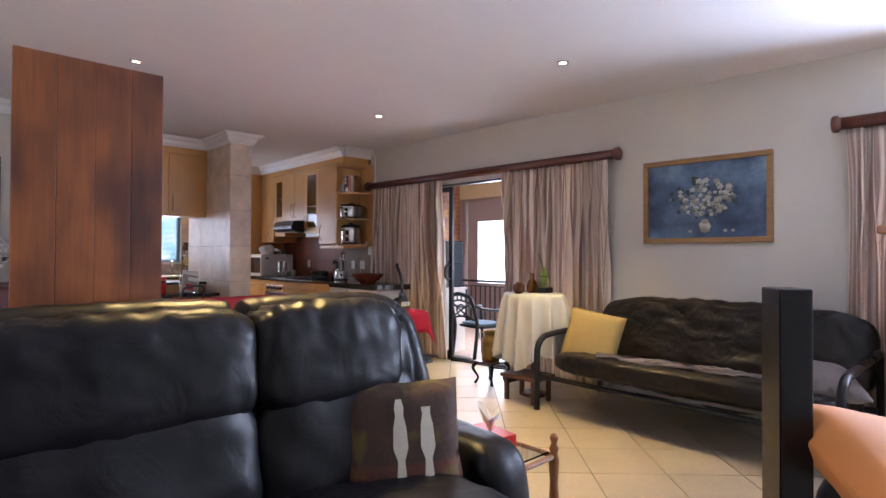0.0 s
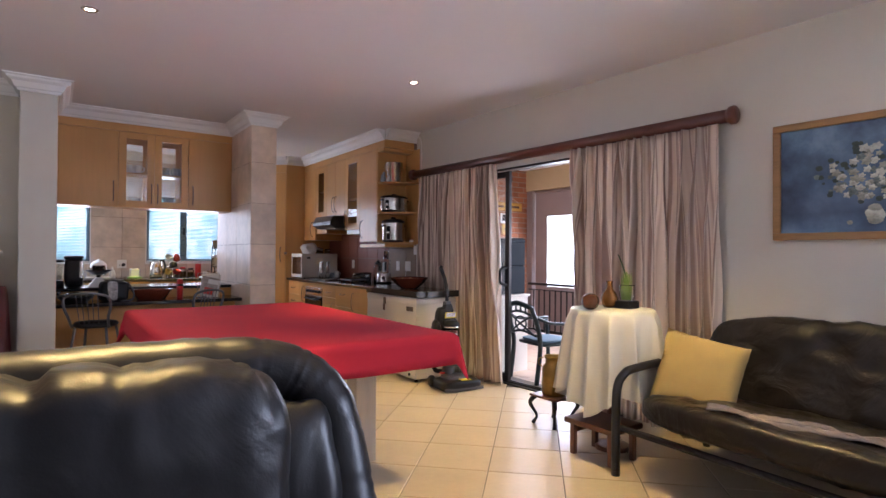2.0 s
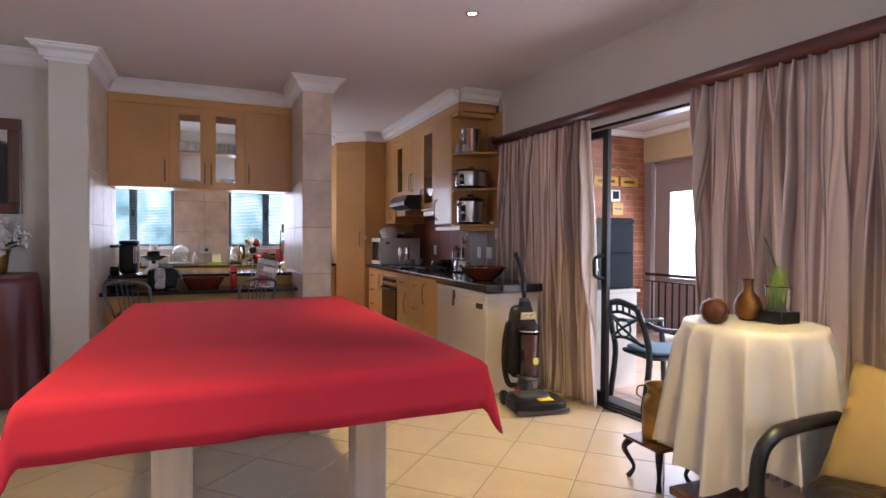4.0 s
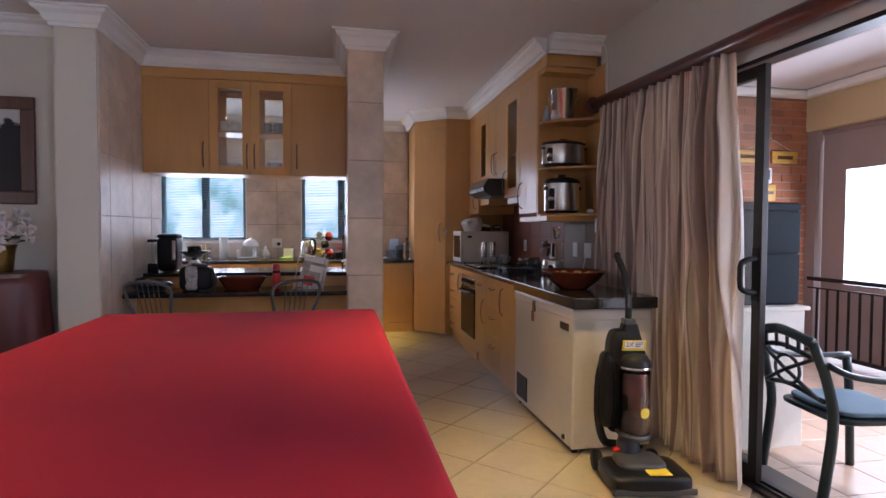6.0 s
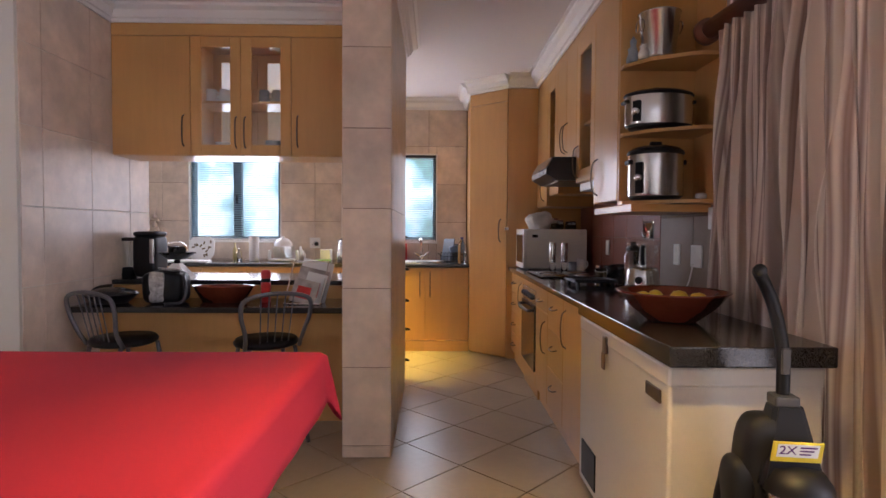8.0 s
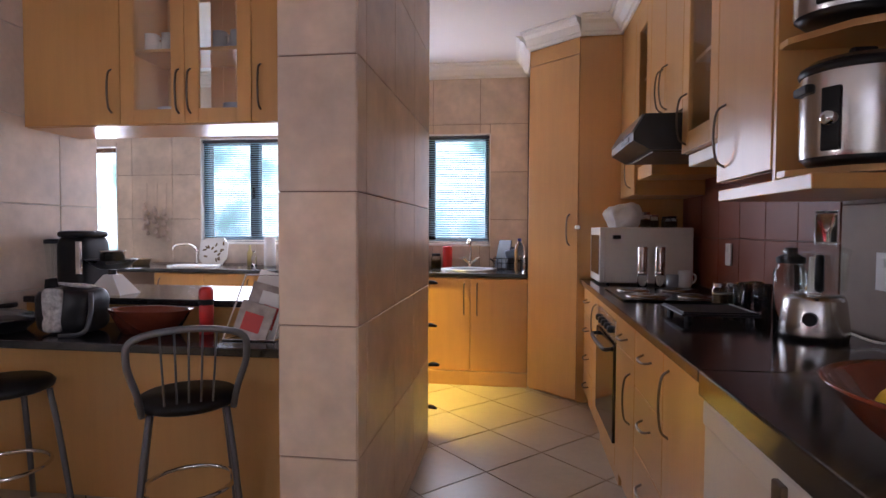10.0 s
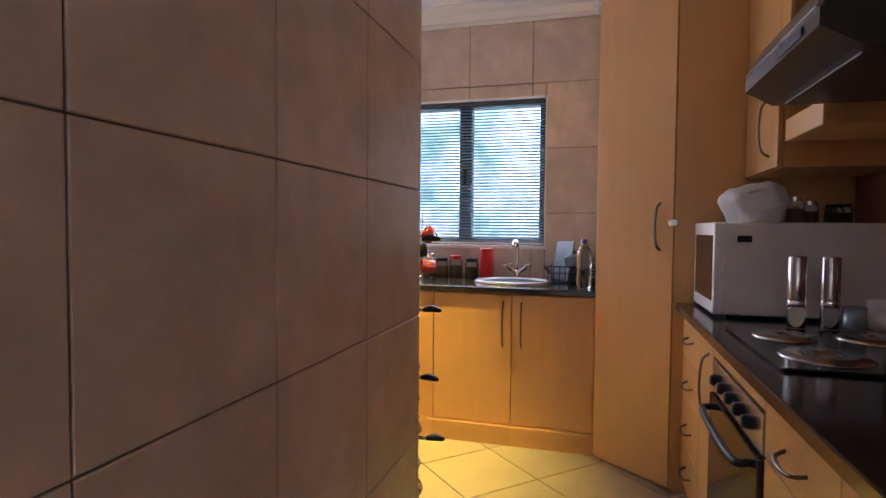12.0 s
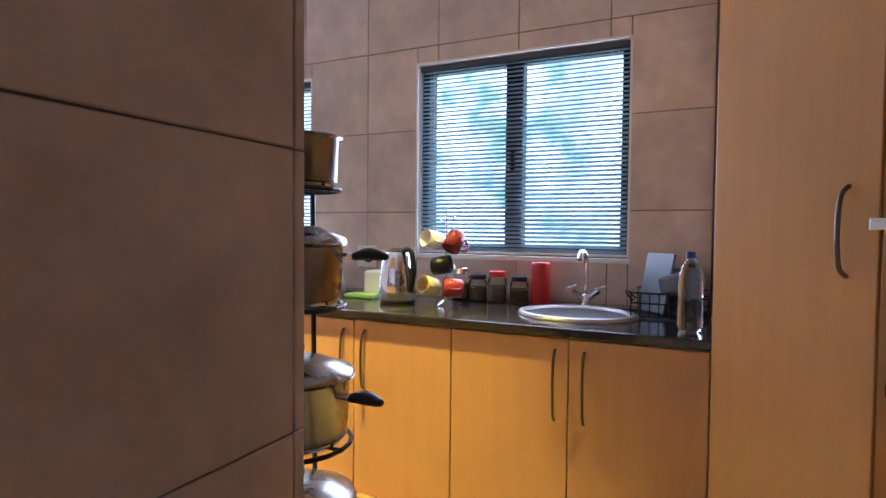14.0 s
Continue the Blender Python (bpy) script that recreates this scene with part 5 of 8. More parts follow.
HOB_STEEL = surface("worn_hob_steel", (0.46, 0.45, 0.43), 0.24, 1.0, fine=160, coarse=8, vary=0.2, relief=0.05)


def hob():
    ob = thing("hob", "black electric hob with four steel plates on the worktop", "hob", (4.2, 8.0, WT1))
    part("panel", boxes((3.985, 4.50, 7.68, 8.28, WT1 + 0.001, WT1 + 0.010), bevel=0.003), DARK_CERAMIC, ob)
    for x, y, r in ((4.12, 8.11, 0.085), (4.13, 7.83, 0.10), (4.37, 8.14, 0.10), (4.37, 7.85, 0.085)):
        part("plate", lathe([(0, 0.006), (r * 0.22, 0.006), (r * 0.26, 0.010), (r * 0.90, 0.010), (r * 0.94, 0.006), (r, 0.006), (r * 1.05, 0.003), (r * 1.06, 0)], (x, y, WT1 + 0.010), 28), HOB_STEEL, ob, smooth=True)


hob()


def microwave():
    ob = thing("microwave", "white microwave oven on the granite worktop", "microwave", (4.31, 8.73, WT1))
    x0, x1, y0, y1, z0, z1 = 3.99, 4.56, 8.52, 8.945, WT1 + 0.012, 1.268
    part("case", boxes((x0 + 0.03, x1, y0, y1, z0, z1), bevel=0.008), WHITE_METAL, ob)
    part("front", boxes((x0, x0 + 0.032, y0, y1, z0, z1), bevel=0.006), WHITE_PLASTIC, ob)
    part("door_window", boxes((x0 - 0.003, x0 + 0.004, y0 + 0.02, y1 - 0.05, z0 + 0.05, z1 - 0.05), bevel=0.002), surface("brown_microwave_glass", (0.05, 0.022, 0.012), 0.12, fine=40, vary=0.2, relief=0), ob)
    part("label", boxes((x0 + 0.055, x0 + 0.15, y0 - 0.0025, y0 - 0.0005, z1 - 0.10, z1 - 0.04), bevel=0.001), PAPER, ob)
    part("label_print", boxes((x0 + 0.08, x0 + 0.13, y0 - 0.004, y0 - 0.003, z1 - 0.075, z1 - 0.05)), BLACK_PLASTIC, ob)
    for x, y in ((x0 + 0.06, y0 + 0.04), (x1 - 0.05, y0 + 0.04), (x0 + 0.06, y1 - 0.04), (x1 - 0.05, y1 - 0.04)):
        part("foot", lathe([(0.012, -0.012), (0.012, 0), (0, 0)], (x, y, z0), 8), BLACK_PLASTIC, ob)
    top = z1
    bag = thing("plastic_bag", "crumpled white plastic bag on the microwave", "bag", (4.15, 8.66, top))
    part("bag", puff(0.22, 0.20, 0.20, pose(4.16, 8.66, top + 0.055), 2.4, 10, 0.022, 4.0), BAG_PLASTIC, bag, smooth=True)
    for k, (x, y, h) in enumerate(((4.29, 8.62, 0.10), (4.35, 8.66, 0.085), (4.42, 8.62, 0.07), (4.47, 8.68, 0.075))):
        jar(x, y, top, 0.032, h, CHROME if k < 2 else BLACK_PLASTIC)


def jar(x, y, z, r, h, lid_material, label="small glass jar with a lid, half full", fill=HERB):
    ob = thing("jar", label, "jar", (x, y, z), group="kitchen jars")
    part("glass", lathe([(0, 0), (r * 0.95, 0), (r, 0.006), (r, h * 0.72), (r * 0.8, h * 0.8), (r * 0.8, h * 0.84)], (x, y, z), 18), GLASS, ob, smooth=True)
    part("contents", lathe([(0, 0.004), (r * 0.9, 0.005), (r * 0.9, h * 0.5), (0, h * 0.52)], (x, y, z), 14), fill, ob)
    part("lid", lathe([(r * 0.86, h * 0.82), (r * 0.88, h * 0.98), (r * 0.8, h), (0, h)], (x, y, z), 18), lid_material, ob)
    return ob


microwave()


def grinder(x, y):
    ob = thing("pepper_mill", "tall brushed steel pepper mill with a clear base", "pepper mill", (x, y, WT1 + 0.01), group="pair of pepper mills")
    z = WT1 + 0.0105
    part("base", lathe([(0, 0), (0.028, 0), (0.028, 0.07), (0.026, 0.075), (0, 0.075)], (x, y, z), 20), GLASS, ob, smooth=True)
    part("collar", lathe([(0.029, 0.0755), (0.030, 0.08), (0.030, 0.09), (0.028, 0.094), (0, 0.094)], (x, y, z), 20), CHROME, ob, smooth=True)
    part("body", lathe([(0.0285, 0.0945), (0.029, 0.10), (0.029, 0.235), (0.027, 0.24), (0, 0.24)], (x, y, z), 24), STEEL, ob, smooth=True)


grinder(4.21, 8.315)
grinder(4.315, 8.335)


def cup(x, y, z, r, h, material, label, m=None, group="mugs"):
    ob = thing("mug", label, "mug", (x, y, z), group=group)
    m = m or pose(x, y, z)
    part("bowl", lathe([(0, 0.004), (r * 0.7, 0.004), (r * 0.92, h * 0.12), (r * 0.92, h), (r, h), (r, h * 0.1), (r * 0.75, 0), (0, 0)], n=22, m=m), material, ob, smooth=True)
    part("handle", tube([m @ p for p in arc([(r * 0.98, 0, h * 0.8), (r * 1.5, 0, h * 0.75), (r * 1.6, 0, h * 0.45), (r * 1.0, 0, h * 0.2)], 4)], 0.006, 6), material, ob, smooth=True)
    return ob


cup(4.385, 8.33, WT1 + 0.0105, 0.034, 0.075, GREY_CHINA, "small printed grey mug beside the pepper mills")
cup(4.455, 8.33, WT1 + 0.0105, 0.038, 0.10, WHITE_CHINA, "pale mug beside the pepper mills")
for k, (x, y) in enumerate(((4.40, 7.60), (4.46, 7.63))):
    jar(x, y, WT1, 0.034, 0.105, CHROME, "glass salt and pepper jar with a steel lid")


def drinking_glass(x, y, z, r=0.032, h=0.11, label="clear drinking glass standing on the worktop"):
    ob = thing("drinking_glass", label, "glass", (x, y, z), group="drinking glasses")
    part("glass", lathe([(0, 0), (r * 0.8, 0), (r, h), (r * 0.93, h), (r * 0.74, 0.008), (0, 0.008)], (x, y, z), 20), GLASS, ob, smooth=True)


for x, y in ((4.50, 7.58), (4.56, 7.52), (4.52, 7.46), (4.57, 7.64), (4.43, 7.44), (4.49, 7.36)):
    drinking_glass(x, y, WT1 + 0.0005)


def worktop_tray():
    ob = thing("black_tray", "flat black metal tray on short feet on the worktop", "tray", (4.22, 7.2, WT1))
    x0, x1, y0, y1, z = 4.08, 4.36, 7.06, 7.36, WT1 + 0.0245
    part("plate", boxes((x0, x1, y0, y1, z, z + 0.010), bevel=0.004), BLACK_PLASTIC, ob)
    part("rim", tube([(x0 + 0.01, y0 + 0.01, z + 0.014), (x1 - 0.01, y0 + 0.01, z + 0.014), (x1 - 0.01, y1 - 0.01, z + 0.014), (x0 + 0.01, y1 - 0.01, z + 0.012)], 0.004, 6, closed=True), BLACK_PLASTIC, ob)
    for x in (x0 + 0.03, x1 - 0.03):
        for y in (y0 + 0.03, y1 - 0.03):
            part("foot", lathe([(0.014, -0.024), (0.011, 0), (0, 0)], (x, y, z), 10), BLACK_PLASTIC, ob)


worktop_tray()


def food_processor():
    x, y, z = 4.42, 6.83, WT1 + 0.001
    ob = thing("food_processor", "food processor with a steel base and clear bowl", "food processor", (x, y, z))
    part("base", lathe([(0, 0), (0.095, 0), (0.10, 0.02), (0.088, 0.12), (0.08, 0.14), (0, 0.14)], (x, y, z), 28), STEEL, ob, smooth=True)
    part("bowl", lathe([(0.06, 0.142), (0.085, 0.155), (0.092, 0.27), (0.095, 0.275), (0.088, 0.272), (0.08, 0.16), (0.05, 0.15)], (x, y, z), 28), CLEAR, ob, smooth=True)
    part("lid", lathe([(0.096, 0.276), (0.096, 0.285), (0.06, 0.30), (0.0, 0.302)], (x, y, z), 28), CLEAR, ob, smooth=True)
    part("feed_tube", lathe([(0.035, 0.30), (0.035, 0.40), (0.031, 0.40), (0.031, 0.30)], (x + 0.03, y, z), 18), CLEAR, ob, smooth=True)
    part("pusher", lathe([(0, 0.31), (0.029, 0.31), (0.029, 0.405), (0.034, 0.41), (0, 0.412)], (x + 0.03, y, z), 16), GLASS, ob, smooth=True)
    part("spindle", lathe([(0, 0.145), (0.02, 0.145), (0.016, 0.26), (0, 0.265)], (x, y, z), 12), WHITE_PLASTIC, ob)
    part("handle", tube(arc([(x - 0.03, y - 0.088, z + 0.26), (x - 0.05, y - 0.125, z + 0.255), (x - 0.05, y - 0.125, z + 0.18), (x - 0.03, y - 0.088, z + 0.165)], 4), 0.012, 8), BLACK_PLASTIC, ob, smooth=True)
    part("dial", lathe([(0, 0.02), (0.02, 0.02), (0.022, 0)], n=16, m=pose(x - 0.05, y - 0.08, z + 0.07, 90, 0, -32)), BLACK_PLASTIC, ob)
    part("cable", tube(arc([(x + 0.07, y - 0.05, z + 0.03), (x + 0.13, y - 0.12, z + 0.01), (x + 0.17, y - 0.2, z + 0.05), (4.60, 6.58, 1.08)], 6), 0.004, 6), WHITE_PLASTIC, ob, smooth=True)
    ob = thing("glass_canister", "tall glass canister with a black lid", "canister", (4.44, 7.0, z))
    part("glass", lathe([(0, 0), (0.05, 0), (0.052, 0.2), (0.04, 0.22), (0.04, 0.23)], (4.42, 6.99, z), 20), GLASS, ob, smooth=True)
    part("lid", lathe([(0.044, 0.232), (0.046, 0.25), (0.02, 0.265), (0.02, 0.285), (0, 0.287)], (4.42, 6.99, z), 18), BLACK_PLASTIC, ob, smooth=True)


food_processor()


def fruit_bowl():
    x, y, z = 4.13, 5.76, WT1 + 0.001
    ob = thing("fruit_bowl", "wide red-brown wooden bowl holding lemons", "bowl", (x, y, z))
    part("bowl", lathe([(0, 0), (0.085, 0), (0.10, 0.01), (0.155, 0.055), (0.205, 0.112), (0.212, 0.118), (0.205, 0.12), (0.195, 0.112), (0.145, 0.06), (0.09, 0.02), (0, 0.018)], (x, y, z), 40), RED_GLAZE, ob, smooth=True)
    for k in range(8):
        a = k * 0.9
        fx, fy = x + 0.105 * math.cos(a), y + 0.105 * math.sin(a)
        fr = thing("lemon", "ripe yellow lemon in the wooden bowl", "lemon", (fx, fy, z + 0.03), group="lemons")
        part("fruit", lathe([(0, -0.042), (0.008, -0.038), (0.026, -0.022), (0.031, 0), (0.026, 0.022), (0.008, 0.036), (0.006, 0.042), (0, 0.043)], n=14, m=pose(fx, fy, z + 0.08, 90, 0, 57 * a + 40)), LEMON, fr, smooth=True)


fruit_bowl()
ob = thing("wall_timer", "small white appliance with a black knob on the worktop", "timer", (4.46, 6.2, WT1))
part("body", boxes((4.38, 4.54, 6.14, 6.26, WT1 + 0.001, WT1 + 0.045), bevel=0.012), WHITE_PLASTIC, ob)
part("knob", lathe([(0.022, 0.045), (0.022, 0.065), (0, 0.066)], (4.45, 6.2, WT1), 14), BLACK_PLASTIC, ob)


# pots on the end shelves
def slow_cooker(x, y, z, rx, ry, h, label):
    ob = thing("slow_cooker", label, "slow cooker", (x, y, z))
    m = pose(x, y, z) @ Matrix.Diagonal((rx / 0.1, ry / 0.1, 1, 1))
    part("base", lathe([(0, 0), (0.085, 0), (0.098, 0.018), (0, 0.018)], n=32, m=m), BLACK_PLASTIC, ob, smooth=True)
    part("body", lathe([(0.0985, 0.018), (0.10, 0.03), (0.10, h * 0.72), (0.099, h * 0.76)], n=36, m=m), STEEL, ob, smooth=True)
    part("rim", lathe([(0.101, h * 0.76), (0.104, h * 0.79), (0.10, h * 0.83), (0.09, h * 0.83)], n=36, m=m), BLACK_PLASTIC, ob, smooth=True)
    part("lid", lathe([(0.098, h * 0.835), (0.085, h * 0.88), (0.05, h * 0.92), (0, h * 0.93)], n=32, m=m), surface("smoked_glass_lid", (0.05, 0.05, 0.05), 0.1, fine=30, vary=0.1, relief=0), ob, smooth=True)
    part("lid_knob", boxes((x - 0.03, x + 0.03, y - 0.012, y + 0.012, z + h * 0.93, z + h), bevel=0.006), BLACK_PLASTIC, ob)
    for s in (-1, 1):
        part("handle", boxes((x + s * rx * 1.0 - 0.012, x + s * rx * 1.0 + 0.012, y - 0.035, y + 0.035, z + h * 0.6, z + h * 0.68), bevel=0.006), BLACK_PLASTIC, ob)
    part("dial_panel", boxes((-0.022, 0.022, -0.006, 0.002, 0.03, h * 0.62), bevel=0.004, m=pose(x - rx * 0.80, y - ry * 0.62, z, 0, 0, -55)), BLACK_PLASTIC, ob)
    part("dial", lathe([(0, 0.018), (0.016, 0.016), (0.02, 0)], n=14, m=pose(x - rx * 0.80, y - ry * 0.62, z + h * 0.36, 0, 0, -55) @ pose(0, -0.006, 0, 90)), CHROME, ob, smooth=True)


slow_cooker(4.345, 6.46, 1.774, 0.172, 0.118, 0.215, "oval steel slow cooker with a black rim on the end shelf")
slow_cooker(4.335, 6.46, 1.414, 0.138, 0.122, 0.30, "round steel rice cooker with a black base on the end shelf")
ob = thing("ice_bucket", "shiny steel ice bucket on the top end shelf", "bucket", (4.345, 6.47, 2.134))
part("bucket", lathe([(0, 0), (0.075, 0), (0.08, 0.01), (0.102, 0.225), (0.107, 0.23), (0.098, 0.228), (0.075, 0.02), (0, 0.015)], (4.345, 6.47, 2.134), 32), STEEL, ob, smooth=True)
for s in (-1, 1):
    part("ring_handle", tube([(4.345 + s * 0.108, 6.47 + 0.03 * math.cos(a), 2.30 + 0.03 * math.sin(a)) for a in [2 * math.pi * k / 12 for k in range(12)]], 0.004, 6, closed=True), CHROME, ob)
for x, y, h in ((4.225, 6.50, 0.13), (4.235, 6.56, 0.10), (4.255, 6.445, 0.075)):
    ob = thing("ornament", "small grey and white pottery ornament on the shelf", "ornament", (x, y, 2.134), group="shelf ornaments")
    part("body", lathe([(0, 0), (0.022, 0), (0.026, h * 0.3), (0.014, h * 0.6), (0.018, h * 0.8), (0, h)], (x, y, 2.1335), 14), GREY_CHINA if h > 0.09 else WHITE_CHINA, ob, smooth=True)
ob = thing("plug_adapter", "small white plug lying on the lowest end shelf", "plug", (4.50, 6.35, 1.414))
part("body", puff(0.06, 0.035, 0.03, pose(4.52, 6.345, 1.43, 0, 0, 20), 3, 4, 0.0), WHITE_PLASTIC, ob, smooth=True)


# the sink counter
def kettle():
    x, y, z = 2.23, 9.60, WT1 + 0.001
    ob = thing("kettle", "polished steel electric kettle with a black handle", "kettle", (x, y, z))
    part("base", lathe([(0, 0), (0.082, 0), (0.084, 0.02), (0, 0.022)], (x, y, z), 28), BLACK_PLASTIC, ob, smooth=True)
    part("body", lathe([(0.084, 0.022), (0.090, 0.05), (0.089, 0.11), (0.080, 0.17), (0.066, 0.225), (0.055, 0.24), (0.03, 0.248), (0, 0.25)], (x, y, z), 32), CHROME, ob, smooth=True)
    part("lid", lathe([(0.057, 0.236), (0.05, 0.25), (0.02, 0.258), (0, 0.26)], (x, y, z), 24), BLACK_PLASTIC, ob, smooth=True)
    part("handle", tube(arc([(x + 0.045, y - 0.02, z + 0.25), (x + 0.09, y - 0.035, z + 0.245), (x + 0.105, y - 0.04, z + 0.16), (x + 0.085, y - 0.035, z + 0.06)], 6), 0.014, 10), BLACK_PLASTIC, ob, smooth=True)
    part("spout", puff(0.05, 0.03, 0.04, pose(x - 0.06, y + 0.02, z + 0.215, 0, 30), 2.5, 5, 0), CHROME, ob, smooth=True)


kettle()


DARK_RED_GLAZE = surface("dark_red_glaze", (0.28, 0.03, 0.025), 0.25, fine=60, vary=0.1, relief=0.02)


def mug_tree():
    x, y, z = 2.452, 9.66, WT1 + 0.001
    ob = thing("mug_tree", "thin chrome wire mug tree", "mug stand", (x, y, z))
    for k in range(3):
        a = 2.1 * k + 0.4
        part("foot", tube(arc([(x, y, z + 0.06), (x + 0.02 * math.cos(a), y + 0.02 * math.sin(a), z + 0.02), (x + 0.07 * math.cos(a), y + 0.07 * math.sin(a), z + 0.004)], 4), 0.003, 6), CHROME, ob)
    part("stem", tube([(x, y, z + 0.05), (x, y, z + 0.43)], 0.0035, 6), CHROME, ob)
    for h in (0.16, 0.28, 0.38):
        for a in (2.6, -0.5):
            part("arm", tube(arc([(x, y, z + h), (x + 0.035 * math.cos(a), y + 0.035 * math.sin(a), z + h + 0.004), (x + 0.065 * math.cos(a), y + 0.065 * math.sin(a), z + h + 0.025)], 3), 0.003, 6), CHROME, ob)
    for dx, dy, dz, mat, lab, rot in ((-0.055, -0.03, 0.30, WHITE_CHINA, "white mug hanging on the mug tree", (78, 10, -25)), (0.05, -0.02, 0.295, DARK_RED_GLAZE, "dark red mug hanging on the mug tree", (150, 25, 20)),
                                      (0.0, -0.05, 0.185, BLACK_PLASTIC, "black mug hanging on the mug tree", (80, 0, 100)), (-0.07, -0.03, 0.085, YELLOW_GLAZE, "cream mug hanging on the mug tree", (75, 0, -20)),
                                      (0.06, -0.05, 0.085, DARK_RED_GLAZE, "dark red mug hanging on the mug tree", (85, 0, -60))):
        m = pose(x + dx, y + dy, z + dz, *rot) @ pose(0, 0, -0.045)
        cup(x + dx, y + dy, z + dz, 0.042, 0.09, mat, lab, m, group="mugs on the mug tree")


mug_tree()
for k, x in enumerate((2.44, 2.53, 2.63, 2.74)):
    jar(x, 9.87, WT1 + 0.0005, 0.045, (0.16, 0.13, 0.15, 0.13)[k], (CHROME, BLACK_PLASTIC, RED_PLASTIC, BLACK_PLASTIC)[k], "squat glass spice jar with a label on the counter")


# rough steel, darkened so its colour carries the shade of a sunken bowl
SHADED_BOWL_STEEL = surface("shaded_bowl_steel", (0.06, 0.058, 0.056), 0.6, 0.5, fine=200, vary=0.15, relief=0.04)


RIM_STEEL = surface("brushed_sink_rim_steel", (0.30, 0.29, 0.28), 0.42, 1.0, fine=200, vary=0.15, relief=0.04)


def sink():
    ob = thing("sink", "polished steel drop-in sink bowl with a rim", "sink", (3.07, 9.63, WT1))
    m = pose(3.06, 9.64, WT1 + 0.001) @ Matrix.Diagonal((1.0, 0.86, 1, 1))
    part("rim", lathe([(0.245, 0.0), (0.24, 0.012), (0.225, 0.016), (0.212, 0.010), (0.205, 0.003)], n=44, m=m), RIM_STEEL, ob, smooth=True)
    # nearly flat disc; depth is only suggested by the dark colour
    part("bowl", lathe([(0.206, 0.003), (0.19, 0.0012), (0, 0.001)], n=44, m=m), SHADED_BOWL_STEEL, ob, smooth=True)
    tp = thing("tap", "chrome mixer tap with two cross handles", "tap", (3.05, 9.88, WT1))
    x, y, z = 3.05, 9.885, WT1 + 0.001
    part("base", lathe([(0.026, 0), (0.026, 0.01), (0.018, 0.03), (0.016, 0.06), (0, 0.062)], (x, y, z), 18), CHROME, tp, smooth=True)
    part("spout", tube(arc([(x, y, z + 0.055), (x, y, z + 0.2), (x - 0.005, y - 0.02, z + 0.245), (x - 0.01, y - 0.07, z + 0.25), (x - 0.012, y - 0.10, z + 0.22)], 6), 0.011, 10), CHROME, tp, smooth=True)
    for s in (-1, 1):
        arm = part("valve", tube([(x, y, z + 0.035), (x + s * 0.06, y - 0.01, z + 0.08)], 0.012, 8), CHROME, tp)
        part("cross_handle", tube([(x + s * 0.065 - 0.025, y - 0.012, z + 0.087), (x + s * 0.065 + 0.025, y - 0.012, z + 0.10)], 0.006, 6, bm=tube([(x + s * 0.065, y - 0.037, z + 0.094), (x + s * 0.065, y + 0.013, z + 0.094)], 0.006, 6)), CHROME, arm)


sink()
ob = thing("red_flask", "tall red plastic flask beside the sink", "flask", (2.845, 9.86, WT1))
part("body", lathe([(0, 0), (0.042, 0), (0.045, 0.01), (0.043, 0.19), (0.04, 0.2), (0, 0.2)], (2.845, 9.86, WT1 + 0.0005), 22), RED_PLASTIC, ob, smooth=True)
ob = thing("water_bottle", "clear plastic water bottle with a blue cap", "bottle", (3.49, 9.47, WT1))
part("bottle", lathe([(0, 0), (0.036, 0), (0.042, 0.015), (0.042, 0.10), (0.038, 0.11), (0.042, 0.12), (0.041, 0.19), (0.03, 0.225), (0.014, 0.25), (0.014, 0.262)], (3.49, 9.47, WT1 + 0.0005), 22), WATER_PLASTIC, ob, smooth=True)
part("cap", lathe([(0.017, 0.255), (0.017, 0.278), (0, 0.279)], (3.49, 9.47, WT1), 14), BLUE_PLASTIC, ob)


BOARD_GREY = surface("pale_grey_board_plastic", (0.11, 0.14, 0.17), 0.4, fine=90, vary=0.08, relief=0.04)
DISH_BLUE = surface("blue_grey_dish_plastic", (0.13, 0.19, 0.28), 0.35, fine=90, vary=0.08, relief=0.04)


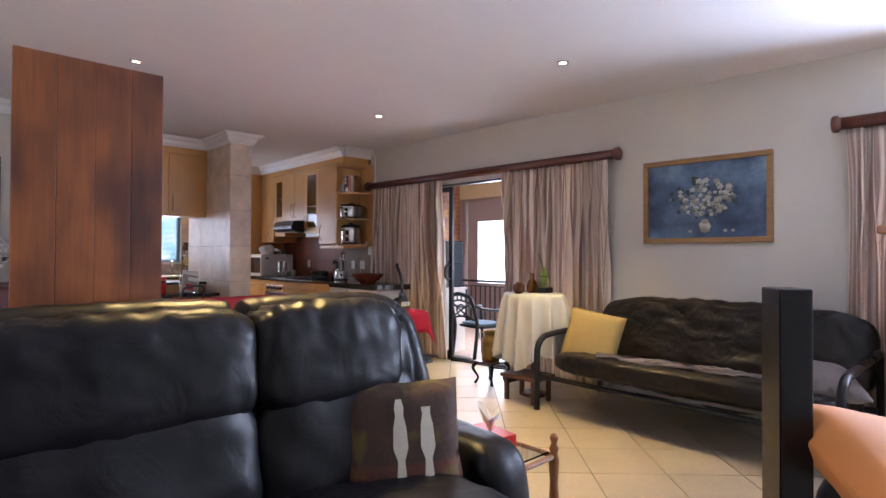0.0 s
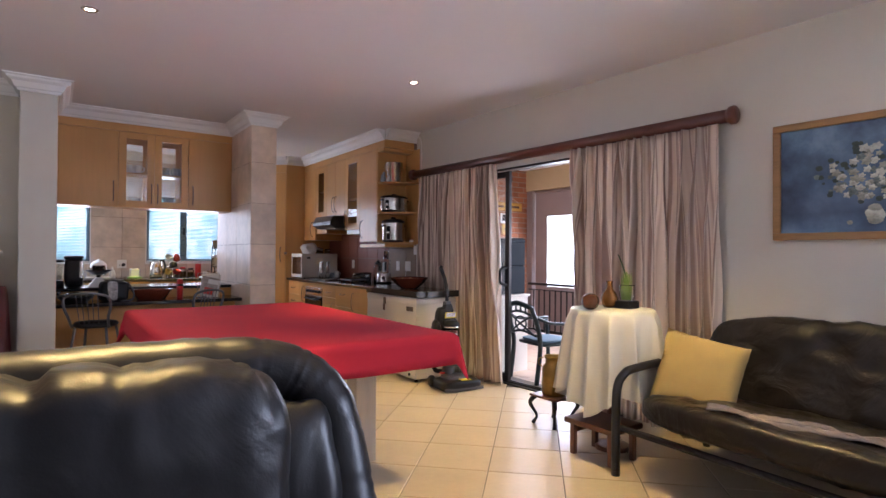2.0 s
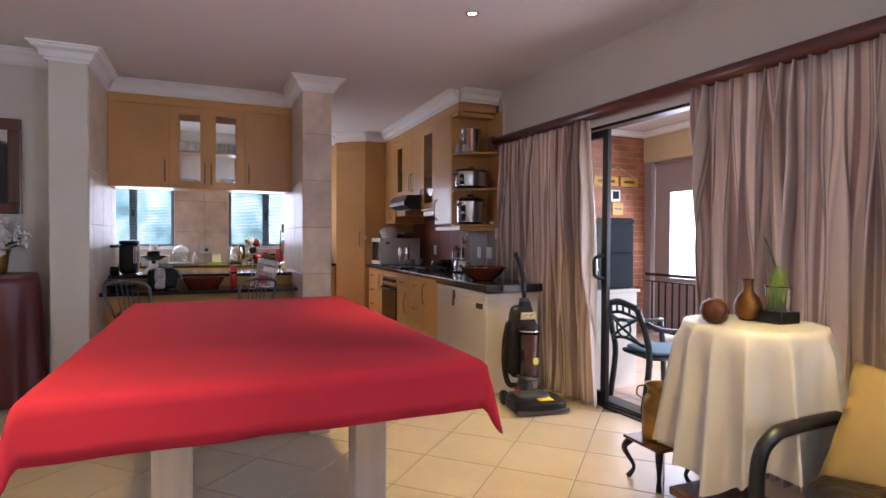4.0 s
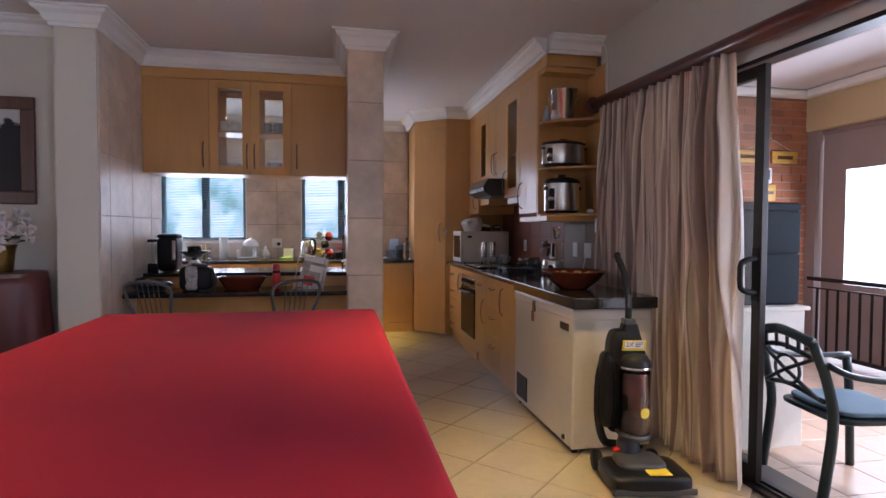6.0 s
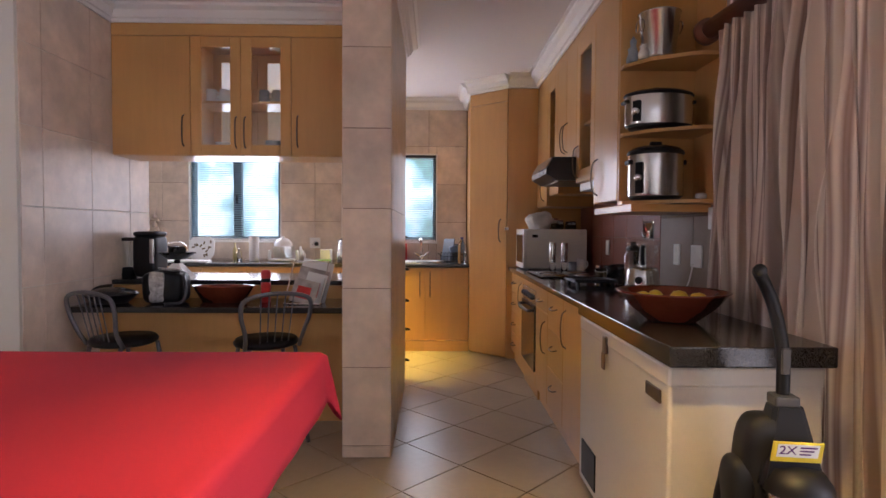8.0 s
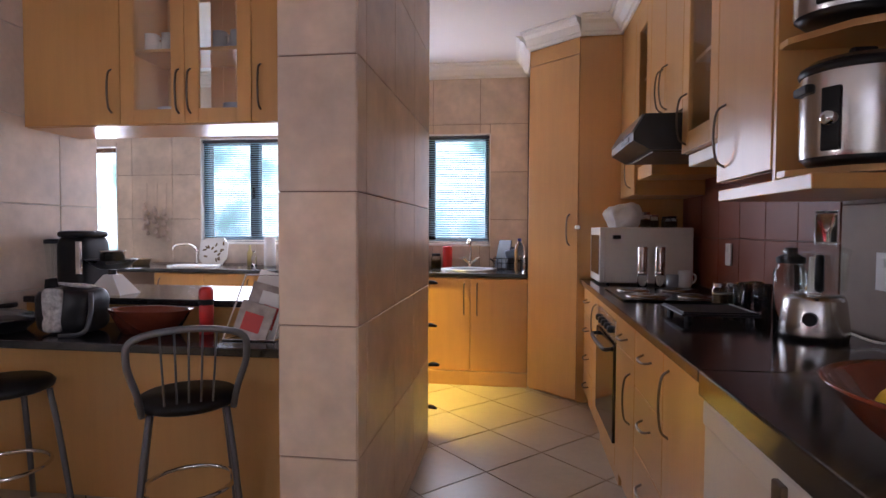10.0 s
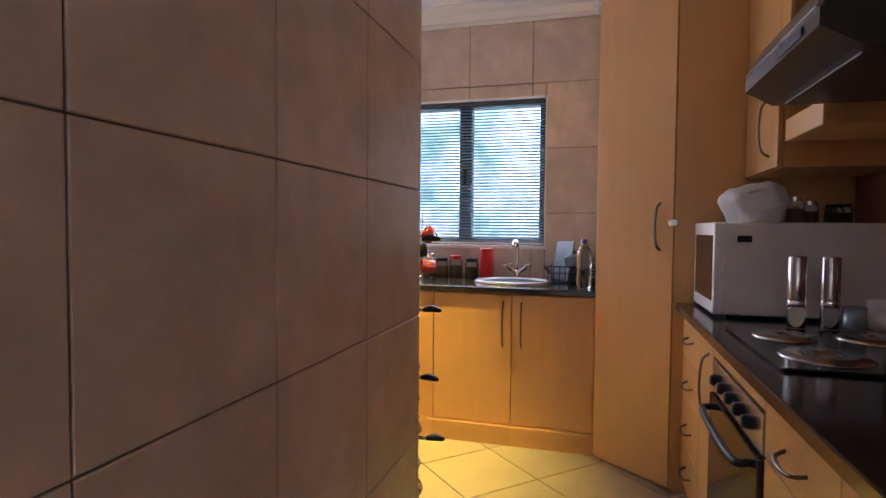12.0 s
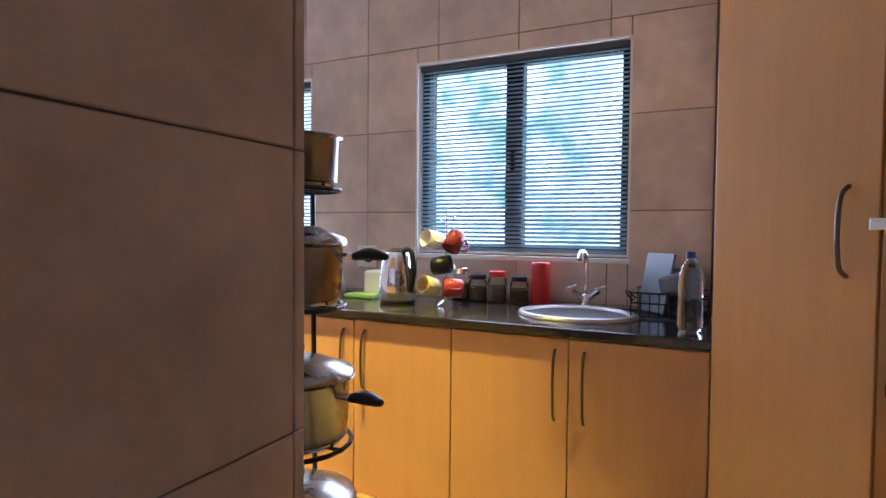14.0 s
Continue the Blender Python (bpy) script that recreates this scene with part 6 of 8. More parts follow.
def dish_rack():
    ob = thing("dish_rack", "black wire dish rack with a few boards and dishes", "dish rack", (3.42, 9.78, WT1))
    x0, x1, y0, y1, z = 3.27, 3.55, 9.66, 9.92, WT1 + 0.003
    for h in (0.005, 0.06, 0.10):
        part("wire", tube([(x0, y0, z + h), (x1, y0, z + h), (x1, y1, z + h), (x0, y1, z + h)], 0.0035, 6, closed=True), BLACK_METAL, ob)
    for k in range(9):
        x = x0 + (x1 - x0) * k / 8
        part("rib", tube([(x, y0, z + 0.10), (x, y0, z + 0.003), (x, y1, z + 0.003), (x, y1, z + 0.10)], 0.0025, 5), BLACK_METAL, ob)
    part("handle", tube(arc([(x0, y0 + 0.08, z + 0.06), (x0 - 0.03, y0 + 0.09, z + 0.09), (x0 - 0.03, y0 + 0.16, z + 0.09), (x0, y0 + 0.17, z + 0.06)], 4), 0.004, 6), BLACK_METAL, ob)
    part("drip_tray", boxes((x0 - 0.005, x1, y0 - 0.005, y1, WT1 + 0.0005, z - 0.001)), BLACK_PLASTIC, ob)
    for k, (x, h, mat) in enumerate(((3.33, 0.26, BOARD_GREY), (3.40, 0.20, BOARD_GREY))):
        b = thing("cutting_board", "grey plastic cutting board upright in the dish rack", "cutting board", (x, 9.8, z), group="boards in the dish rack")
        part("board", boxes((-0.005, 0.005, -0.085, 0.085, 0.008, h), bevel=0.004, m=pose(x, 9.80, z, 0, 12, 42)), mat, b)
    b = thing("plastic_box", "flat blue-grey plastic box resting on the dish rack", "box", (3.47, 9.8, z + 0.1))
    part("box", boxes((-0.085, 0.085, -0.10, 0.10, 0.0, 0.075), bevel=0.014, m=pose(3.46, 9.80, z + 0.108, 0, -14)), DISH_BLUE, b)


dish_rack()
ob = thing("dish_soap", "white soap bottle on the counter", "bottle", (1.70, 9.80, WT1))
part("bottle", lathe([(0, 0), (0.035, 0), (0.035, 0.10), (0.015, 0.13), (0.012, 0.16), (0, 0.16)], (1.70, 9.80, WT1 + 0.0005), 16), WHITE_PLASTIC, ob, smooth=True)
ob = thing("small_appliance", "small white box with a green tray on the counter", "box", (1.98, 9.80, WT1))
part("box", boxes((1.92, 2.04, 9.78, 9.90, WT1 + 0.001, WT1 + 0.13), bevel=0.012), WHITE_PLASTIC, ob)
part("tray", boxes((1.88, 2.05, 9.66, 9.77, WT1 + 0.001, WT1 + 0.02), bevel=0.004), surface("green_plastic", (0.2, 0.35, 0.12), 0.4, fine=60, vary=0.1), ob)

# scullery counter further on
ob = thing("leaf_tray", "eight-sided white tray with a brown leaf pattern, leaning upright", "tray", (0.55, 9.9, WT1))
oct_ = [(0.13 * cx, 0.13 * cz) for cx, cz in ((-1.1, -0.55), (-0.75, -1), (0.75, -1), (1.1, -0.55), (1.1, 0.55), (0.75, 1), (-0.75, 1), (-1.1, 0.55))]
bm = prism(bmesh.new(), oct_, 0, 0.012)
bm.transform(pose(0.57, 9.885, WT1 + 0.128, 80))
part("tray", bm, WHITE_CHINA, ob)
for k in range(14):
    cx, cz = random.uniform(-0.1, 0.1), random.uniform(-0.09, 0.09)
    part("leaf_motif", lathe([(0, 0), (0.017, 0), (0.012, 0.001), (0, 0.0012)], n=7, m=pose(0.57, 9.885, WT1 + 0.128, 80) @ pose(cx, cz, 0.0125, 0, 0, 50 * k) @ Matrix.Diagonal((1.3, 0.6, 1, 1))), HERB, ob)
ob = thing("paper_roll", "upright roll of white kitchen paper", "paper roll", (1.20, 9.75, WT1))
part("roll", lathe([(0.018, 0), (0.05, 0), (0.052, 0.01), (0.052, 0.27), (0.018, 0.272)], (1.20, 9.75, WT1 + 0.0005), 26), PAPER, ob, smooth=True)
ob = thing("tap", "arched chrome tap over the scullery basin", "tap", (0.42, 9.78, WT1))
part("spout", tube(arc([(0.44, 9.80, WT1 + 0.001), (0.44, 9.80, WT1 + 0.14), (0.38, 9.76, WT1 + 0.20), (0.29, 9.70, WT1 + 0.19), (0.27, 9.69, WT1 + 0.15)], 6), 0.010, 8), CHROME, ob, smooth=True)
ob = thing("basin", "white drop-in basin in the scullery worktop", "basin", (0.45, 9.6, WT1))
part("rim", lathe([(0.20, 0), (0.20, 0.012), (0.17, 0.016), (0.15, 0.004), (0, 0.003)], n=30, m=pose(0.55, 9.58, WT1 + 0.001) @ Matrix.Diagonal((1.2, 0.9, 1, 1))), WHITE_CHINA, ob, smooth=True)


def cake_dome():
    x, y, z = 1.53, 9.72, WT1 + 0.001
    ob = thing("cake_stand", "white stand with a clear bowl and domed lid", "cake stand", (x, y, z))
    part("base", boxes((x - 0.14, x + 0.14, y - 0.08, y + 0.08, z, z + 0.025), bevel=0.01), WHITE_PLASTIC, ob)
    for s in (-1, 1):
        part("arm", boxes((x + s * 0.15 - 0.016, x + s * 0.15 + 0.016, y - 0.03, y + 0.03, z, z + 0.12), bevel=0.014), WHITE_PLASTIC, ob)
    part("bowl", lathe([(0, 0.026), (0.09, 0.03), (0.12, 0.10), (0.125, 0.16), (0.118, 0.16), (0.085, 0.04), (0, 0.034)], (x, y, z), 28), CLEAR, ob, smooth=True)
    part("dome", lathe([(0.10, 0.162), (0.095, 0.2), (0.06, 0.24), (0.015, 0.255), (0.015, 0.27), (0, 0.272)], (x, y, z), 26), WHITE_PLASTIC, ob, smooth=True)


cake_dome()
for x, y, h, mat in ((0.96, 9.84, 0.19, YELLOW_GLAZE), (1.72, 9.86, 0.11, WHITE_PLASTIC), (1.02, 9.80, 0.14, GLASS)):
    ob = thing("bottle", "small bottle standing on the scullery counter", "bottle", (x, y, WT1), group="counter bottles")
    part("bottle", lathe([(0, 0), (0.025, 0), (0.026, h * 0.6), (0.01, h * 0.8), (0.01, h), (0, h)], (x, y, WT1 + 0.0005), 14), mat, ob, smooth=True)
for x in (-0.30, -0.08):
    ob = thing("wicker_basket", "small round wicker basket on the scullery counter", "basket", (x, 9.72, WT1), group="wicker baskets")
    part("basket", lathe([(0, 0), (0.07, 0), (0.09, 0.05), (0.094, 0.06), (0.086, 0.058), (0.066, 0.008), (0, 0.008)], (x, 9.72, WT1 + 0.0005), 24), WICKER, ob, smooth=True)
for k, x in enumerate((-0.17, -0.06, 0.04)):
    ob = thing("garlic_braid", "string of dried garlic hanging on the tiled wall", "garlic braid", (x, 9.93, 1.2), group="garlic braids")
    for j in range(6):
        r = 0.022 + 0.006 * (j % 2)
        part("bulb", lathe([(0, -r), (r * 0.8, -r * 0.7), (r, 0), (r * 0.5, r * 0.9), (r * 0.2, r * 1.8), (0, r * 1.9)], (x + 0.016 * (-1) ** j, BACK_Y - 0.036, 1.20 + 0.05 * j - 0.03 * k), 12), GARLIC, ob, smooth=True)
    part("string", tube([(x, BACK_Y - 0.03, 1.2), (x, BACK_Y - 0.012, 1.70)], 0.003, 5), GARLIC, ob)


# pots on the tiered stand behind the pillar
POT_STEEL = surface("worn_pan_steel", (0.40, 0.37, 0.33), 0.26, 1.0, fine=180, coarse=9, vary=0.25, relief=0.05)


def pot_stand():
    cx, cy = 2.775, 8.24
    ob = thing("pot_stand", "tall black wire pot stand with tiers", "pot stand", (cx, cy, 0))
    for a in (1.9, 3.4, 4.9):
        part("upright", tube([(cx + 0.14 * math.cos(a), cy + 0.14 * math.sin(a), 0.0), (cx + 0.10 * math.cos(a), cy + 0.10 * math.sin(a), 1.36)], 0.006, 6), BLACK_METAL, ob)
    levels = ((0.05, 0.13), (0.30, 0.125), (0.56, 0.12), (0.81, 0.115), (1.09, 0.10), (1.325, 0.09))
    for z, r in levels:
        part("ring", tube([(cx + r * math.cos(a), cy + r * math.sin(a), z) for a in [2 * math.pi * k / 20 for k in range(20)]], 0.005, 6, closed=True), BLACK_METAL, ob)
        part("cross_bar", tube([(cx - r, cy, z), (cx + r, cy, z)], 0.004, 6), BLACK_METAL, ob)
    for k, (z, r) in enumerate(levels):
        h = (0.14, 0.13, 0.12, 0.13, 0.12, 0.10)[k]
        p = thing("saucepan", "shiny steel saucepan with a black handle on the stand" if k != 5 else "small gold-tinted steel pan on top of the stand", "saucepan", (cx, cy, z + 0.006), group="saucepans")
        z = z + 0.006
        part("body", lathe([(0, 0), (r * 0.85, 0), (r * 0.93, 0.012), (r * 0.96, h * 0.95), (r * 1.06, h), (r * 0.93, h * 0.96), (r * 0.85, 0.01), (0, 0.008)], (cx, cy, z), 30), POT_STEEL, p, smooth=True)
        if k < 5:
            lid = part("lid", lathe([(r * 1.05, h + 0.002), (r * 1.02, h + 0.012), (r * 0.5, h + 0.035), (0, h + 0.04)], (cx, cy, z), 30), POT_STEEL, p, smooth=True)
            part("knob", lathe([(0.008, h + 0.04), (0.02, h + 0.055), (0.018, h + 0.068), (0, h + 0.072)], (cx, cy, z), 14), BLACK_PLASTIC, lid, smooth=True)
            a = (-0.3, 0.1, -0.2, -0.05, 0.2)[k]
            d = Vector((math.cos(a), math.sin(a), 0))
            base = Vector((cx, cy, z + h * 0.8))
            part("ferrule", tube([base + d * r * 0.95, base + d * (r + 0.03)], 0.007, 8), CHROME, p)
            part("handle", tube(arc([base + d * (r + 0.028), base + d * (r + 0.06) + Vector((0, 0, 0.006)), base + d * (r + 0.10) + Vector((0, 0, 0.0))], 4), [0.012, 0.014, 0.016, 0.018, 0.019, 0.018, 0.016, 0.013, 0.008], 10, flat=0.7), BLACK_PLASTIC, p, smooth=True)


pot_stand()


# crockery behind the glazed doors
def crockery():
    zb, zs = 1.745 + 0.0165, 1.745 + 0.376
    for x, z, n in ((1.72, zb, 5), (2.07, zb, 6), (1.70, zs, 2), (2.09, zs, 3)):
        for k in range(n):
            ob = thing("bowl", "stacked white bowl behind the glazed door", "bowl", (x, 7.53, z + 0.012 * k), group="stacked bowls")
            part("bowl", lathe([(0, 0), (0.03, 0), (0.065, 0.035), (0.062, 0.035), (0.028, 0.004), (0, 0.004)], (x, 7.53, z + 0.014 * k), 20), WHITE_CHINA if n != 6 else GREY_CHINA, ob, smooth=True)
    for x in (1.66, 1.75, 2.02, 2.11, 2.16):
        cup(x, 7.47, zs, 0.034, 0.085, GREY_CHINA if x > 2 else WHITE_CHINA, "mug on the shelf behind the glazed door", group="mugs in the glazed cabinet")


crockery()


# on the bar
def coffee_maker():
    x, y, z = 1.185, 7.56, 0.9085
    ob = thing("coffee_maker", "black coffee maker with a steel band", "coffee maker", (x, y, z))
    part("tower", puff(0.165, 0.21, 0.30, pose(x, y, z + 0.151), 6, 8, 0), BLACK_PLASTIC, ob, smooth=True)
    part("band", boxes((x + 0.045, x + 0.075, y - 0.110, y - 0.095, z + 0.10, z + 0.27), bevel=0.004), STEEL, ob)
    part("lid", puff(0.17, 0.215, 0.04, pose(x, y, z + 0.305), 4, 6, 0), BLACK_PLASTIC, ob, smooth=True)
    ob = thing("blender_jug", "clear glass blender jug on a black base", "blender", (x - 0.14, y - 0.02, z))
    part("base", lathe([(0, 0), (0.055, 0), (0.05, 0.07), (0, 0.075)], (x - 0.135, y - 0.04, z), 20), BLACK_PLASTIC, ob, smooth=True)
    part("jug", lathe([(0.036, 0.076), (0.05, 0.25), (0.054, 0.255), (0.047, 0.25), (0.032, 0.08)], (x - 0.135, y - 0.04, z), 22), CLEAR, ob, smooth=True)
    part("lid", lathe([(0.054, 0.256), (0.054, 0.275), (0.03, 0.28), (0, 0.28)], (x - 0.135, y - 0.04, z), 20), BLACK_PLASTIC, ob, smooth=True)


coffee_maker()


def kitchen_scale():
    x, y, z = 1.40, 7.50, 0.9085
    ob = thing("kitchen_scale", "white kitchen scale with a dark weighing bowl", "kitchen scale", (x, y, z))
    bm = prism(bmesh.new(), [(-0.10, -0.075), (0.10, -0.075), (0.10, 0.075), (-0.10, 0.075)], 0, 0.10)
    for v in bm.verts:
        if v.co.z > 0.05:
            v.co.x *= 0.25
            v.co.y *= 0.45
    bm.transform(pose(x, y, z))
    part("body", bm, WHITE_PLASTIC, ob)
    part("post", lathe([(0.02, 0.10), (0.02, 0.125), (0, 0.125)], (x, y, z), 12), BLACK_PLASTIC, ob)
    part("bowl", lathe([(0, 0.126), (0.06, 0.13), (0.12, 0.175), (0.125, 0.178), (0.115, 0.176), (0.055, 0.136), (0, 0.132)], (x, y, z), 30), BLACK_METAL, ob, smooth=True)


kitchen_scale()
ob = thing("steel_pot", "small polished steel pot standing in the scale bowl", "pot", (1.40, 7.50, 1.041))
part("body", lathe([(0, 0), (0.05, 0), (0.055, 0.006), (0.058, 0.085), (0.062, 0.09), (0.054, 0.086), (0.048, 0.008), (0, 0.006)], (1.40, 7.50, 1.0415), 28), STEEL, ob, smooth=True)


def cooler_bag():
    x, y, z = 1.51, 7.12, 0.7855
    ob = thing("cooler_bag", "black and grey patterned lunch bag with a strap", "bag", (x, y, z))
    part("body", puff(0.25, 0.19, 0.20, pose(x, y, z + 0.10, 0, 0, 6), 5, 9, 0.006, 3.0), BLACK_PLASTIC, ob, smooth=True)
    part("panel", puff(0.09, 0.03, 0.19, pose(x - 0.02, y - 0.088, z + 0.105, 0, 0, 6), 6, 6, 0.003), surface("grey_patterned_cloth", (0.4, 0.39, 0.38), 0.8, fine=70, coarse=40, vary=0.5, relief=0.1), ob, smooth=True)
    part("flap", puff(0.12, 0.13, 0.02, pose(x + 0.02, y + 0.0, z + 0.206, -10, 5, 6), 4, 6, 0.003), surface("grey_patterned_flap", (0.4, 0.39, 0.38), 0.8, fine=70, coarse=40, vary=0.5, relief=0.1), ob, smooth=True)
    part("strap", tube(arc([(x + 0.12, y - 0.04, z + 0.18), (x + 0.16, y - 0.09, z + 0.10), (x + 0.15, y - 0.12, z + 0.02), (x + 0.05, y - 0.14, z + 0.006)], 5), 0.010, 6, flat=0.3), GREY_PLASTIC, ob, smooth=True)


cooler_bag()
ob = thing("wok", "black pan with a lid lying on the bar", "pan", (1.19, 7.07, 0.785))
part("pan", lathe([(0, 0), (0.09, 0), (0.15, 0.055), (0.155, 0.06), (0.145, 0.058), (0.085, 0.008), (0, 0.008)], (1.19, 7.07, 0.7855), 30), BLACK_METAL, ob, smooth=True)
part("lid", lathe([(0.15, 0.062), (0.145, 0.07), (0.06, 0.095), (0, 0.10)], (1.19, 7.07, 0.7855), 30), surface("dark_pan_lid", (0.03, 0.03, 0.032), 0.15, fine=30, vary=0.1, relief=0), ob, smooth=True)
part("handle", tube(arc([(1.07, 7.04, 0.84), (1.05, 7.16, 0.87), (1.07, 7.27, 0.875)], 4), 0.012, 8), BLACK_PLASTIC, ob, smooth=True)
ob = thing("wooden_dish", "long red-brown wooden dish on the bar", "dish", (1.85, 7.16, 0.785))
part("dish", lathe([(0, 0), (0.12, 0), (0.175, 0.10), (0.18, 0.105), (0.165, 0.10), (0.11, 0.015), (0, 0.015)], n=34, m=pose(1.85, 7.16, 0.7855) @ Matrix.Diagonal((1.1, 0.6, 1, 1))), RED_GLAZE, ob, smooth=True)
ob = thing("spray_bottle", "red flask with a black band on the bar", "bottle", (2.12, 7.16, 0.785))
part("body", lathe([(0, 0), (0.03, 0), (0.031, 0.12), (0.028, 0.13), (0, 0.13)], (2.12, 7.16, 0.7855), 18), RED_PLASTIC, ob, smooth=True)
part("band", lathe([(0.0315, 0.128), (0.0315, 0.15), (0.028, 0.152), (0, 0.152)], (2.12, 7.16, 0.7855), 18), BLACK_PLASTIC, ob)
part("cap", lathe([(0.030, 0.153), (0.031, 0.19), (0.022, 0.205), (0, 0.207)], (2.12, 7.16, 0.7855), 18), RED_PLASTIC, ob, smooth=True)


def magazine_rack():
    x, y, z = 2.39, 7.11, 0.7855
    ob = thing("magazine_rack", "chrome wire rack full of magazines and papers", "magazine rack", (x, y, z))
    part("wire_frame", tube([(x - 0.12, y - 0.08, z + 0.004), (x + 0.10, y - 0.08, z + 0.004), (x + 0.13, y + 0.06, z + 0.26), (x - 0.09, y + 0.06, z + 0.26)], 0.005, 6, closed=True), CHROME, ob)
    part("wire_base", tube([(x - 0.12, y - 0.08, z + 0.004), (x + 0.10, y - 0.08, z + 0.004), (x + 0.10, y + 0.10, z + 0.004), (x - 0.12, y + 0.10, z + 0.004)], 0.005, 6, closed=True), CHROME, ob)
    for k, (h, w, mat, dx) in enumerate(((0.15, 0.16, PRINT, -0.02), (0.19, 0.13, PAPER, 0.03), (0.22, 0.19, PRINT, 0.0), (0.27, 0.20, PAPER, 0.01), (0.24, 0.17, PAPER, 0.02))):
        p = thing("magazine", "magazine with a printed cover standing in the wire rack" if mat is PRINT else "sheaf of white papers standing in the wire rack", "magazine", (x + dx, y, z), group="papers in the rack")
        part("leaves", boxes((-w / 2, w / 2, -0.004, 0.004, 0.0, h), bevel=0.001, m=pose(x + dx, y - 0.065 + 0.028 * k, z + 0.008, -16, 13, -8 + 4 * k)), mat, p)
        if k < 2:
            part("print_block", boxes((-w * 0.3, w * 0.25, -0.0052, -0.0042, h * 0.2, h * 0.7), m=pose(x + dx, y - 0.065 + 0.028 * k, z + 0.008, -16, 13, -8 + 4 * k)), RED_PLASTIC, p)


magazine_rack()


def stool():
    ob = thing("bar_stool", "grey steel tube bar stool with a black seat", "stool", (0, 0, 0), group="bar stools")
    tube_mat = GREY_TUBE
    part("seat", lathe([(0, 0.565), (0.16, 0.565), (0.182, 0.575), (0.187, 0.592), (0.172, 0.610), (0, 0.615)], n=34), BLACK_PLASTIC, ob, smooth=True, local=True)
    hoop = arc([(-0.155, -0.12, 0.57), (-0.165, -0.17, 0.66), (-0.195, -0.20, 0.78), (-0.17, -0.215, 0.865), (0, -0.22, 0.892), (0.17, -0.215, 0.865), (0.195, -0.20, 0.78), (0.165, -0.17, 0.66), (0.155, -0.12, 0.57)], 5)
    part("back_hoop", tube(hoop, 0.0125, 9), tube_mat, ob, smooth=True, local=True)
    for k in range(5):
        x = -0.08 + 0.04 * k
        part("spindle", tube([(x, -0.15, 0.60), (x * 1.15, -0.216, 0.884 - abs(k - 2) * 0.004)], 0.004, 6), tube_mat, ob, local=True)
    for sx in (-1, 1):
        for sy in (-1, 1):
            part("leg", tube(arc([(sx * 0.13, sy * 0.12, 0.57), (sx * 0.155, sy * 0.145, 0.36), (sx * 0.19, sy * 0.18, 0.0)], 4), 0.0125, 8), tube_mat, ob, smooth=True, local=True)
    part("foot_ring", tube([(0.165 * math.cos(a), 0.165 * math.sin(a), 0.25) for a in [2 * math.pi * k / 24 for k in range(24)]], 0.009, 8, closed=True), CHROME, ob, smooth=True, local=True)
    return ob


GREY_TUBE = surface("grey_powder_coated_tube", (0.13, 0.13, 0.14), 0.35, 0.5, fine=150, vary=0.1, relief=0.04)
st = stool()
st.matrix_basis = pose(2.205, 6.89, 0, 0, 0, 33)
copy_thing(st, pose(1.35, 6.92, 0, 0, 0, -24))

# ---- living room things ----
def text_mesh(words, size, depth=0.0006):
    cu = bpy.data.curves.new("writing", "FONT")
    cu.body, cu.size, cu.extrude, cu.align_x, cu.align_y = words, size, depth, "CENTER", "CENTER"
    tmp = new("writing", cu)
    me = bpy.data.meshes.new_from_object(tmp.evaluated_get(bpy.context.evaluated_depsgraph_get()))
    bpy.data.objects.remove(tmp)
    bm = bmesh.new()
    bm.from_mesh(me)
    bpy.data.meshes.remove(me)
    return bm


YELLOW_LABEL = surface("yellow_label", (0.72, 0.55, 0.03), 0.4, fine=60, vary=0.06, relief=0)
PURPLE_INK = surface("purple_ink", (0.10, 0.02, 0.14), 0.5, fine=60, vary=0.05, relief=0)
SMOKED = glass("smoked_clear_plastic", (0.86, 0.80, 0.76), 0.06)
BRASS = surface("aged_brass", (0.30, 0.20, 0.06), 0.34, 1.0, fine=40, coarse=6, vary=0.25, relief=0.1)
BRONZE_GLAZE = surface("bronze_glaze", (0.10, 0.035, 0.012), 0.22, 0.4, fine=14, coarse=8, vary=0.4, relief=0.05)
GOLD_GLAZE = surface("gold_brown_glaze", (0.17, 0.08, 0.018), 0.2, 0.6, fine=14, coarse=8, vary=0.4, relief=0.04)
MUSTARD = surface("mustard_cushion_cloth", (0.31, 0.22, 0.075), 0.85, fine=500, coarse=4, vary=0.12, relief=0.3, depth=0.001)
ORANGE = surface("orange_cushion_cloth", (0.68, 0.25, 0.06), 0.75, fine=500, coarse=4, vary=0.12, relief=0.3, depth=0.001)
GREY_CLOTH = surface("grey_throw_cloth", (0.17, 0.145, 0.14), 0.9, fine=300, coarse=6, vary=0.2, relief=0.4, depth=0.002)
BURGUNDY = surface("dark_burgundy_satin", (0.09, 0.018, 0.018), 0.4, fine=400, coarse=3, vary=0.15, relief=0.1)
PETAL = translucent(surface("white_petal", (0.78, 0.74, 0.72), 0.6, fine=60, vary=0.06, relief=0.1), 0.2, (0.8, 0.75, 0.7))
LEAF = surface("dark_leaf", (0.04, 0.08, 0.03), 0.5, fine=60, vary=0.25, relief=0.1)
GRASS = surface("green_grass_blade", (0.20, 0.31, 0.045), 0.55, fine=60, vary=0.2, relief=0)


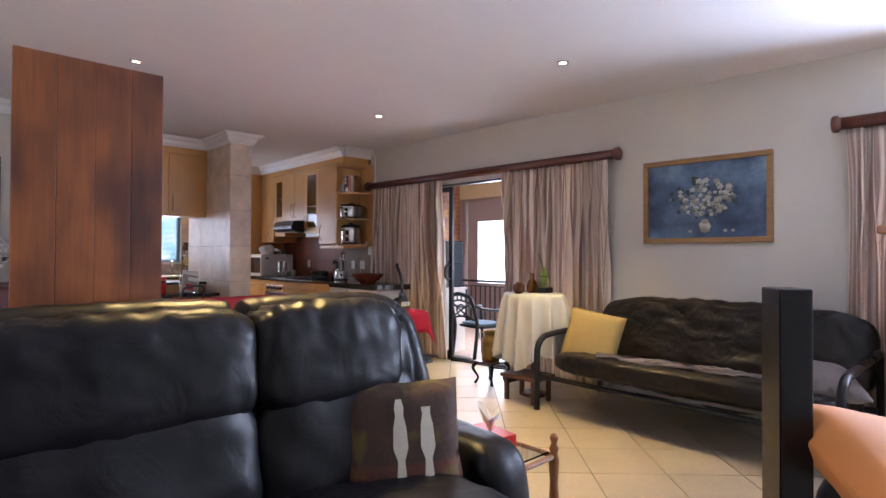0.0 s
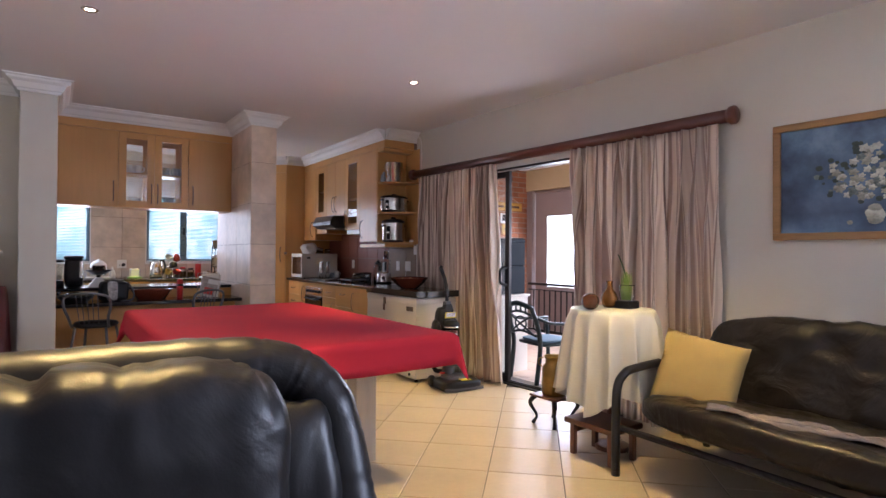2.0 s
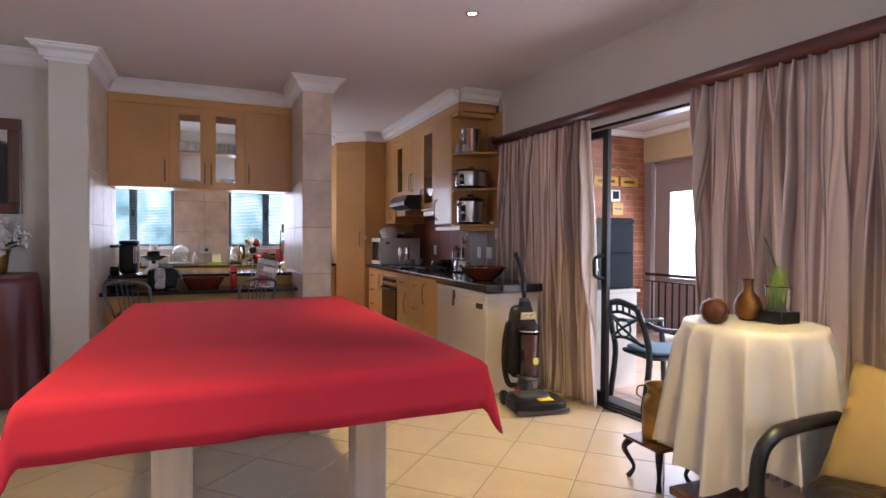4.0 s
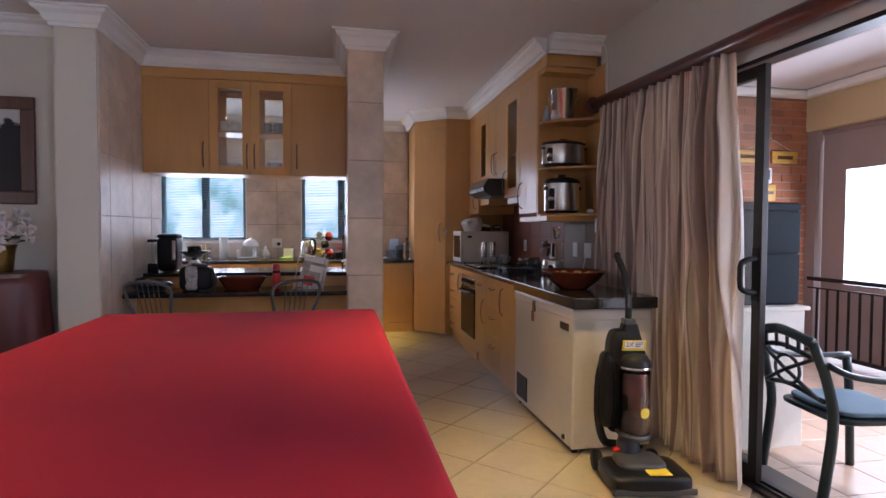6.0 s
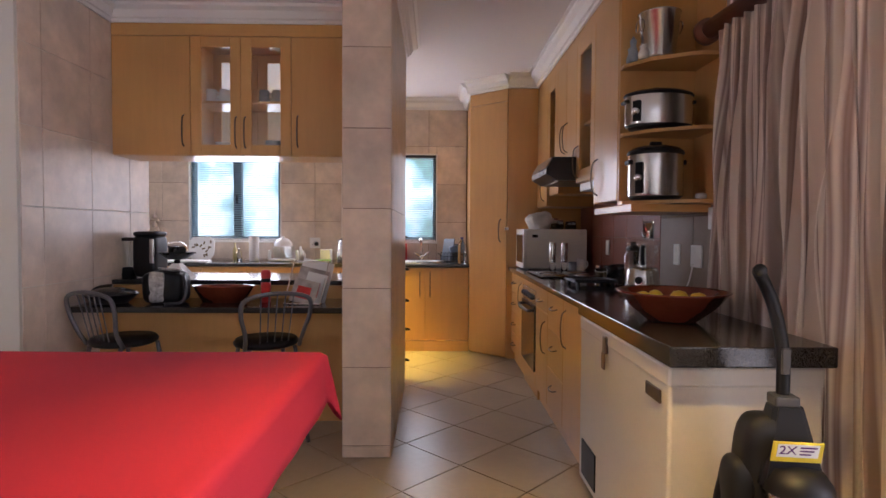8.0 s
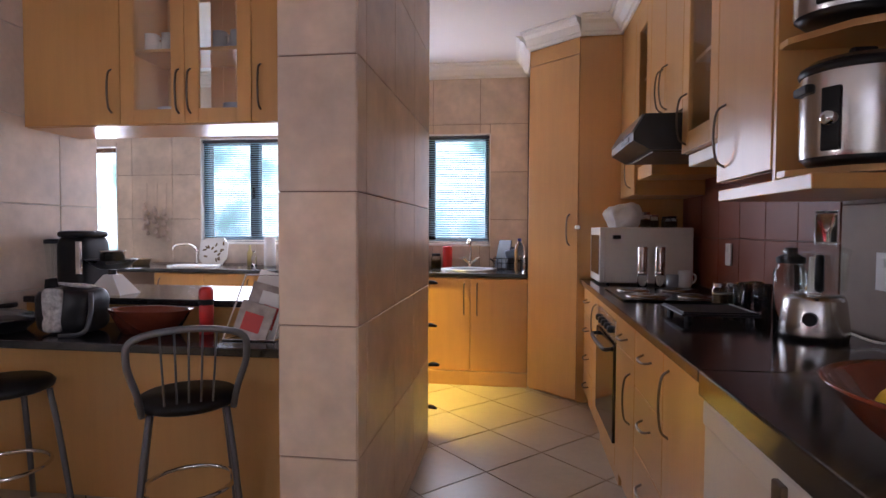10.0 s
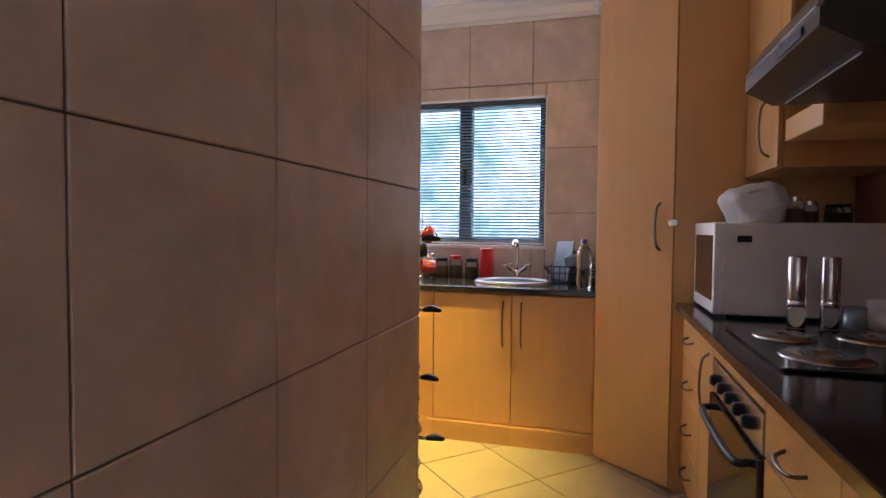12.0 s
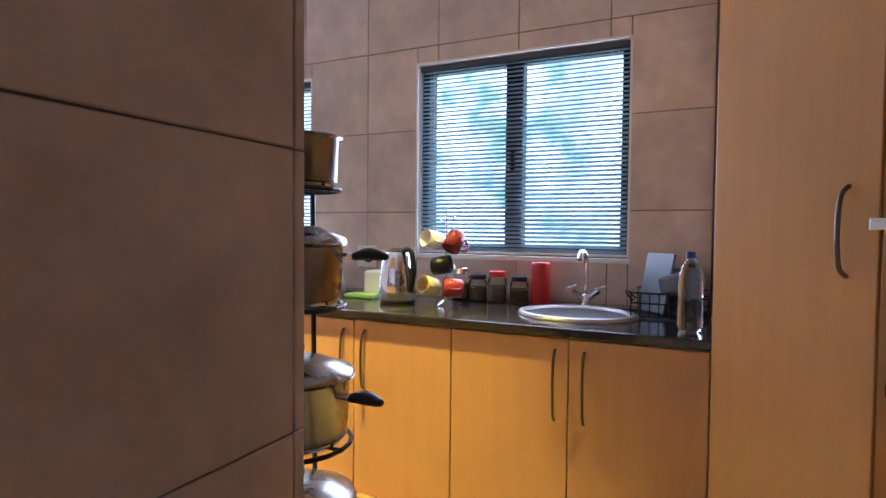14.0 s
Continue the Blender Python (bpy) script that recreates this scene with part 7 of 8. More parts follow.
def vacuum():
    cx, cy = 4.13, 5.06
    ob = thing("vacuum_cleaner", "black upright vacuum cleaner with a clear dust bin", "vacuum cleaner", (cx, cy, 0), turn=-8)
    L = PLACE[ob]
    P = lambda x, y, z: L @ Vector((x, y, z))
    part("floor_head", puff(0.40, 0.30, 0.10, L @ pose(0.03, -0.15, 0.052), 6, 9, 0.0), BLACK_PLASTIC, ob, smooth=True)
    part("head_cover", puff(0.24, 0.20, 0.06, L @ pose(0.02, -0.11, 0.10), 4, 7, 0), GREY_PLASTIC, ob, smooth=True)
    part("head_bumper", boxes((-0.175, 0.235, -0.30, -0.285, 0.015, 0.045), bevel=0.006, m=L), GREY_PLASTIC, ob)
    part("yellow_sticker", boxes((-0.02, 0.09, -0.275, -0.20, 0.1035, 0.1065), bevel=0.001, m=L @ pose(0.03, 0.0, 0, 0, 0, 0)), YELLOW_LABEL, ob, "yellow rating sticker")
    part("red_pedal", boxes((-0.09, -0.03, -0.05, -0.01, 0.13, 0.145), bevel=0.005, m=L), RED_PLASTIC, ob)
    for s in (-1, 1):
        part("wheel", lathe([(0, -0.02), (0.05, -0.02), (0.055, -0.01), (0.055, 0.01), (0.05, 0.02), (0, 0.02)], n=20, m=L @ pose(s * 0.15, 0.03, 0.056, 0, 90)), BLACK_PLASTIC, ob, smooth=True)
    part("hinge", lathe([(0.06, 0), (0.06, 0.07), (0.05, 0.10), (0.07, 0.13), (0, 0.13)], n=20, m=L @ pose(0, -0.02, 0.10)), GREY_PLASTIC, ob, smooth=True)
    part("spine", puff(0.17, 0.12, 0.56, L @ pose(-0.02, 0.045, 0.48, 4), 5, 9, 0), BLACK_PLASTIC, ob, smooth=True)
    part("side_pod", puff(0.075, 0.13, 0.40, L @ pose(-0.105, 0.03, 0.44), 3.5, 9, 0.003), BLACK_PLASTIC, ob, smooth=True)
    dust_bin = part("dust_bin", lathe([(0.068, 0.23), (0.075, 0.25), (0.078, 0.545), (0.074, 0.565), (0.070, 0.545), (0.068, 0.25)], n=28, m=L @ pose(0.02, -0.045, 0)), SMOKED, ob, smooth=True)
    part("dust", lathe([(0, 0.24), (0.060, 0.24), (0.062, 0.30), (0.056, 0.33), (0.03, 0.345), (0, 0.34)], n=22, m=L @ pose(0.02, -0.045, 0)), surface("grey_brown_dust", (0.17, 0.11, 0.08), 0.95, fine=60, coarse=20, vary=0.4, relief=0.6, depth=0.006), dust_bin, smooth=True)
    part("bin_core", lathe([(0, 0.345), (0.03, 0.345), (0.035, 0.42), (0.06, 0.435), (0.06, 0.545), (0, 0.55)], n=22, m=L @ pose(0.02, -0.045, 0)), surface("dusty_red_filter", (0.22, 0.06, 0.05), 0.6, fine=40, coarse=12, vary=0.35, relief=0.1), dust_bin, smooth=True)
    part("bin_badge", lathe([(0, 0.003), (0.026, 0.002), (0.028, 0)], n=18, m=L @ pose(0.045, -0.122, 0.355, 90, 0, 16)), YELLOW_LABEL, dust_bin, "round yellow badge")
    part("bin_collar", lathe([(0.07, 0.205), (0.082, 0.21), (0.082, 0.23), (0.07, 0.235)], n=26, m=L @ pose(0.02, -0.045, 0)), GREY_PLASTIC, ob, smooth=True)
    part("motor_cap", lathe([(0.08, 0.566), (0.084, 0.576), (0.080, 0.605), (0.058, 0.637), (0, 0.645)], n=28, m=L @ pose(0.02, -0.04, 0)), BLACK_PLASTIC, ob, smooth=True)
    part("cap_trim", lathe([(0.0845, 0.571), (0.087, 0.576), (0.0845, 0.582)], n=28, m=L @ pose(0.02, -0.04, 0)), CHROME, ob, smooth=True)
    bm = prism(bmesh.new(), [(-0.075, -0.05), (0.095, -0.05), (0.095, 0.07), (-0.075, 0.07)], 0.58, 0.80)
    for v in bm.verts:
        if v.co.z > 0.7:
            v.co.x = 0.01 + (v.co.x - 0.01) * 0.42
            v.co.y = 0.03 + (v.co.y - 0.03) * 0.5
    bmesh.ops.bevel(bm, geom=bm.edges[:], offset=0.012, segments=3, affect="EDGES")
    bm.transform(L)
    part("neck", bm, BLACK_PLASTIC, ob)
    m = L @ pose(0.012, -0.046, 0.685, 16)
    lab = part("yellow_label", boxes((-0.062, 0.062, -0.004, 0.0, -0.028, 0.032), bevel=0.002, m=m), YELLOW_LABEL, ob, "yellow product label")
    part("label_field", boxes((-0.05, 0.05, -0.0055, -0.0045, -0.012, 0.026), m=m), PAPER, lab)
    bm = text_mesh("2X", 0.036)
    bm.transform(m @ pose(-0.025, -0.0062, 0.008, 90))
    part("writing", bm, PURPLE_INK, lab)
    for k, z in enumerate((0.018, 0.008, -0.002)):
        part("writing_bar", boxes((0.004, 0.044 - 0.006 * k, -0.0066, -0.0058, z - 0.002, z + 0.002), m=m), PURPLE_INK, lab)
    part("grey_band", boxes((-0.022, 0.040, -0.004, 0.056, 0.785, 0.815), bevel=0.006, m=L), GREY_PLASTIC, ob)
    part("handle", tube([P(*p) for p in arc([(0.01, 0.03, 0.80), (0.012, 0.04, 0.92), (0.0, 0.06, 1.03), (-0.02, 0.075, 1.10), (-0.045, 0.06, 1.14), (-0.055, 0.03, 1.15)], 5)], 0.017, 10), BLACK_PLASTIC, ob, smooth=True)
    part("switch", boxes((0.0, 0.022, 0.014, 0.026, 0.87, 0.94), bevel=0.004, m=L), GREY_PLASTIC, ob)
    part("hose", tube([P(*p) for p in arc([(-0.10, 0.06, 0.62), (-0.135, 0.05, 0.5), (-0.14, 0.05, 0.30), (-0.11, 0.04, 0.16), (-0.04, 0.03, 0.14)], 6)], 0.022, 10), BLACK_PLASTIC, ob, smooth=True)


vacuum()


# cloth-covered lamp table
LT = (4.03, 3.06)


def round_table():
    x, y = LT
    ob = thing("side_table", "small round wooden table hidden under a cream cloth", "table", (x, y, 0))
    part("top", lathe([(0, 0.90), (0.253, 0.90), (0.258, 0.908), (0.253, 0.918), (0, 0.918)], (x, y, 0), 36), DARK_WOOD, ob)
    part("stem", lathe([(0.03, 0.05), (0.03, 0.9)], (x, y, 0), 14), DARK_WOOD, ob)
    part("foot", lathe([(0.0, 0), (0.11, 0), (0.11, 0.03), (0.03, 0.05)], (x, y, 0), 24), DARK_WOOD, ob)

    def fn(u, v):
        a = 2 * math.pi * u
        if v < 0.3:
            r = 0.268 * v / 0.3
            return Vector((x + r * math.cos(a), y + r * math.sin(a), 0.9205))
        d = (v - 0.3) / 0.7
        f = 1.0 - 2.4 * abs(math.sin(a * 6.5 + 0.9 * math.sin(a * 2))) ** 0.8 + 0.55 * abs(math.sin(a * 9 + 1 + 0.5 * d)) * (0.4 + 0.6 * math.sin(a * 3) ** 2)
        # hem hangs lower at the cloth's four corners
        hem = 0.52 + 0.12 * abs(math.cos(2 * a - 0.4)) ** 3
        r = 0.268 + 0.010 * min(1, d * 12) + (0.16 + 0.84 * d) * min(1, d * 8) * (0.055 + 0.050 * f)
        return Vector((x + r * math.cos(a), y + r * math.sin(a), 0.9205 - 0.004 * min(1, d * 10) - hem * d))
    bm = grid_surface(fn, 240, 30)
    bmesh.ops.remove_doubles(bm, verts=bm.verts[:], dist=0.0004)
    c = part("tablecloth", bm, CREAM_CLOTH, smooth=True)
    tagged(c, "cream satin cloth hanging in folds over the round table", "tablecloth")
    t = 0.9215
    b = thing("ball_vase", "round bronze glazed ball vase on the cream cloth", "vase", (3.86, 3.10, t))
    part("body", lathe([(0, 0), (0.026, 0), (0.046, 0.016), (0.057, 0.05), (0.05, 0.082), (0.027, 0.10), (0.011, 0.104), (0, 0.10)], (3.86, 3.10, t), 28), BRONZE_GLAZE, b, smooth=True)
    b = thing("bottle_vase", "gold-brown glazed bottle vase with a short neck", "vase", (4.08, 3.12, t))
    part("body", lathe([(0, 0), (0.035, 0), (0.052, 0.025), (0.058, 0.06), (0.044, 0.10), (0.021, 0.125), (0.019, 0.16), (0.024, 0.178), (0.019, 0.176), (0.015, 0.14), (0, 0.13)], (4.08, 3.12, t), 28), GOLD_GLAZE, b, smooth=True)
    px, py = 4.13, 3.02
    b = thing("grass_planter", "glass vase of green grass in a square dark dish", "plant", (px, py, t))
    part("dish", boxes((px - 0.058, px + 0.058, py - 0.058, py + 0.058, t + 0.0005, t + 0.05), bevel=0.006), BLACK_PLASTIC, b)
    part("vase", lathe([(0.042, 0.052), (0.047, 0.09), (0.049, 0.15), (0.052, 0.155), (0.046, 0.15), (0.043, 0.09), (0.038, 0.054)], (px, py, t), 26), GLASS, b, smooth=True)
    bm = bmesh.new()
    for k in range(110):
        a, r = random.uniform(0, 6.28), random.uniform(0, 0.034)
        h = random.uniform(0.08, 0.19)
        gx, gy = px + r * math.cos(a), py + r * math.sin(a)
        tube([(gx, gy, t + 0.056), (gx + random.uniform(-.02, .02), gy + random.uniform(-.02, .02), t + 0.056 + h)], [0.003, 0.0008], 4, bm=bm)
    part("grass", bm, GRASS, b)
    part("stalk", tube(arc([(px, py, t + 0.06), (px + 0.005, py + 0.01, t + 0.2), (px - 0.02, py + 0.03, t + 0.31), (px - 0.035, py + 0.045, t + 0.36)], 5), [0.005] * 10 + [0.004] * 5 + [0.002], 6), LEAF, b)
    b = thing("pebble_dish", "small dark dish on the cream cloth", "dish", (4.22, 3.08, t))
    part("dish", lathe([(0, 0), (0.03, 0), (0.035, 0.04), (0.028, 0.04), (0, 0.01)], (4.225, 3.09, t), 18), BLACK_PLASTIC, b, smooth=True)


round_table()


def low_stand():
    ob = thing("low_wooden_stand", "low dark red-brown wooden stool beside the futon", "stool", (3.90, 3.0, 0))
    part("top", boxes((3.70, 4.0, 2.80, 3.18, 0.20, 0.235), bevel=0.008), DARK_WOOD, ob)
    for x in (3.73, 3.94):
        for y in (2.83, 3.12):
            part("leg", boxes((x, x + 0.035, y, y + 0.035, 0, 0.20), bevel=0.006), DARK_WOOD, ob)
    part("apron", boxes((3.74, 3.96, 3.125, 3.145, 0.14, 0.20)), DARK_WOOD, ob)


low_stand()


def milk_can():
    x, y = 4.10, 3.64
    ob = thing("plant_stand", "small black stand with a flat slab and cabriole legs", "stand", (x, y, 0))
    part("slab", boxes((x - 0.13, x + 0.13, y - 0.13, y + 0.13, 0.205, 0.222), bevel=0.004, m=None), DARK_WOOD, ob)
    for sx in (-1, 1):
        for sy in (-1, 1):
            part("leg", tube(arc([(x + sx * 0.10, y + sy * 0.10, 0.205), (x + sx * 0.125, y + sy * 0.125, 0.15), (x + sx * 0.09, y + sy * 0.09, 0.06), (x + sx * 0.11, y + sy * 0.11, 0.0)], 5), [0.02, 0.02, 0.019, 0.018, 0.017, 0.016, 0.015, 0.013, 0.012, 0.011, 0.010, 0.010, 0.011, 0.013, 0.014, 0.014][:16], 8), BLACK_METAL, ob, smooth=True)
    c = thing("milk_can", "old brass milk can with a dented rim", "milk can", (x, y, 0.2225))
    part("body", lathe([(0, 0), (0.085, 0), (0.09, 0.01), (0.09, 0.19), (0.082, 0.215), (0.066, 0.235), (0.064, 0.262), (0.078, 0.285), (0.082, 0.288), (0.076, 0.282), (0.056, 0.25), (0.05, 0.2), (0, 0.02)], (x, y, 0.2227), 32), BRASS, c, smooth=True)
    part("band", lathe([(0.0905, 0.18), (0.093, 0.185), (0.0905, 0.19)], (x, y, 0.2227), 32), BRASS, c, smooth=True)
    for s in (-1, 1):
        part("handle", tube(arc([(x + s * 0.06, y - s * 0.05, 0.50), (x + s * 0.085, y - s * 0.07, 0.49), (x + s * 0.09, y - s * 0.072, 0.45), (x + s * 0.066, y - s * 0.055, 0.43)], 4), 0.005, 6), BRASS, c, smooth=True)


milk_can()


def pillow(name, label, m, w, d, t, material, seed=0.0):
    ob = thing(name, label, "cushion", m.translation)
    part("cover", puff(w, d, t, m, 4, 13, 0.004, seed, 0.10), material, ob, smooth=True)
    return ob


pillow("cushion", "mustard yellow cushion leaning on the futon", pose(4.10, 2.50, 0.575, 68, 12, -66), 0.46, 0.46, 0.15, MUSTARD, 1.0)
pillow("cushion", "pale grey cushion lying on the futon", pose(3.95, 0.86, 0.52, 8, -12, 30), 0.42, 0.40, 0.15, GREY_CLOTH, 3.0)
pillow("cushion", "bright orange cushion on the dark armchair", pose(1.955, 0.20, 0.66, 12, -14, 40), 0.54, 0.54, 0.18, ORANGE, 2.0)
BROWN_PRINT = surface("dark_brown_printed_cushion", (0.075, 0.045, 0.026), 0.8, fine=60, coarse=7, vary=0.45, relief=0.2)


def printed_bands(m):
    """A red-brown lower band and mossy yellow patches dyed into the cloth."""
    t = m.node_tree
    b = t.nodes["Principled BSDF"]
    src = b.inputs["Base Color"].links[0].from_socket
    pos = t.nodes.new("ShaderNodeNewGeometry").outputs["Position"]
    sep = t.nodes.new("ShaderNodeSeparateXYZ")
    t.links.new(pos, sep.inputs[0])
    band = ramp(t, sep.outputs[2], [(0.545, (1.7, 0.85, 0.8)), (0.565, (0.95, 0.8, 0.9))]).outputs[0]
    c = mixed(t, 1.0, src, band, "MULTIPLY")
    moss = ramp(t, noise_node(t, 9.0, 3, pos).outputs[0], [(0.55, (0, 0, 0)), (0.68, (0.75, 0.75, 0.75))]).outputs[0]
    c = mixed(t, moss, c, (0.13, 0.105, 0.018))
    t.links.new(c, b.inputs["Base Color"])
    return m


printed_bands(BROWN_PRINT)
FIGURE = surface("pale_printed_figure", (0.60, 0.55, 0.45), 0.85, fine=120, vary=0.15, relief=0.05)
CM = pose(1.225, 1.50, 0.615, 72, 0, -27)
ob = pillow("cushion", "dark brown cushion printed with two slim pale shapes", CM, 0.43, 0.40, 0.13, BROWN_PRINT, 5.0)
for sx, h0 in ((-0.02, 0.13), (0.075, 0.10)):
    bm = bmesh.new()
    pts = [(0.010, -0.14), (0.016, -0.12), (0.012, -0.07), (0.026, -0.03), (0.022, 0.04), (0.014, 0.075), (0.017, 0.10), (0.010, h0)]
    row = []
    for w, y in pts:
        row.append((bm.verts.new((sx - w, y, 0.0)), bm.verts.new((sx + w, y, 0.0))))
    for a, b in zip(row, row[1:]):
        bm.faces.new((a[0], a[1], b[1], b[0]))
    bmesh.ops.subdivide_edges(bm, edges=bm.edges[:], cuts=2, use_grid_fill=True)
    for v in bm.verts:
        u, w = v.co.x / 0.215, v.co.y / 0.20
        v.co.z = 0.065 * (0.06 + 0.94 * ((1 - abs(u) ** 4) * (1 - abs(w) ** 4)) ** 0.45) + 0.006
    bm.transform(CM)
    part("printed_shape", bm, FIGURE, ob, smooth=True)


def throw_cloth():
    def fn(u, v):
        y = 2.25 - 1.15 * u
        x = 3.75 + 0.15 * u + 0.02 * math.sin(u * 14) + (0.05 + 0.05 * abs(math.sin(u * 4.4))) * (v - 0.5) * (1 + 0.5 * noise.noise(Vector((u * 9, 1, 2))))
        z = 0.484 + 0.012 * math.sin(u * 16 + v * 4) + 0.024 * math.sin(v * math.pi) + 0.012 * noise.noise(Vector((u * 26, v * 5, 1))) + 0.007 * math.sin(v * 19 + u * 11)
        return Vector((x, y, z))
    ob = part("throw_cloth", grid_surface(fn, 90, 20, 0.003), GREY_CLOTH, smooth=True)
    tagged(ob, "crumpled grey cloth lying along the futon seat", "cloth")


throw_cloth()


def coffee_table():
    ob = thing("coffee_table", "small glass-topped side table with turned wooden corner posts", "table", (1.875, 1.63, 0), turn=0)
    L = PLACE[ob]
    for x, y in ((-0.155, -0.20), (0.155, -0.20), (-0.155, 0.20), (0.155, 0.20)):
        part("post", lathe([(0.016, 0), (0.022, 0.03), (0.015, 0.08), (0.024, 0.16), (0.018, 0.26), (0.024, 0.36), (0.016, 0.39), (0.022, 0.41), (0.012, 0.43), (0.019, 0.455), (0.012, 0.472), (0, 0.476)], n=16, m=L @ pose(x, y, 0)), TURNED_WOOD, ob, smooth=True)
    for a, b in (((-0.155, -0.20), (0.155, -0.20)), ((-0.155, 0.20), (0.155, 0.20)), ((-0.155, -0.20), (-0.155, 0.20)), ((0.155, -0.20), (0.155, 0.20))):
        part("rail", tube([L @ Vector((*a, 0.375)), L @ Vector((*b, 0.375))], 0.012, 8), TURNED_WOOD, ob)
    part("glass_top", boxes((-0.14, 0.14, -0.185, 0.185, 0.388, 0.396), bevel=0.002, m=L), GLASS, ob)
    t = thing("tissue_box", "red tissue box with a white tissue pulled up", "tissue box", L @ Vector((-0.02, 0.02, 0.396)))
    m = L @ pose(-0.02, 0.02, 0.397, 0, 0, 80)
    part("box", boxes((-0.11, 0.11, -0.06, 0.06, 0, 0.08), bevel=0.003, m=m), RED_PLASTIC, t)

    def fn(u, v):
        a = u * 2 * math.pi
        r = 0.012 + 0.045 * v * (1 + 0.5 * math.sin(3 * a))
        return m @ Vector((r * math.cos(a), r * 0.6 * math.sin(a), 0.081 + 0.11 * v * (0.75 + 0.3 * math.sin(2 * a + 1))))
    part("tissue", grid_surface(fn, 30, 8), PAPER, t, smooth=True)


coffee_table()


def armchair():
    ob = thing("armchair", "black leather recliner armchair", "armchair", (2.30, -0.10, 0), turn=68)
    L = PLACE[ob]
    part("base", puff(0.80, 0.80, 0.28, L @ pose(0, 0, 0.19), 8, 8, 0.003), LEATHER, ob, smooth=True)
    part("seat", puff(0.56, 0.70, 0.24, L @ pose(0, 0.08, 0.42), 5, 9, 0.008, 2.0), LEATHER, ob, smooth=True)
    part("backrest", puff(0.62, 0.28, 0.76, L @ pose(0, -0.36, 0.68, 12), 4, 10, 0.010, 3.0), LEATHER, ob, smooth=True)
    for s in (-1, 1):
        part("armrest", puff(0.22, 0.76, 0.56, L @ pose(s * 0.39, 0.04, 0.30), 4, 9, 0.006, s), LEATHER, ob, smooth=True)


armchair()


# flowers on the painting: raised dabs of paint
def painted_flowers():
    ob, y0, y1, z0, z1 = PAINTING
    cy, cz = 1.86, 1.74
    white = surface("white_oil_paint", (0.52, 0.52, 0.45), 0.6, fine=90, coarse=30, vary=0.25, relief=0.3)
    grey = surface("grey_green_oil_paint", (0.16, 0.20, 0.19), 0.6, fine=90, coarse=30, vary=0.35, relief=0.3)
    cream = surface("dull_cream_oil_paint", (0.34, 0.34, 0.28), 0.6, fine=90, coarse=30, vary=0.3, relief=0.3)
    centre = surface("ochre_oil_paint", (0.4, 0.3, 0.12), 0.6, fine=90, vary=0.2, relief=0.2)
    leaf = surface("dark_green_oil_paint", (0.035, 0.055, 0.045), 0.6, fine=90, coarse=30, vary=0.35, relief=0.3)
    random.seed(11)

    def dab(y, z, r, mat, h, petals=0):
        m = SIDE @ Matrix.Translation(((6.4 - y) / math.cos(SKEW), -0.0185, z)) @ pose(0, 0, 0, 90)
        bm = bmesh.new()
        n = 20
        c = bm.verts.new((0, 0, h))
        ring = [bm.verts.new((r * (1 + (0.22 * math.cos(petals * 2 * math.pi * k / n) if petals else 0.1 * math.sin(5 * k))) * math.cos(2 * math.pi * k / n), 0.85 * r * (1 + (0.22 * math.cos(petals * 2 * math.pi * k / n) if petals else 0)) * math.sin(2 * math.pi * k / n), 0.0004)) for k in range(n)]
        for k in range(n):
            bm.faces.new((c, ring[k], ring[(k + 1) % n]))
        bm.transform(m)
        return part("paint_dab", bm, mat, ob)
    for k in range(70):
        a, r = random.uniform(0, 6.28), random.uniform(0.1, 0.25)
        dab(cy + r * 1.15 * math.cos(a), cz + 0.02 + 0.75 * r * math.sin(a), random.uniform(0.008, 0.02), leaf if k % 3 else grey, 0.0012)
    for k in range(96):
        a, r = random.uniform(0, 6.28), 0.205 * math.sqrt(random.random())
        y, z = cy + r * 1.1 * math.cos(a), cz + 0.02 + 0.75 * r * math.sin(a)
        s = random.uniform(0.014, 0.027)
        mat = white if k % 5 < 2 else (cream if k % 5 < 4 else grey)
        dab(y, z, s, mat, 0.0022 + 0.0001 * k, 5)
        dab(y, z, s * 0.3, centre, 0.0035 + 0.0001 * k)
    # the painted vase
    for w, z, h in ((0.034, 1.55, 0.012), (0.048, 1.52, 0.0125), (0.040, 1.495, 0.013)):
        dab(cy - 0.0, z, w, white if w > 0.04 else cream, h)
    for dy in (-0.16, 0.12, -0.22):
        dab(cy + dy, 1.475, 0.015, cream, 0.002)


painted_flowers()


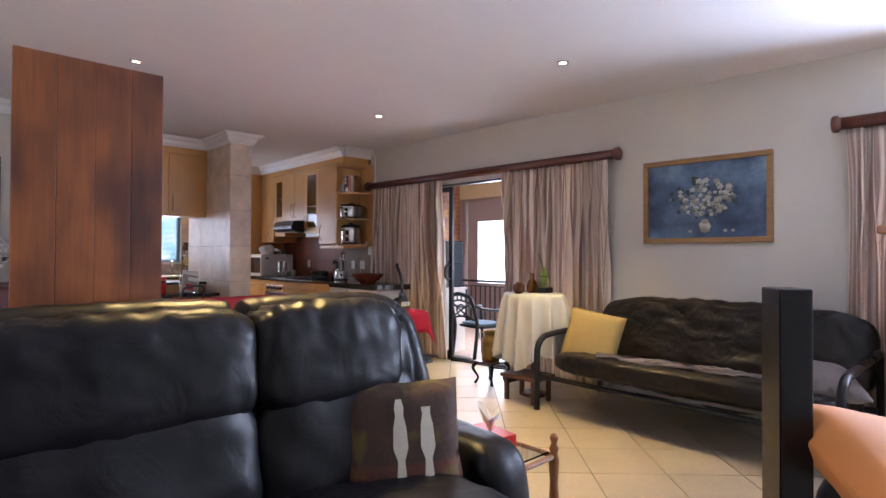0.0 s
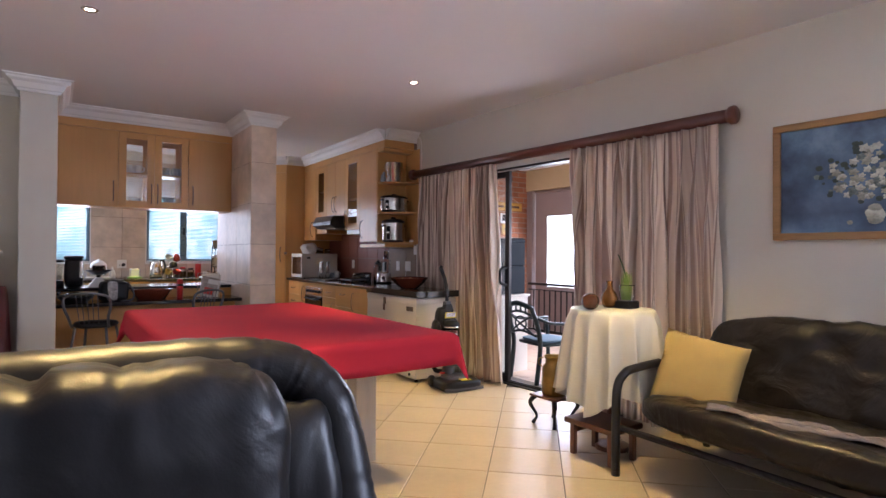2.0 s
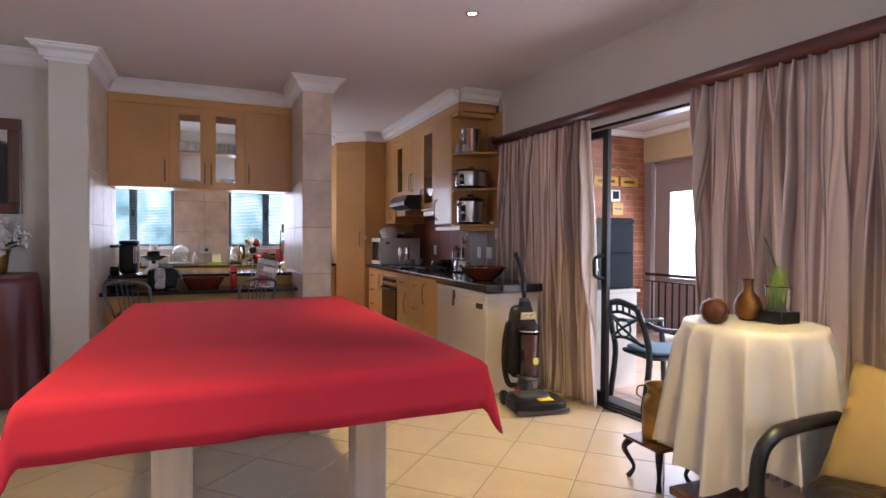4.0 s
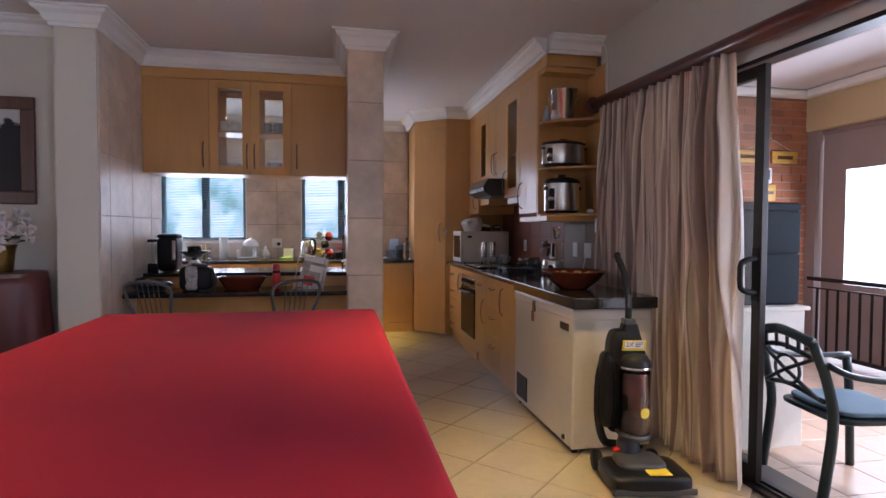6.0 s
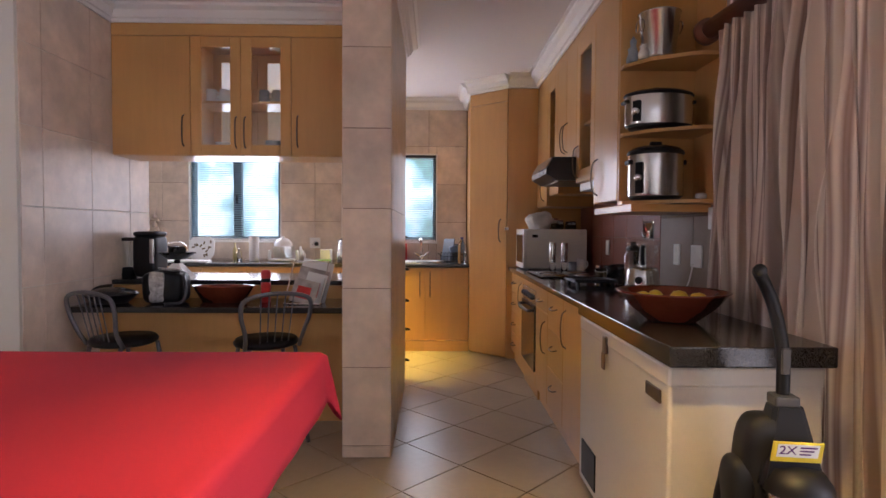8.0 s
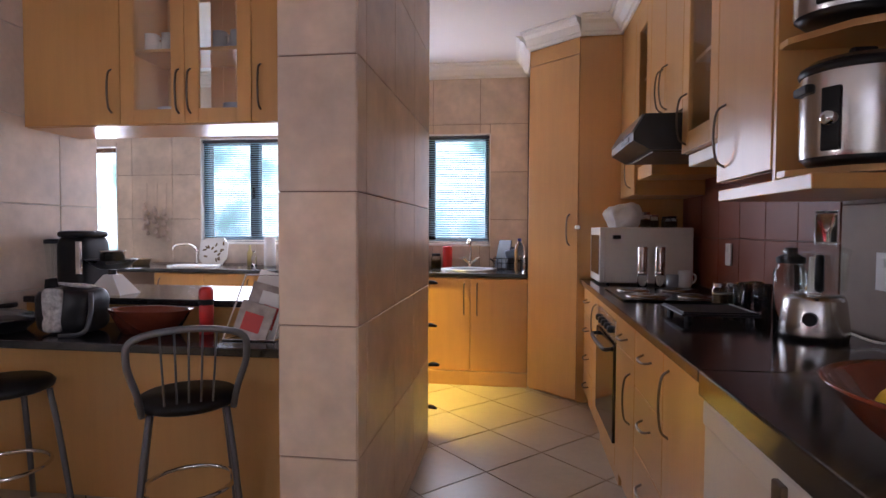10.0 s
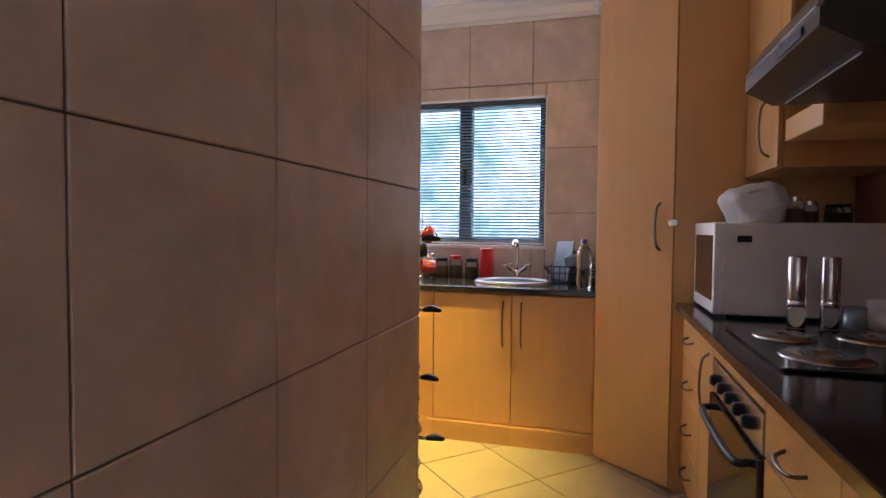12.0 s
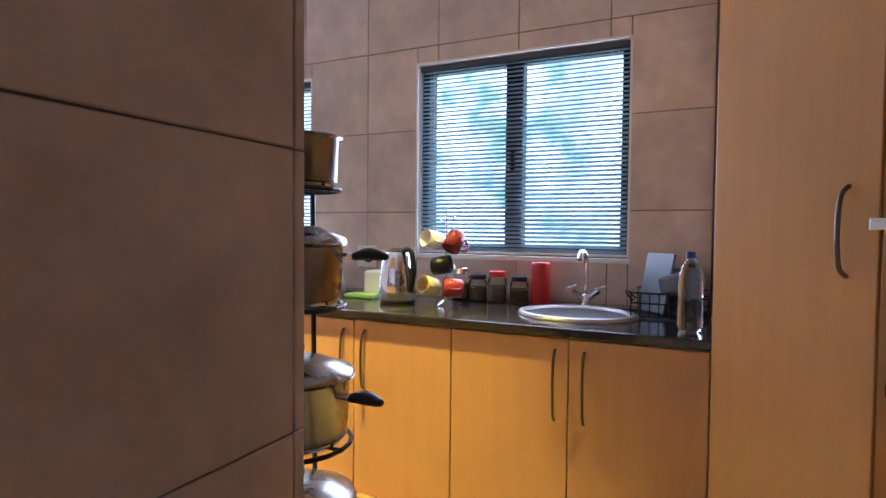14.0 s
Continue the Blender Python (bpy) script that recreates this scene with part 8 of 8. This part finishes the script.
# alcove table with flowers and a dark picture
def alcove():
    x, y = 0.46, 6.52
    ob = thing("alcove_table", "small table under a dark burgundy satin cloth", "table", (x - 0.1, y, 0))
    part("top", lathe([(0, 0.96), (0.26, 0.96), (0.26, 0.985), (0, 0.985)], (x - 0.03, y, 0), 28), DARK_WOOD, ob)
    part("leg", lathe([(0.2, 0), (0.2, 0.02), (0.04, 0.05), (0.04, 0.96)], (x - 0.03, y, 0), 18), DARK_WOOD, ob)

    def fn(u, v):
        a = 2 * math.pi * u
        if v < 0.3:
            r = 0.265 * v / 0.3
            return Vector((x - 0.03 + r * math.cos(a), y + r * 0.9 * math.sin(a), 0.988))
        d = (v - 0.3) / 0.7
        f = math.sin(a * 11 + math.sin(3 * a))
        r = 0.265 + 0.012 * min(1, d * 12) + d * (0.03 + 0.02 * f)
        return Vector((x - 0.03 + r * math.cos(a), y + r * 0.9 * math.sin(a), 0.984 - 0.96 * d))
    bm = grid_surface(fn, 110, 20)
    bmesh.ops.remove_doubles(bm, verts=bm.verts[:], dist=0.0004)
    tagged(part("tablecloth", bm, BURGUNDY, smooth=True), "dark burgundy satin cloth hanging to the floor", "tablecloth")
    px, pz = 0.43, 0.9885
    ob = thing("flower_pot", "brass pot of white silk flowers on the burgundy cloth", "flower pot", (px, y, pz))
    part("pot", lathe([(0, 0), (0.07, 0), (0.075, 0.01), (0.085, 0.12), (0.095, 0.17), (0.105, 0.18), (0.095, 0.178), (0.08, 0.15), (0, 0.14)], (px, y, pz), 28), BRASS, ob, smooth=True)
    random.seed(5)
    for k in range(36):
        a, r = random.uniform(0, 6.28), random.uniform(0.03, 0.20)
        fx, fy, fz = px + r * math.cos(a), y + 0.7 * r * math.sin(a), pz + 0.23 + 0.20 * random.random() - r * 0.3
        bm = bmesh.new()
        for j in range(6):
            b = j * 1.047 + random.random()
            c = bm.verts.new((0, 0, 0))
            l = bm.verts.new((0.05 * math.cos(b - 0.4), 0.05 * math.sin(b - 0.4), 0.02))
            t = bm.verts.new((0.062 * math.cos(b), 0.062 * math.sin(b), 0.008))
            q = bm.verts.new((0.05 * math.cos(b + 0.4), 0.05 * math.sin(b + 0.4), 0.02))
            bm.faces.new((c, l, t, q))
        bm.transform(pose(fx, fy, fz, random.uniform(20, 90), 0, math.degrees(a) + 90))
        part("flower", bm, PETAL, ob)
    for k in range(14):
        a = random.uniform(0, 6.28)
        bm = bmesh.new()
        c = [bm.verts.new(p) for p in ((0, 0, 0), (0.05, 0.025, 0.01), (0.12, 0, -0.01), (0.05, -0.025, 0.01))]
        bm.faces.new(c)
        bm.transform(pose(px + 0.08 * math.cos(a), y + 0.06 * math.sin(a), pz + 0.18 + 0.08 * random.random(), 0, -20, math.degrees(a)))
        part("leaf", bm, LEAF, ob)
    ob = thing("dark_picture", "dark wooden framed landscape picture, hung on the wall", "picture", (0.1, 6.78, 1.44))
    x0, x1, z0, z1, w = -0.45, 0.535, 1.445, 2.195, 0.09
    part("frame", boxes((x0, x1, 6.755, 6.788, z0, z0 + w), (x0, x1, 6.755, 6.788, z1 - w, z1), (x0, x0 + w, 6.755, 6.788, z0 + w, z1 - w), (x1 - w, x1, 6.755, 6.788, z0 + w, z1 - w), bevel=0.008), DARK_WOOD, ob)
    m = bpy.data.materials.new("dark_landscape_print")
    t, b = nodes_of(m)
    pos = t.nodes.new("ShaderNodeNewGeometry").outputs["Position"]
    sep = t.nodes.new("ShaderNodeSeparateXYZ")
    t.links.new(pos, sep.inputs[0])
    n = noise_node(t, 9, 5, pos)
    add = t.nodes.new("ShaderNodeMath")
    add.operation = "MULTIPLY_ADD"
    add.inputs[1].default_value = 0.35
    t.links.new(n.outputs[0], add.inputs[0])
    t.links.new(sep.outputs[2], add.inputs[2])
    mr = t.nodes.new("ShaderNodeMapRange")
    mr.inputs[1].default_value, mr.inputs[2].default_value = 1.6, 2.4
    t.links.new(add.outputs[0], mr.inputs[0])
    c = ramp(t, mr.outputs[0], [(0.72, (0.012, 0.010, 0.014)), (0.76, (0.5, 0.5, 0.5))]).outputs[0]
    t.links.new(c, b.inputs["Base Color"])
    b.inputs["Roughness"].default_value = 0.6
    part("print", boxes((x0 + w, x1 - w, 6.765, 6.786, z0 + w, z1 - w)), m, ob)


alcove()


# display cabinet by the side window
def display_cabinet():
    ob = thing("display_cabinet", "brown wooden display cabinet with a moulded top by the window", "cabinet", (4.5, 0.35, 0))
    part("body", boxes((4.32, 4.62, 0.05, 0.58, 0.0, 1.40), bevel=0.006), TURNED_WOOD, ob)
    part("top_moulding", boxes((4.28, 4.63, 0.01, 0.63, 1.402, 1.455), bevel=0.012), TURNED_WOOD, ob)
    part("door", boxes((4.30, 4.318, 0.07, 0.56, 0.08, 1.36), bevel=0.004), TURNED_WOOD, ob)


display_cabinet()


# ceiling lamps
def downlight(x, y):
    ob = thing("downlight", "small round recessed ceiling downlight, lit", "downlight", (x, y, CEIL), group="ceiling downlights")
    part("ring", lathe([(0.028, -0.004), (0.032, -0.010), (0.044, -0.008), (0.048, 0.0), (0.028, 0.0)], (x, y, CEIL - 0.001), 28), CHROME, ob, smooth=True)
    part("bulb", lathe([(0, -0.003), (0.027, -0.003), (0.027, 0.0), (0, 0.0)], (x, y, CEIL - 0.001), 22), BULB, ob)


for lx, ly in DOWNLIGHTS + [SCULLERY_LIGHT]:
    downlight(lx, ly)
ob = thing("ceiling_cable", "thin white cable running down the wall from the ceiling", "cable", side(6.30, -0.01, 2.5))
part("cable", tube(arc([side(6.36, -0.05, CEIL), side(6.30, -0.02, 2.68), side(6.26, -0.008, 2.6), side(6.25, -0.008, 2.26)], 5), 0.007, 6), WHITE_PLASTIC, ob, smooth=True)

# ---- on the patio ----
def plastic_chair():
    ob = thing("patio_chair", "dark green moulded plastic armchair with a lattice back", "chair", (5.185, 4.79, -0.05), turn=-97)
    L = PLACE[ob]
    P = lambda *p: L @ Vector(p)
    part("seat", puff(0.46, 0.44, 0.035, L @ pose(0, 0.02, 0.42), 6, 8, 0), GREEN_PLASTIC, ob, smooth=True)
    part("seat_pad", puff(0.43, 0.40, 0.03, L @ pose(0, 0.03, 0.452), 5, 8, 0.002), surface("blue_seat_pad", (0.16, 0.26, 0.34), 0.8, fine=200, vary=0.1), ob, smooth=True)
    for s in (-1, 1):
        part("back_leg", tube([P(*p) for p in arc([(s * 0.22, -0.28, 0.0), (s * 0.22, -0.23, 0.40), (s * 0.225, -0.27, 0.62), (s * 0.19, -0.32, 0.80)], 4)], 0.024, 8), GREEN_PLASTIC, ob, smooth=True)
        part("front_leg", tube([P(*p) for p in arc([(s * 0.26, 0.27, 0.0), (s * 0.255, 0.25, 0.40), (s * 0.27, 0.24, 0.62)], 4)], 0.022, 8), GREEN_PLASTIC, ob, smooth=True)
        part("arm", tube([P(*p) for p in arc([(s * 0.23, -0.27, 0.70), (s * 0.26, -0.17, 0.655), (s * 0.28, 0.0, 0.635), (s * 0.28, 0.26, 0.635)], 5)], 0.026, 8, flat=0.6), GREEN_PLASTIC, ob, smooth=True)
    for z, r in ((0.80, 0.026), (0.72, 0.013), (0.52, 0.013)):
        w = 0.19 if z == 0.80 else 0.205
        part("back_rail", tube([P(*p) for p in arc([(-w, -0.32 + (0.80 - z) * 0.2, z), (0, -0.345 + (0.80 - z) * 0.2, z + 0.035), (w, -0.32 + (0.80 - z) * 0.2, z)], 5)], r, 8), GREEN_PLASTIC, ob, smooth=True)
    for x0, x1 in ((-0.19, 0.19), (0.19, -0.19)):
        part("lattice", tube([P(x0, -0.285, 0.53), P(0, -0.315, 0.63), P(x1, -0.315, 0.72)], 0.010, 6), GREEN_PLASTIC, ob)
    for x in (-0.12, -0.04, 0.04, 0.12):
        part("slot_bar", tube([P(x, -0.335, 0.74), P(x, -0.34, 0.82)], 0.009, 6), GREEN_PLASTIC, ob)
    part("lattice_ring", tube([P(0.09 * math.cos(a), -0.305, 0.63 + 0.07 * math.sin(a)) for a in [2 * math.pi * k / 20 for k in range(20)]], 0.009, 6, closed=True), GREEN_PLASTIC, ob)


plastic_chair()


def braai_unit():
    ob = thing("white_cabinet", "white painted cabinet on the patio", "cabinet", (5.1, 5.6, -0.05))
    part("body", boxes((4.95, 5.44, 5.30, 5.9, -0.046, 0.80), bevel=0.008), WHITE_METAL, ob)
    part("top", boxes((4.93, 5.46, 5.28, 5.9, 0.80, 0.825), bevel=0.004), WHITE_METAL, ob)
    ob = thing("steel_box", "dark blue-grey steel cooker box on the white cabinet", "cooker", (5.12, 5.5, 0.825))
    part("body", boxes((4.95, 5.44, 5.36, 5.85, 0.826, 1.46), bevel=0.01), BLUE_STEEL, ob)
    part("upper_door", boxes((4.96, 5.435, 5.345, 5.36, 1.15, 1.40), bevel=0.004), BLUE_STEEL, ob)
    part("lower_door", boxes((4.96, 5.435, 5.345, 5.36, 0.84, 1.14), bevel=0.004), BLUE_STEEL, ob)
    part("rim", boxes((4.945, 5.445, 5.35, 5.85, 1.41, 1.45), bevel=0.004), BLUE_STEEL, ob)
    part("handle", tube([(5.02, 5.335, 1.0), (5.02, 5.335, 1.1)], 0.008, 8), CHROME, ob)


braai_unit()
SIGN = wood("yellow_pine_sign", (0.62, 0.36, 0.06), 0.5, 0, 0.2)


def wall_signs():
    y = PY - 0.014
    ob = thing("wooden_sign", "yellow wooden plank sign on a string", "sign", (7.05, y, 2.0))
    for x0, x1 in ((6.62, 7.02), (7.06, 7.36)):
        part("plank", boxes((x0, x1, y - 0.02, y - 0.002, 1.99, 2.12), bevel=0.004), SIGN, ob)
        part("writing_bar", boxes((x0 + 0.06, x1 - 0.06, y - 0.0235, y - 0.021, 2.035, 2.07)), DARK_WOOD, ob)
    part("string", tube([(6.75, y - 0.012, 2.12), (7.02, y - 0.006, 2.26), (7.30, y - 0.012, 2.12)], 0.004, 5), GARLIC, ob)
    ob = thing("wall_plaque", "small painted blue and cream house plaque", "plaque", (7.0, y, 1.6))
    part("upper_board", boxes((6.90, 7.06, y - 0.02, y - 0.002, 1.78, 1.94), bevel=0.006), PAPER, ob)
    part("blue_patch", boxes((6.93, 7.03, y - 0.024, y - 0.021, 1.82, 1.92)), BLUE_STEEL, ob)
    part("lower_board", boxes((6.93, 7.11, y - 0.02, y - 0.002, 1.60, 1.77), bevel=0.006), SIGN, ob)
    part("writing_bar", boxes((6.96, 7.08, y - 0.024, y - 0.021, 1.67, 1.70)), DARK_WOOD, ob)


wall_signs()

# ---- tiles, laid last ----
def share(cache, key, make):
    if key not in cache:
        cache[key] = make()
    return cache[key]


TILE_MESH = {}


def slab_mesh(w, h, d, material, ease=0.002):
    """A thin tile in its own x (width) and z (height), with eased edges on its face at y = -d."""
    def make():
        bm = bmesh.new()
        back = [bm.verts.new((x, 0, z)) for x, z in ((-w / 2, -h / 2), (w / 2, -h / 2), (w / 2, h / 2), (-w / 2, h / 2))]
        mid = [bm.verts.new((v.co.x, -d + ease, v.co.z)) for v in back]
        face = [bm.verts.new((v.co.x - math.copysign(ease, v.co.x), -d, v.co.z - math.copysign(ease, v.co.z))) for v in back]
        for a, b in ((back, mid), (mid, face)):
            for k in range(4):
                bm.faces.new((a[k], a[(k + 1) % 4], b[(k + 1) % 4], b[k]))
        bm.faces.new(face)
        bmesh.ops.recalc_face_normals(bm, faces=bm.faces[:])
        return mesh_of("tile", bm, material)
    return share(TILE_MESH, (round(w, 3), round(h, 3), d, material.name), make)


def minus(r, h):
    """Rectangle r without rectangle h."""
    a, b, p, q = r
    c, d, s, t = h
    if c >= b or d <= a or s >= q or t <= p:
        return [r]
    out = []
    if a < c:
        out.append((a, c, p, q))
    if d < b:
        out.append((d, b, p, q))
    lo, hi = max(a, c), min(b, d)
    if p < s:
        out.append((lo, hi, p, s))
    if t < q:
        out.append((lo, hi, t, q))
    return out


def tile_wall(parent, m, u0, u1, z0, z1, us, zs, holes=(), material=None, pitch=0.433, gap=0.004, depth=0.006):
    """Tiles on a wall face whose frame m has x along the wall, -y out of it; us and zs: one joint each."""
    material = material or WALL_TILE
    ucuts = [us + k * pitch for k in range(-30, 30)]
    zcuts = [zs + k * pitch for k in range(-10, 12)]
    for a, b in zip(ucuts, ucuts[1:]):
        for p, q in zip(zcuts, zcuts[1:]):
            rs = [(max(a, u0), min(b, u1), max(p, z0), min(q, z1))]
            for h in holes:
                rs = [x for r in rs for x in minus(r, h)]
            for r in rs:
                w, hh = r[1] - r[0] - gap, r[3] - r[2] - gap
                if w < 0.012 or hh < 0.012:
                    continue
                ob = new("tile", slab_mesh(w, hh, depth, material))
                ob.parent = parent
                ob.matrix_basis = m @ pose((r[0] + r[1]) / 2, random.uniform(-0.0006, 0.0006), (r[2] + r[3]) / 2)


ZJ = 0.500
tile_wall(wall_pillar, pose(0, 6.619, 0), 2.70, 2.964, 0, CEIL - 0.02, 2.70, ZJ)
tile_wall(wall_pillar, pose(2.960, 0, 0, 0, 0, 90), 6.615, 8.04, 0, CEIL - 0.02, 7.148, ZJ)
tile_wall(wall_pillar, pose(2.704, 0, 0, 0, 0, -90), -8.04, -6.615, 0, CEIL - 0.02, -7.148, ZJ)
tile_wall(wall_pillar, pose(0, 8.036, 0, 0, 0, 180), -2.964, -2.70, 0, CEIL - 0.02, -2.70, ZJ)
tile_wall(wall_stub, pose(1.026, 0, 0, 0, 0, 90), 6.55, 7.85, 0, CEIL - 0.02, 7.15, ZJ)
tile_wall(wall_north, pose(0, BACK_Y, 0), -1.9, 3.57, 0.88, CEIL - 0.02, 1.829, 0.910, [w[:2] + w[2:] for w in (SINK_WINDOW, SCULLERY_WINDOW, FAR_WINDOW)])
tile_wall(wall_kitchen, pose(4.62, 0, 0, 0, 0, -90), -8.95, -7.06, 0.90, 1.80, -7.06, 0.905, material=RED_TILE, pitch=0.30)
# near end in the darkened tile, shade painted in
tile_wall(wall_kitchen, pose(4.62, 0, 0, 0, 0, -90), -7.06, -6.40, 0.90, 2.56, -6.62, 0.905, material=SHADED_TILE)

# the floor, in diagonal tiles
PU, PV, U0, V0 = 0.4165, 0.432, 3.225, -1.21


def floor_tiles():
    floor = bpy.data.objects["floor"]
    me = None
    far = bmesh.new()
    q = math.sqrt(0.5)
    near = 0
    turn = pose(0, 0, 0, 0, 0, 45) @ pose(0, 0, 0, -90)
    mesh = slab_mesh(PU - 0.006, PV - 0.006, 0.010, FLOOR_TILE)
    for i in range(-14, 20):
        for j in range(-18, 20):
            u, v = U0 + (i + 0.5) * PU, V0 + (j + 0.5) * PV
            x, y = (u - v) * q, (u + v) * q
            wall_x = 4.60 + 0.05 * max(0, 6.4 - y)
            if not (-2.6 < x < wall_x + 0.05 and -2.3 < y < 10.0):
                continue
            m = Matrix.Translation((x, y, -0.010 + random.uniform(-0.0004, 0.0004))) @ pose(0, 0, 0, 0, 0, 45) @ pose(0, 0, 0, -90)
            if x > 1.2 and y > 0.6 and near < 300:
                ob = new("tile", mesh)
                ob.parent = floor
                ob.matrix_basis = m
                near += 1
            else:
                k = len(far.verts)
                far.from_mesh(mesh)
                far.verts.ensure_lookup_table()
                bmesh.ops.transform(far, matrix=m, verts=far.verts[k:])
    ob = part("floor_tiles", far, FLOOR_TILE)
    ob.parent = floor
    tagged(ob, "cream glazed floor tiles laid diagonally", kind="stuff")


floor_tiles()


def patio_tiles():
    bm = bmesh.new()
    x = 4.80
    mesh = slab_mesh(0.327, 0.327, 0.010, PATIO_TILE)
    while x < PX:
        y = 1.05
        while y < PY:
            k = len(bm.verts)
            bm.from_mesh(mesh)
            bm.verts.ensure_lookup_table()
            bmesh.ops.transform(bm, matrix=pose(x + 0.165, y + 0.165, -0.05, -90), verts=bm.verts[k:])
            y += 0.332
        x += 0.332
    ob = part("patio_tiles", bm, PATIO_TILE)
    ob.parent = patio_floor
    tagged(ob, "pale terracotta patio floor tiles", kind="stuff")


PATIO_TILE = surface("pale_patio_tile", (0.5, 0.36, 0.26), 0.4, fine=18, coarse=2, vary=0.14, relief=0.06)
patio_tiles()


def bricks():
    verts, faces = [], []
    row, z = 0, -0.04
    while z < 2.66:
        x = 4.90 - (0.115 if row % 2 else 0)
        while x < PX + 0.1:
            d = random.uniform(0.005, 0.010)
            a, b, lo, hi = max(4.87, x), min(PX + 0.12, x + 0.218), z, z + 0.072
            k = len(verts)
            for yy in (PY + 0.001, PY - d):
                verts += [(a, yy, lo), (b, yy, lo), (b, yy, hi), (a, yy, hi)]
            faces += [(k + 4, k + 5, k + 6, k + 7), (k, k + 1, k + 5, k + 4), (k + 1, k + 2, k + 6, k + 5), (k + 2, k + 3, k + 7, k + 6), (k + 3, k, k + 4, k + 7)]
            x += 0.23
        z += 0.084
        row += 1
    me = bpy.data.meshes.new("bricks")
    me.from_pydata(verts, [], faces)
    me.materials.append(BRICK_WALL)
    bm = bmesh.new()
    bm.from_mesh(me)
    bmesh.ops.recalc_face_normals(bm, faces=bm.faces[:])
    bm.to_mesh(me)
    bm.free()
    ob = new("bricks", me)
    ob.parent = wall_patio
    tagged(ob, "orange face bricks in running bond", kind="stuff")


def island_varied(m, amount):
    t = m.node_tree
    b = t.nodes["Principled BSDF"]
    src = b.inputs["Base Color"].links[0].from_socket
    g = t.nodes.new("ShaderNodeNewGeometry")
    c = mixed(t, 1.0, src, ramp(t, g.outputs["Random Per Island"], [(0, (1 - amount,) * 3), (1, (1 + amount * 0.4,) * 3)]).outputs[0], "MULTIPLY")
    t.links.new(c, b.inputs["Base Color"])
    return m


BRICK_WALL = island_varied(surface("orange_face_brick_wall", (0.40, 0.15, 0.07), 0.85, fine=60, coarse=5, vary=0.2, relief=0.4, depth=0.003), 0.3)
bricks()
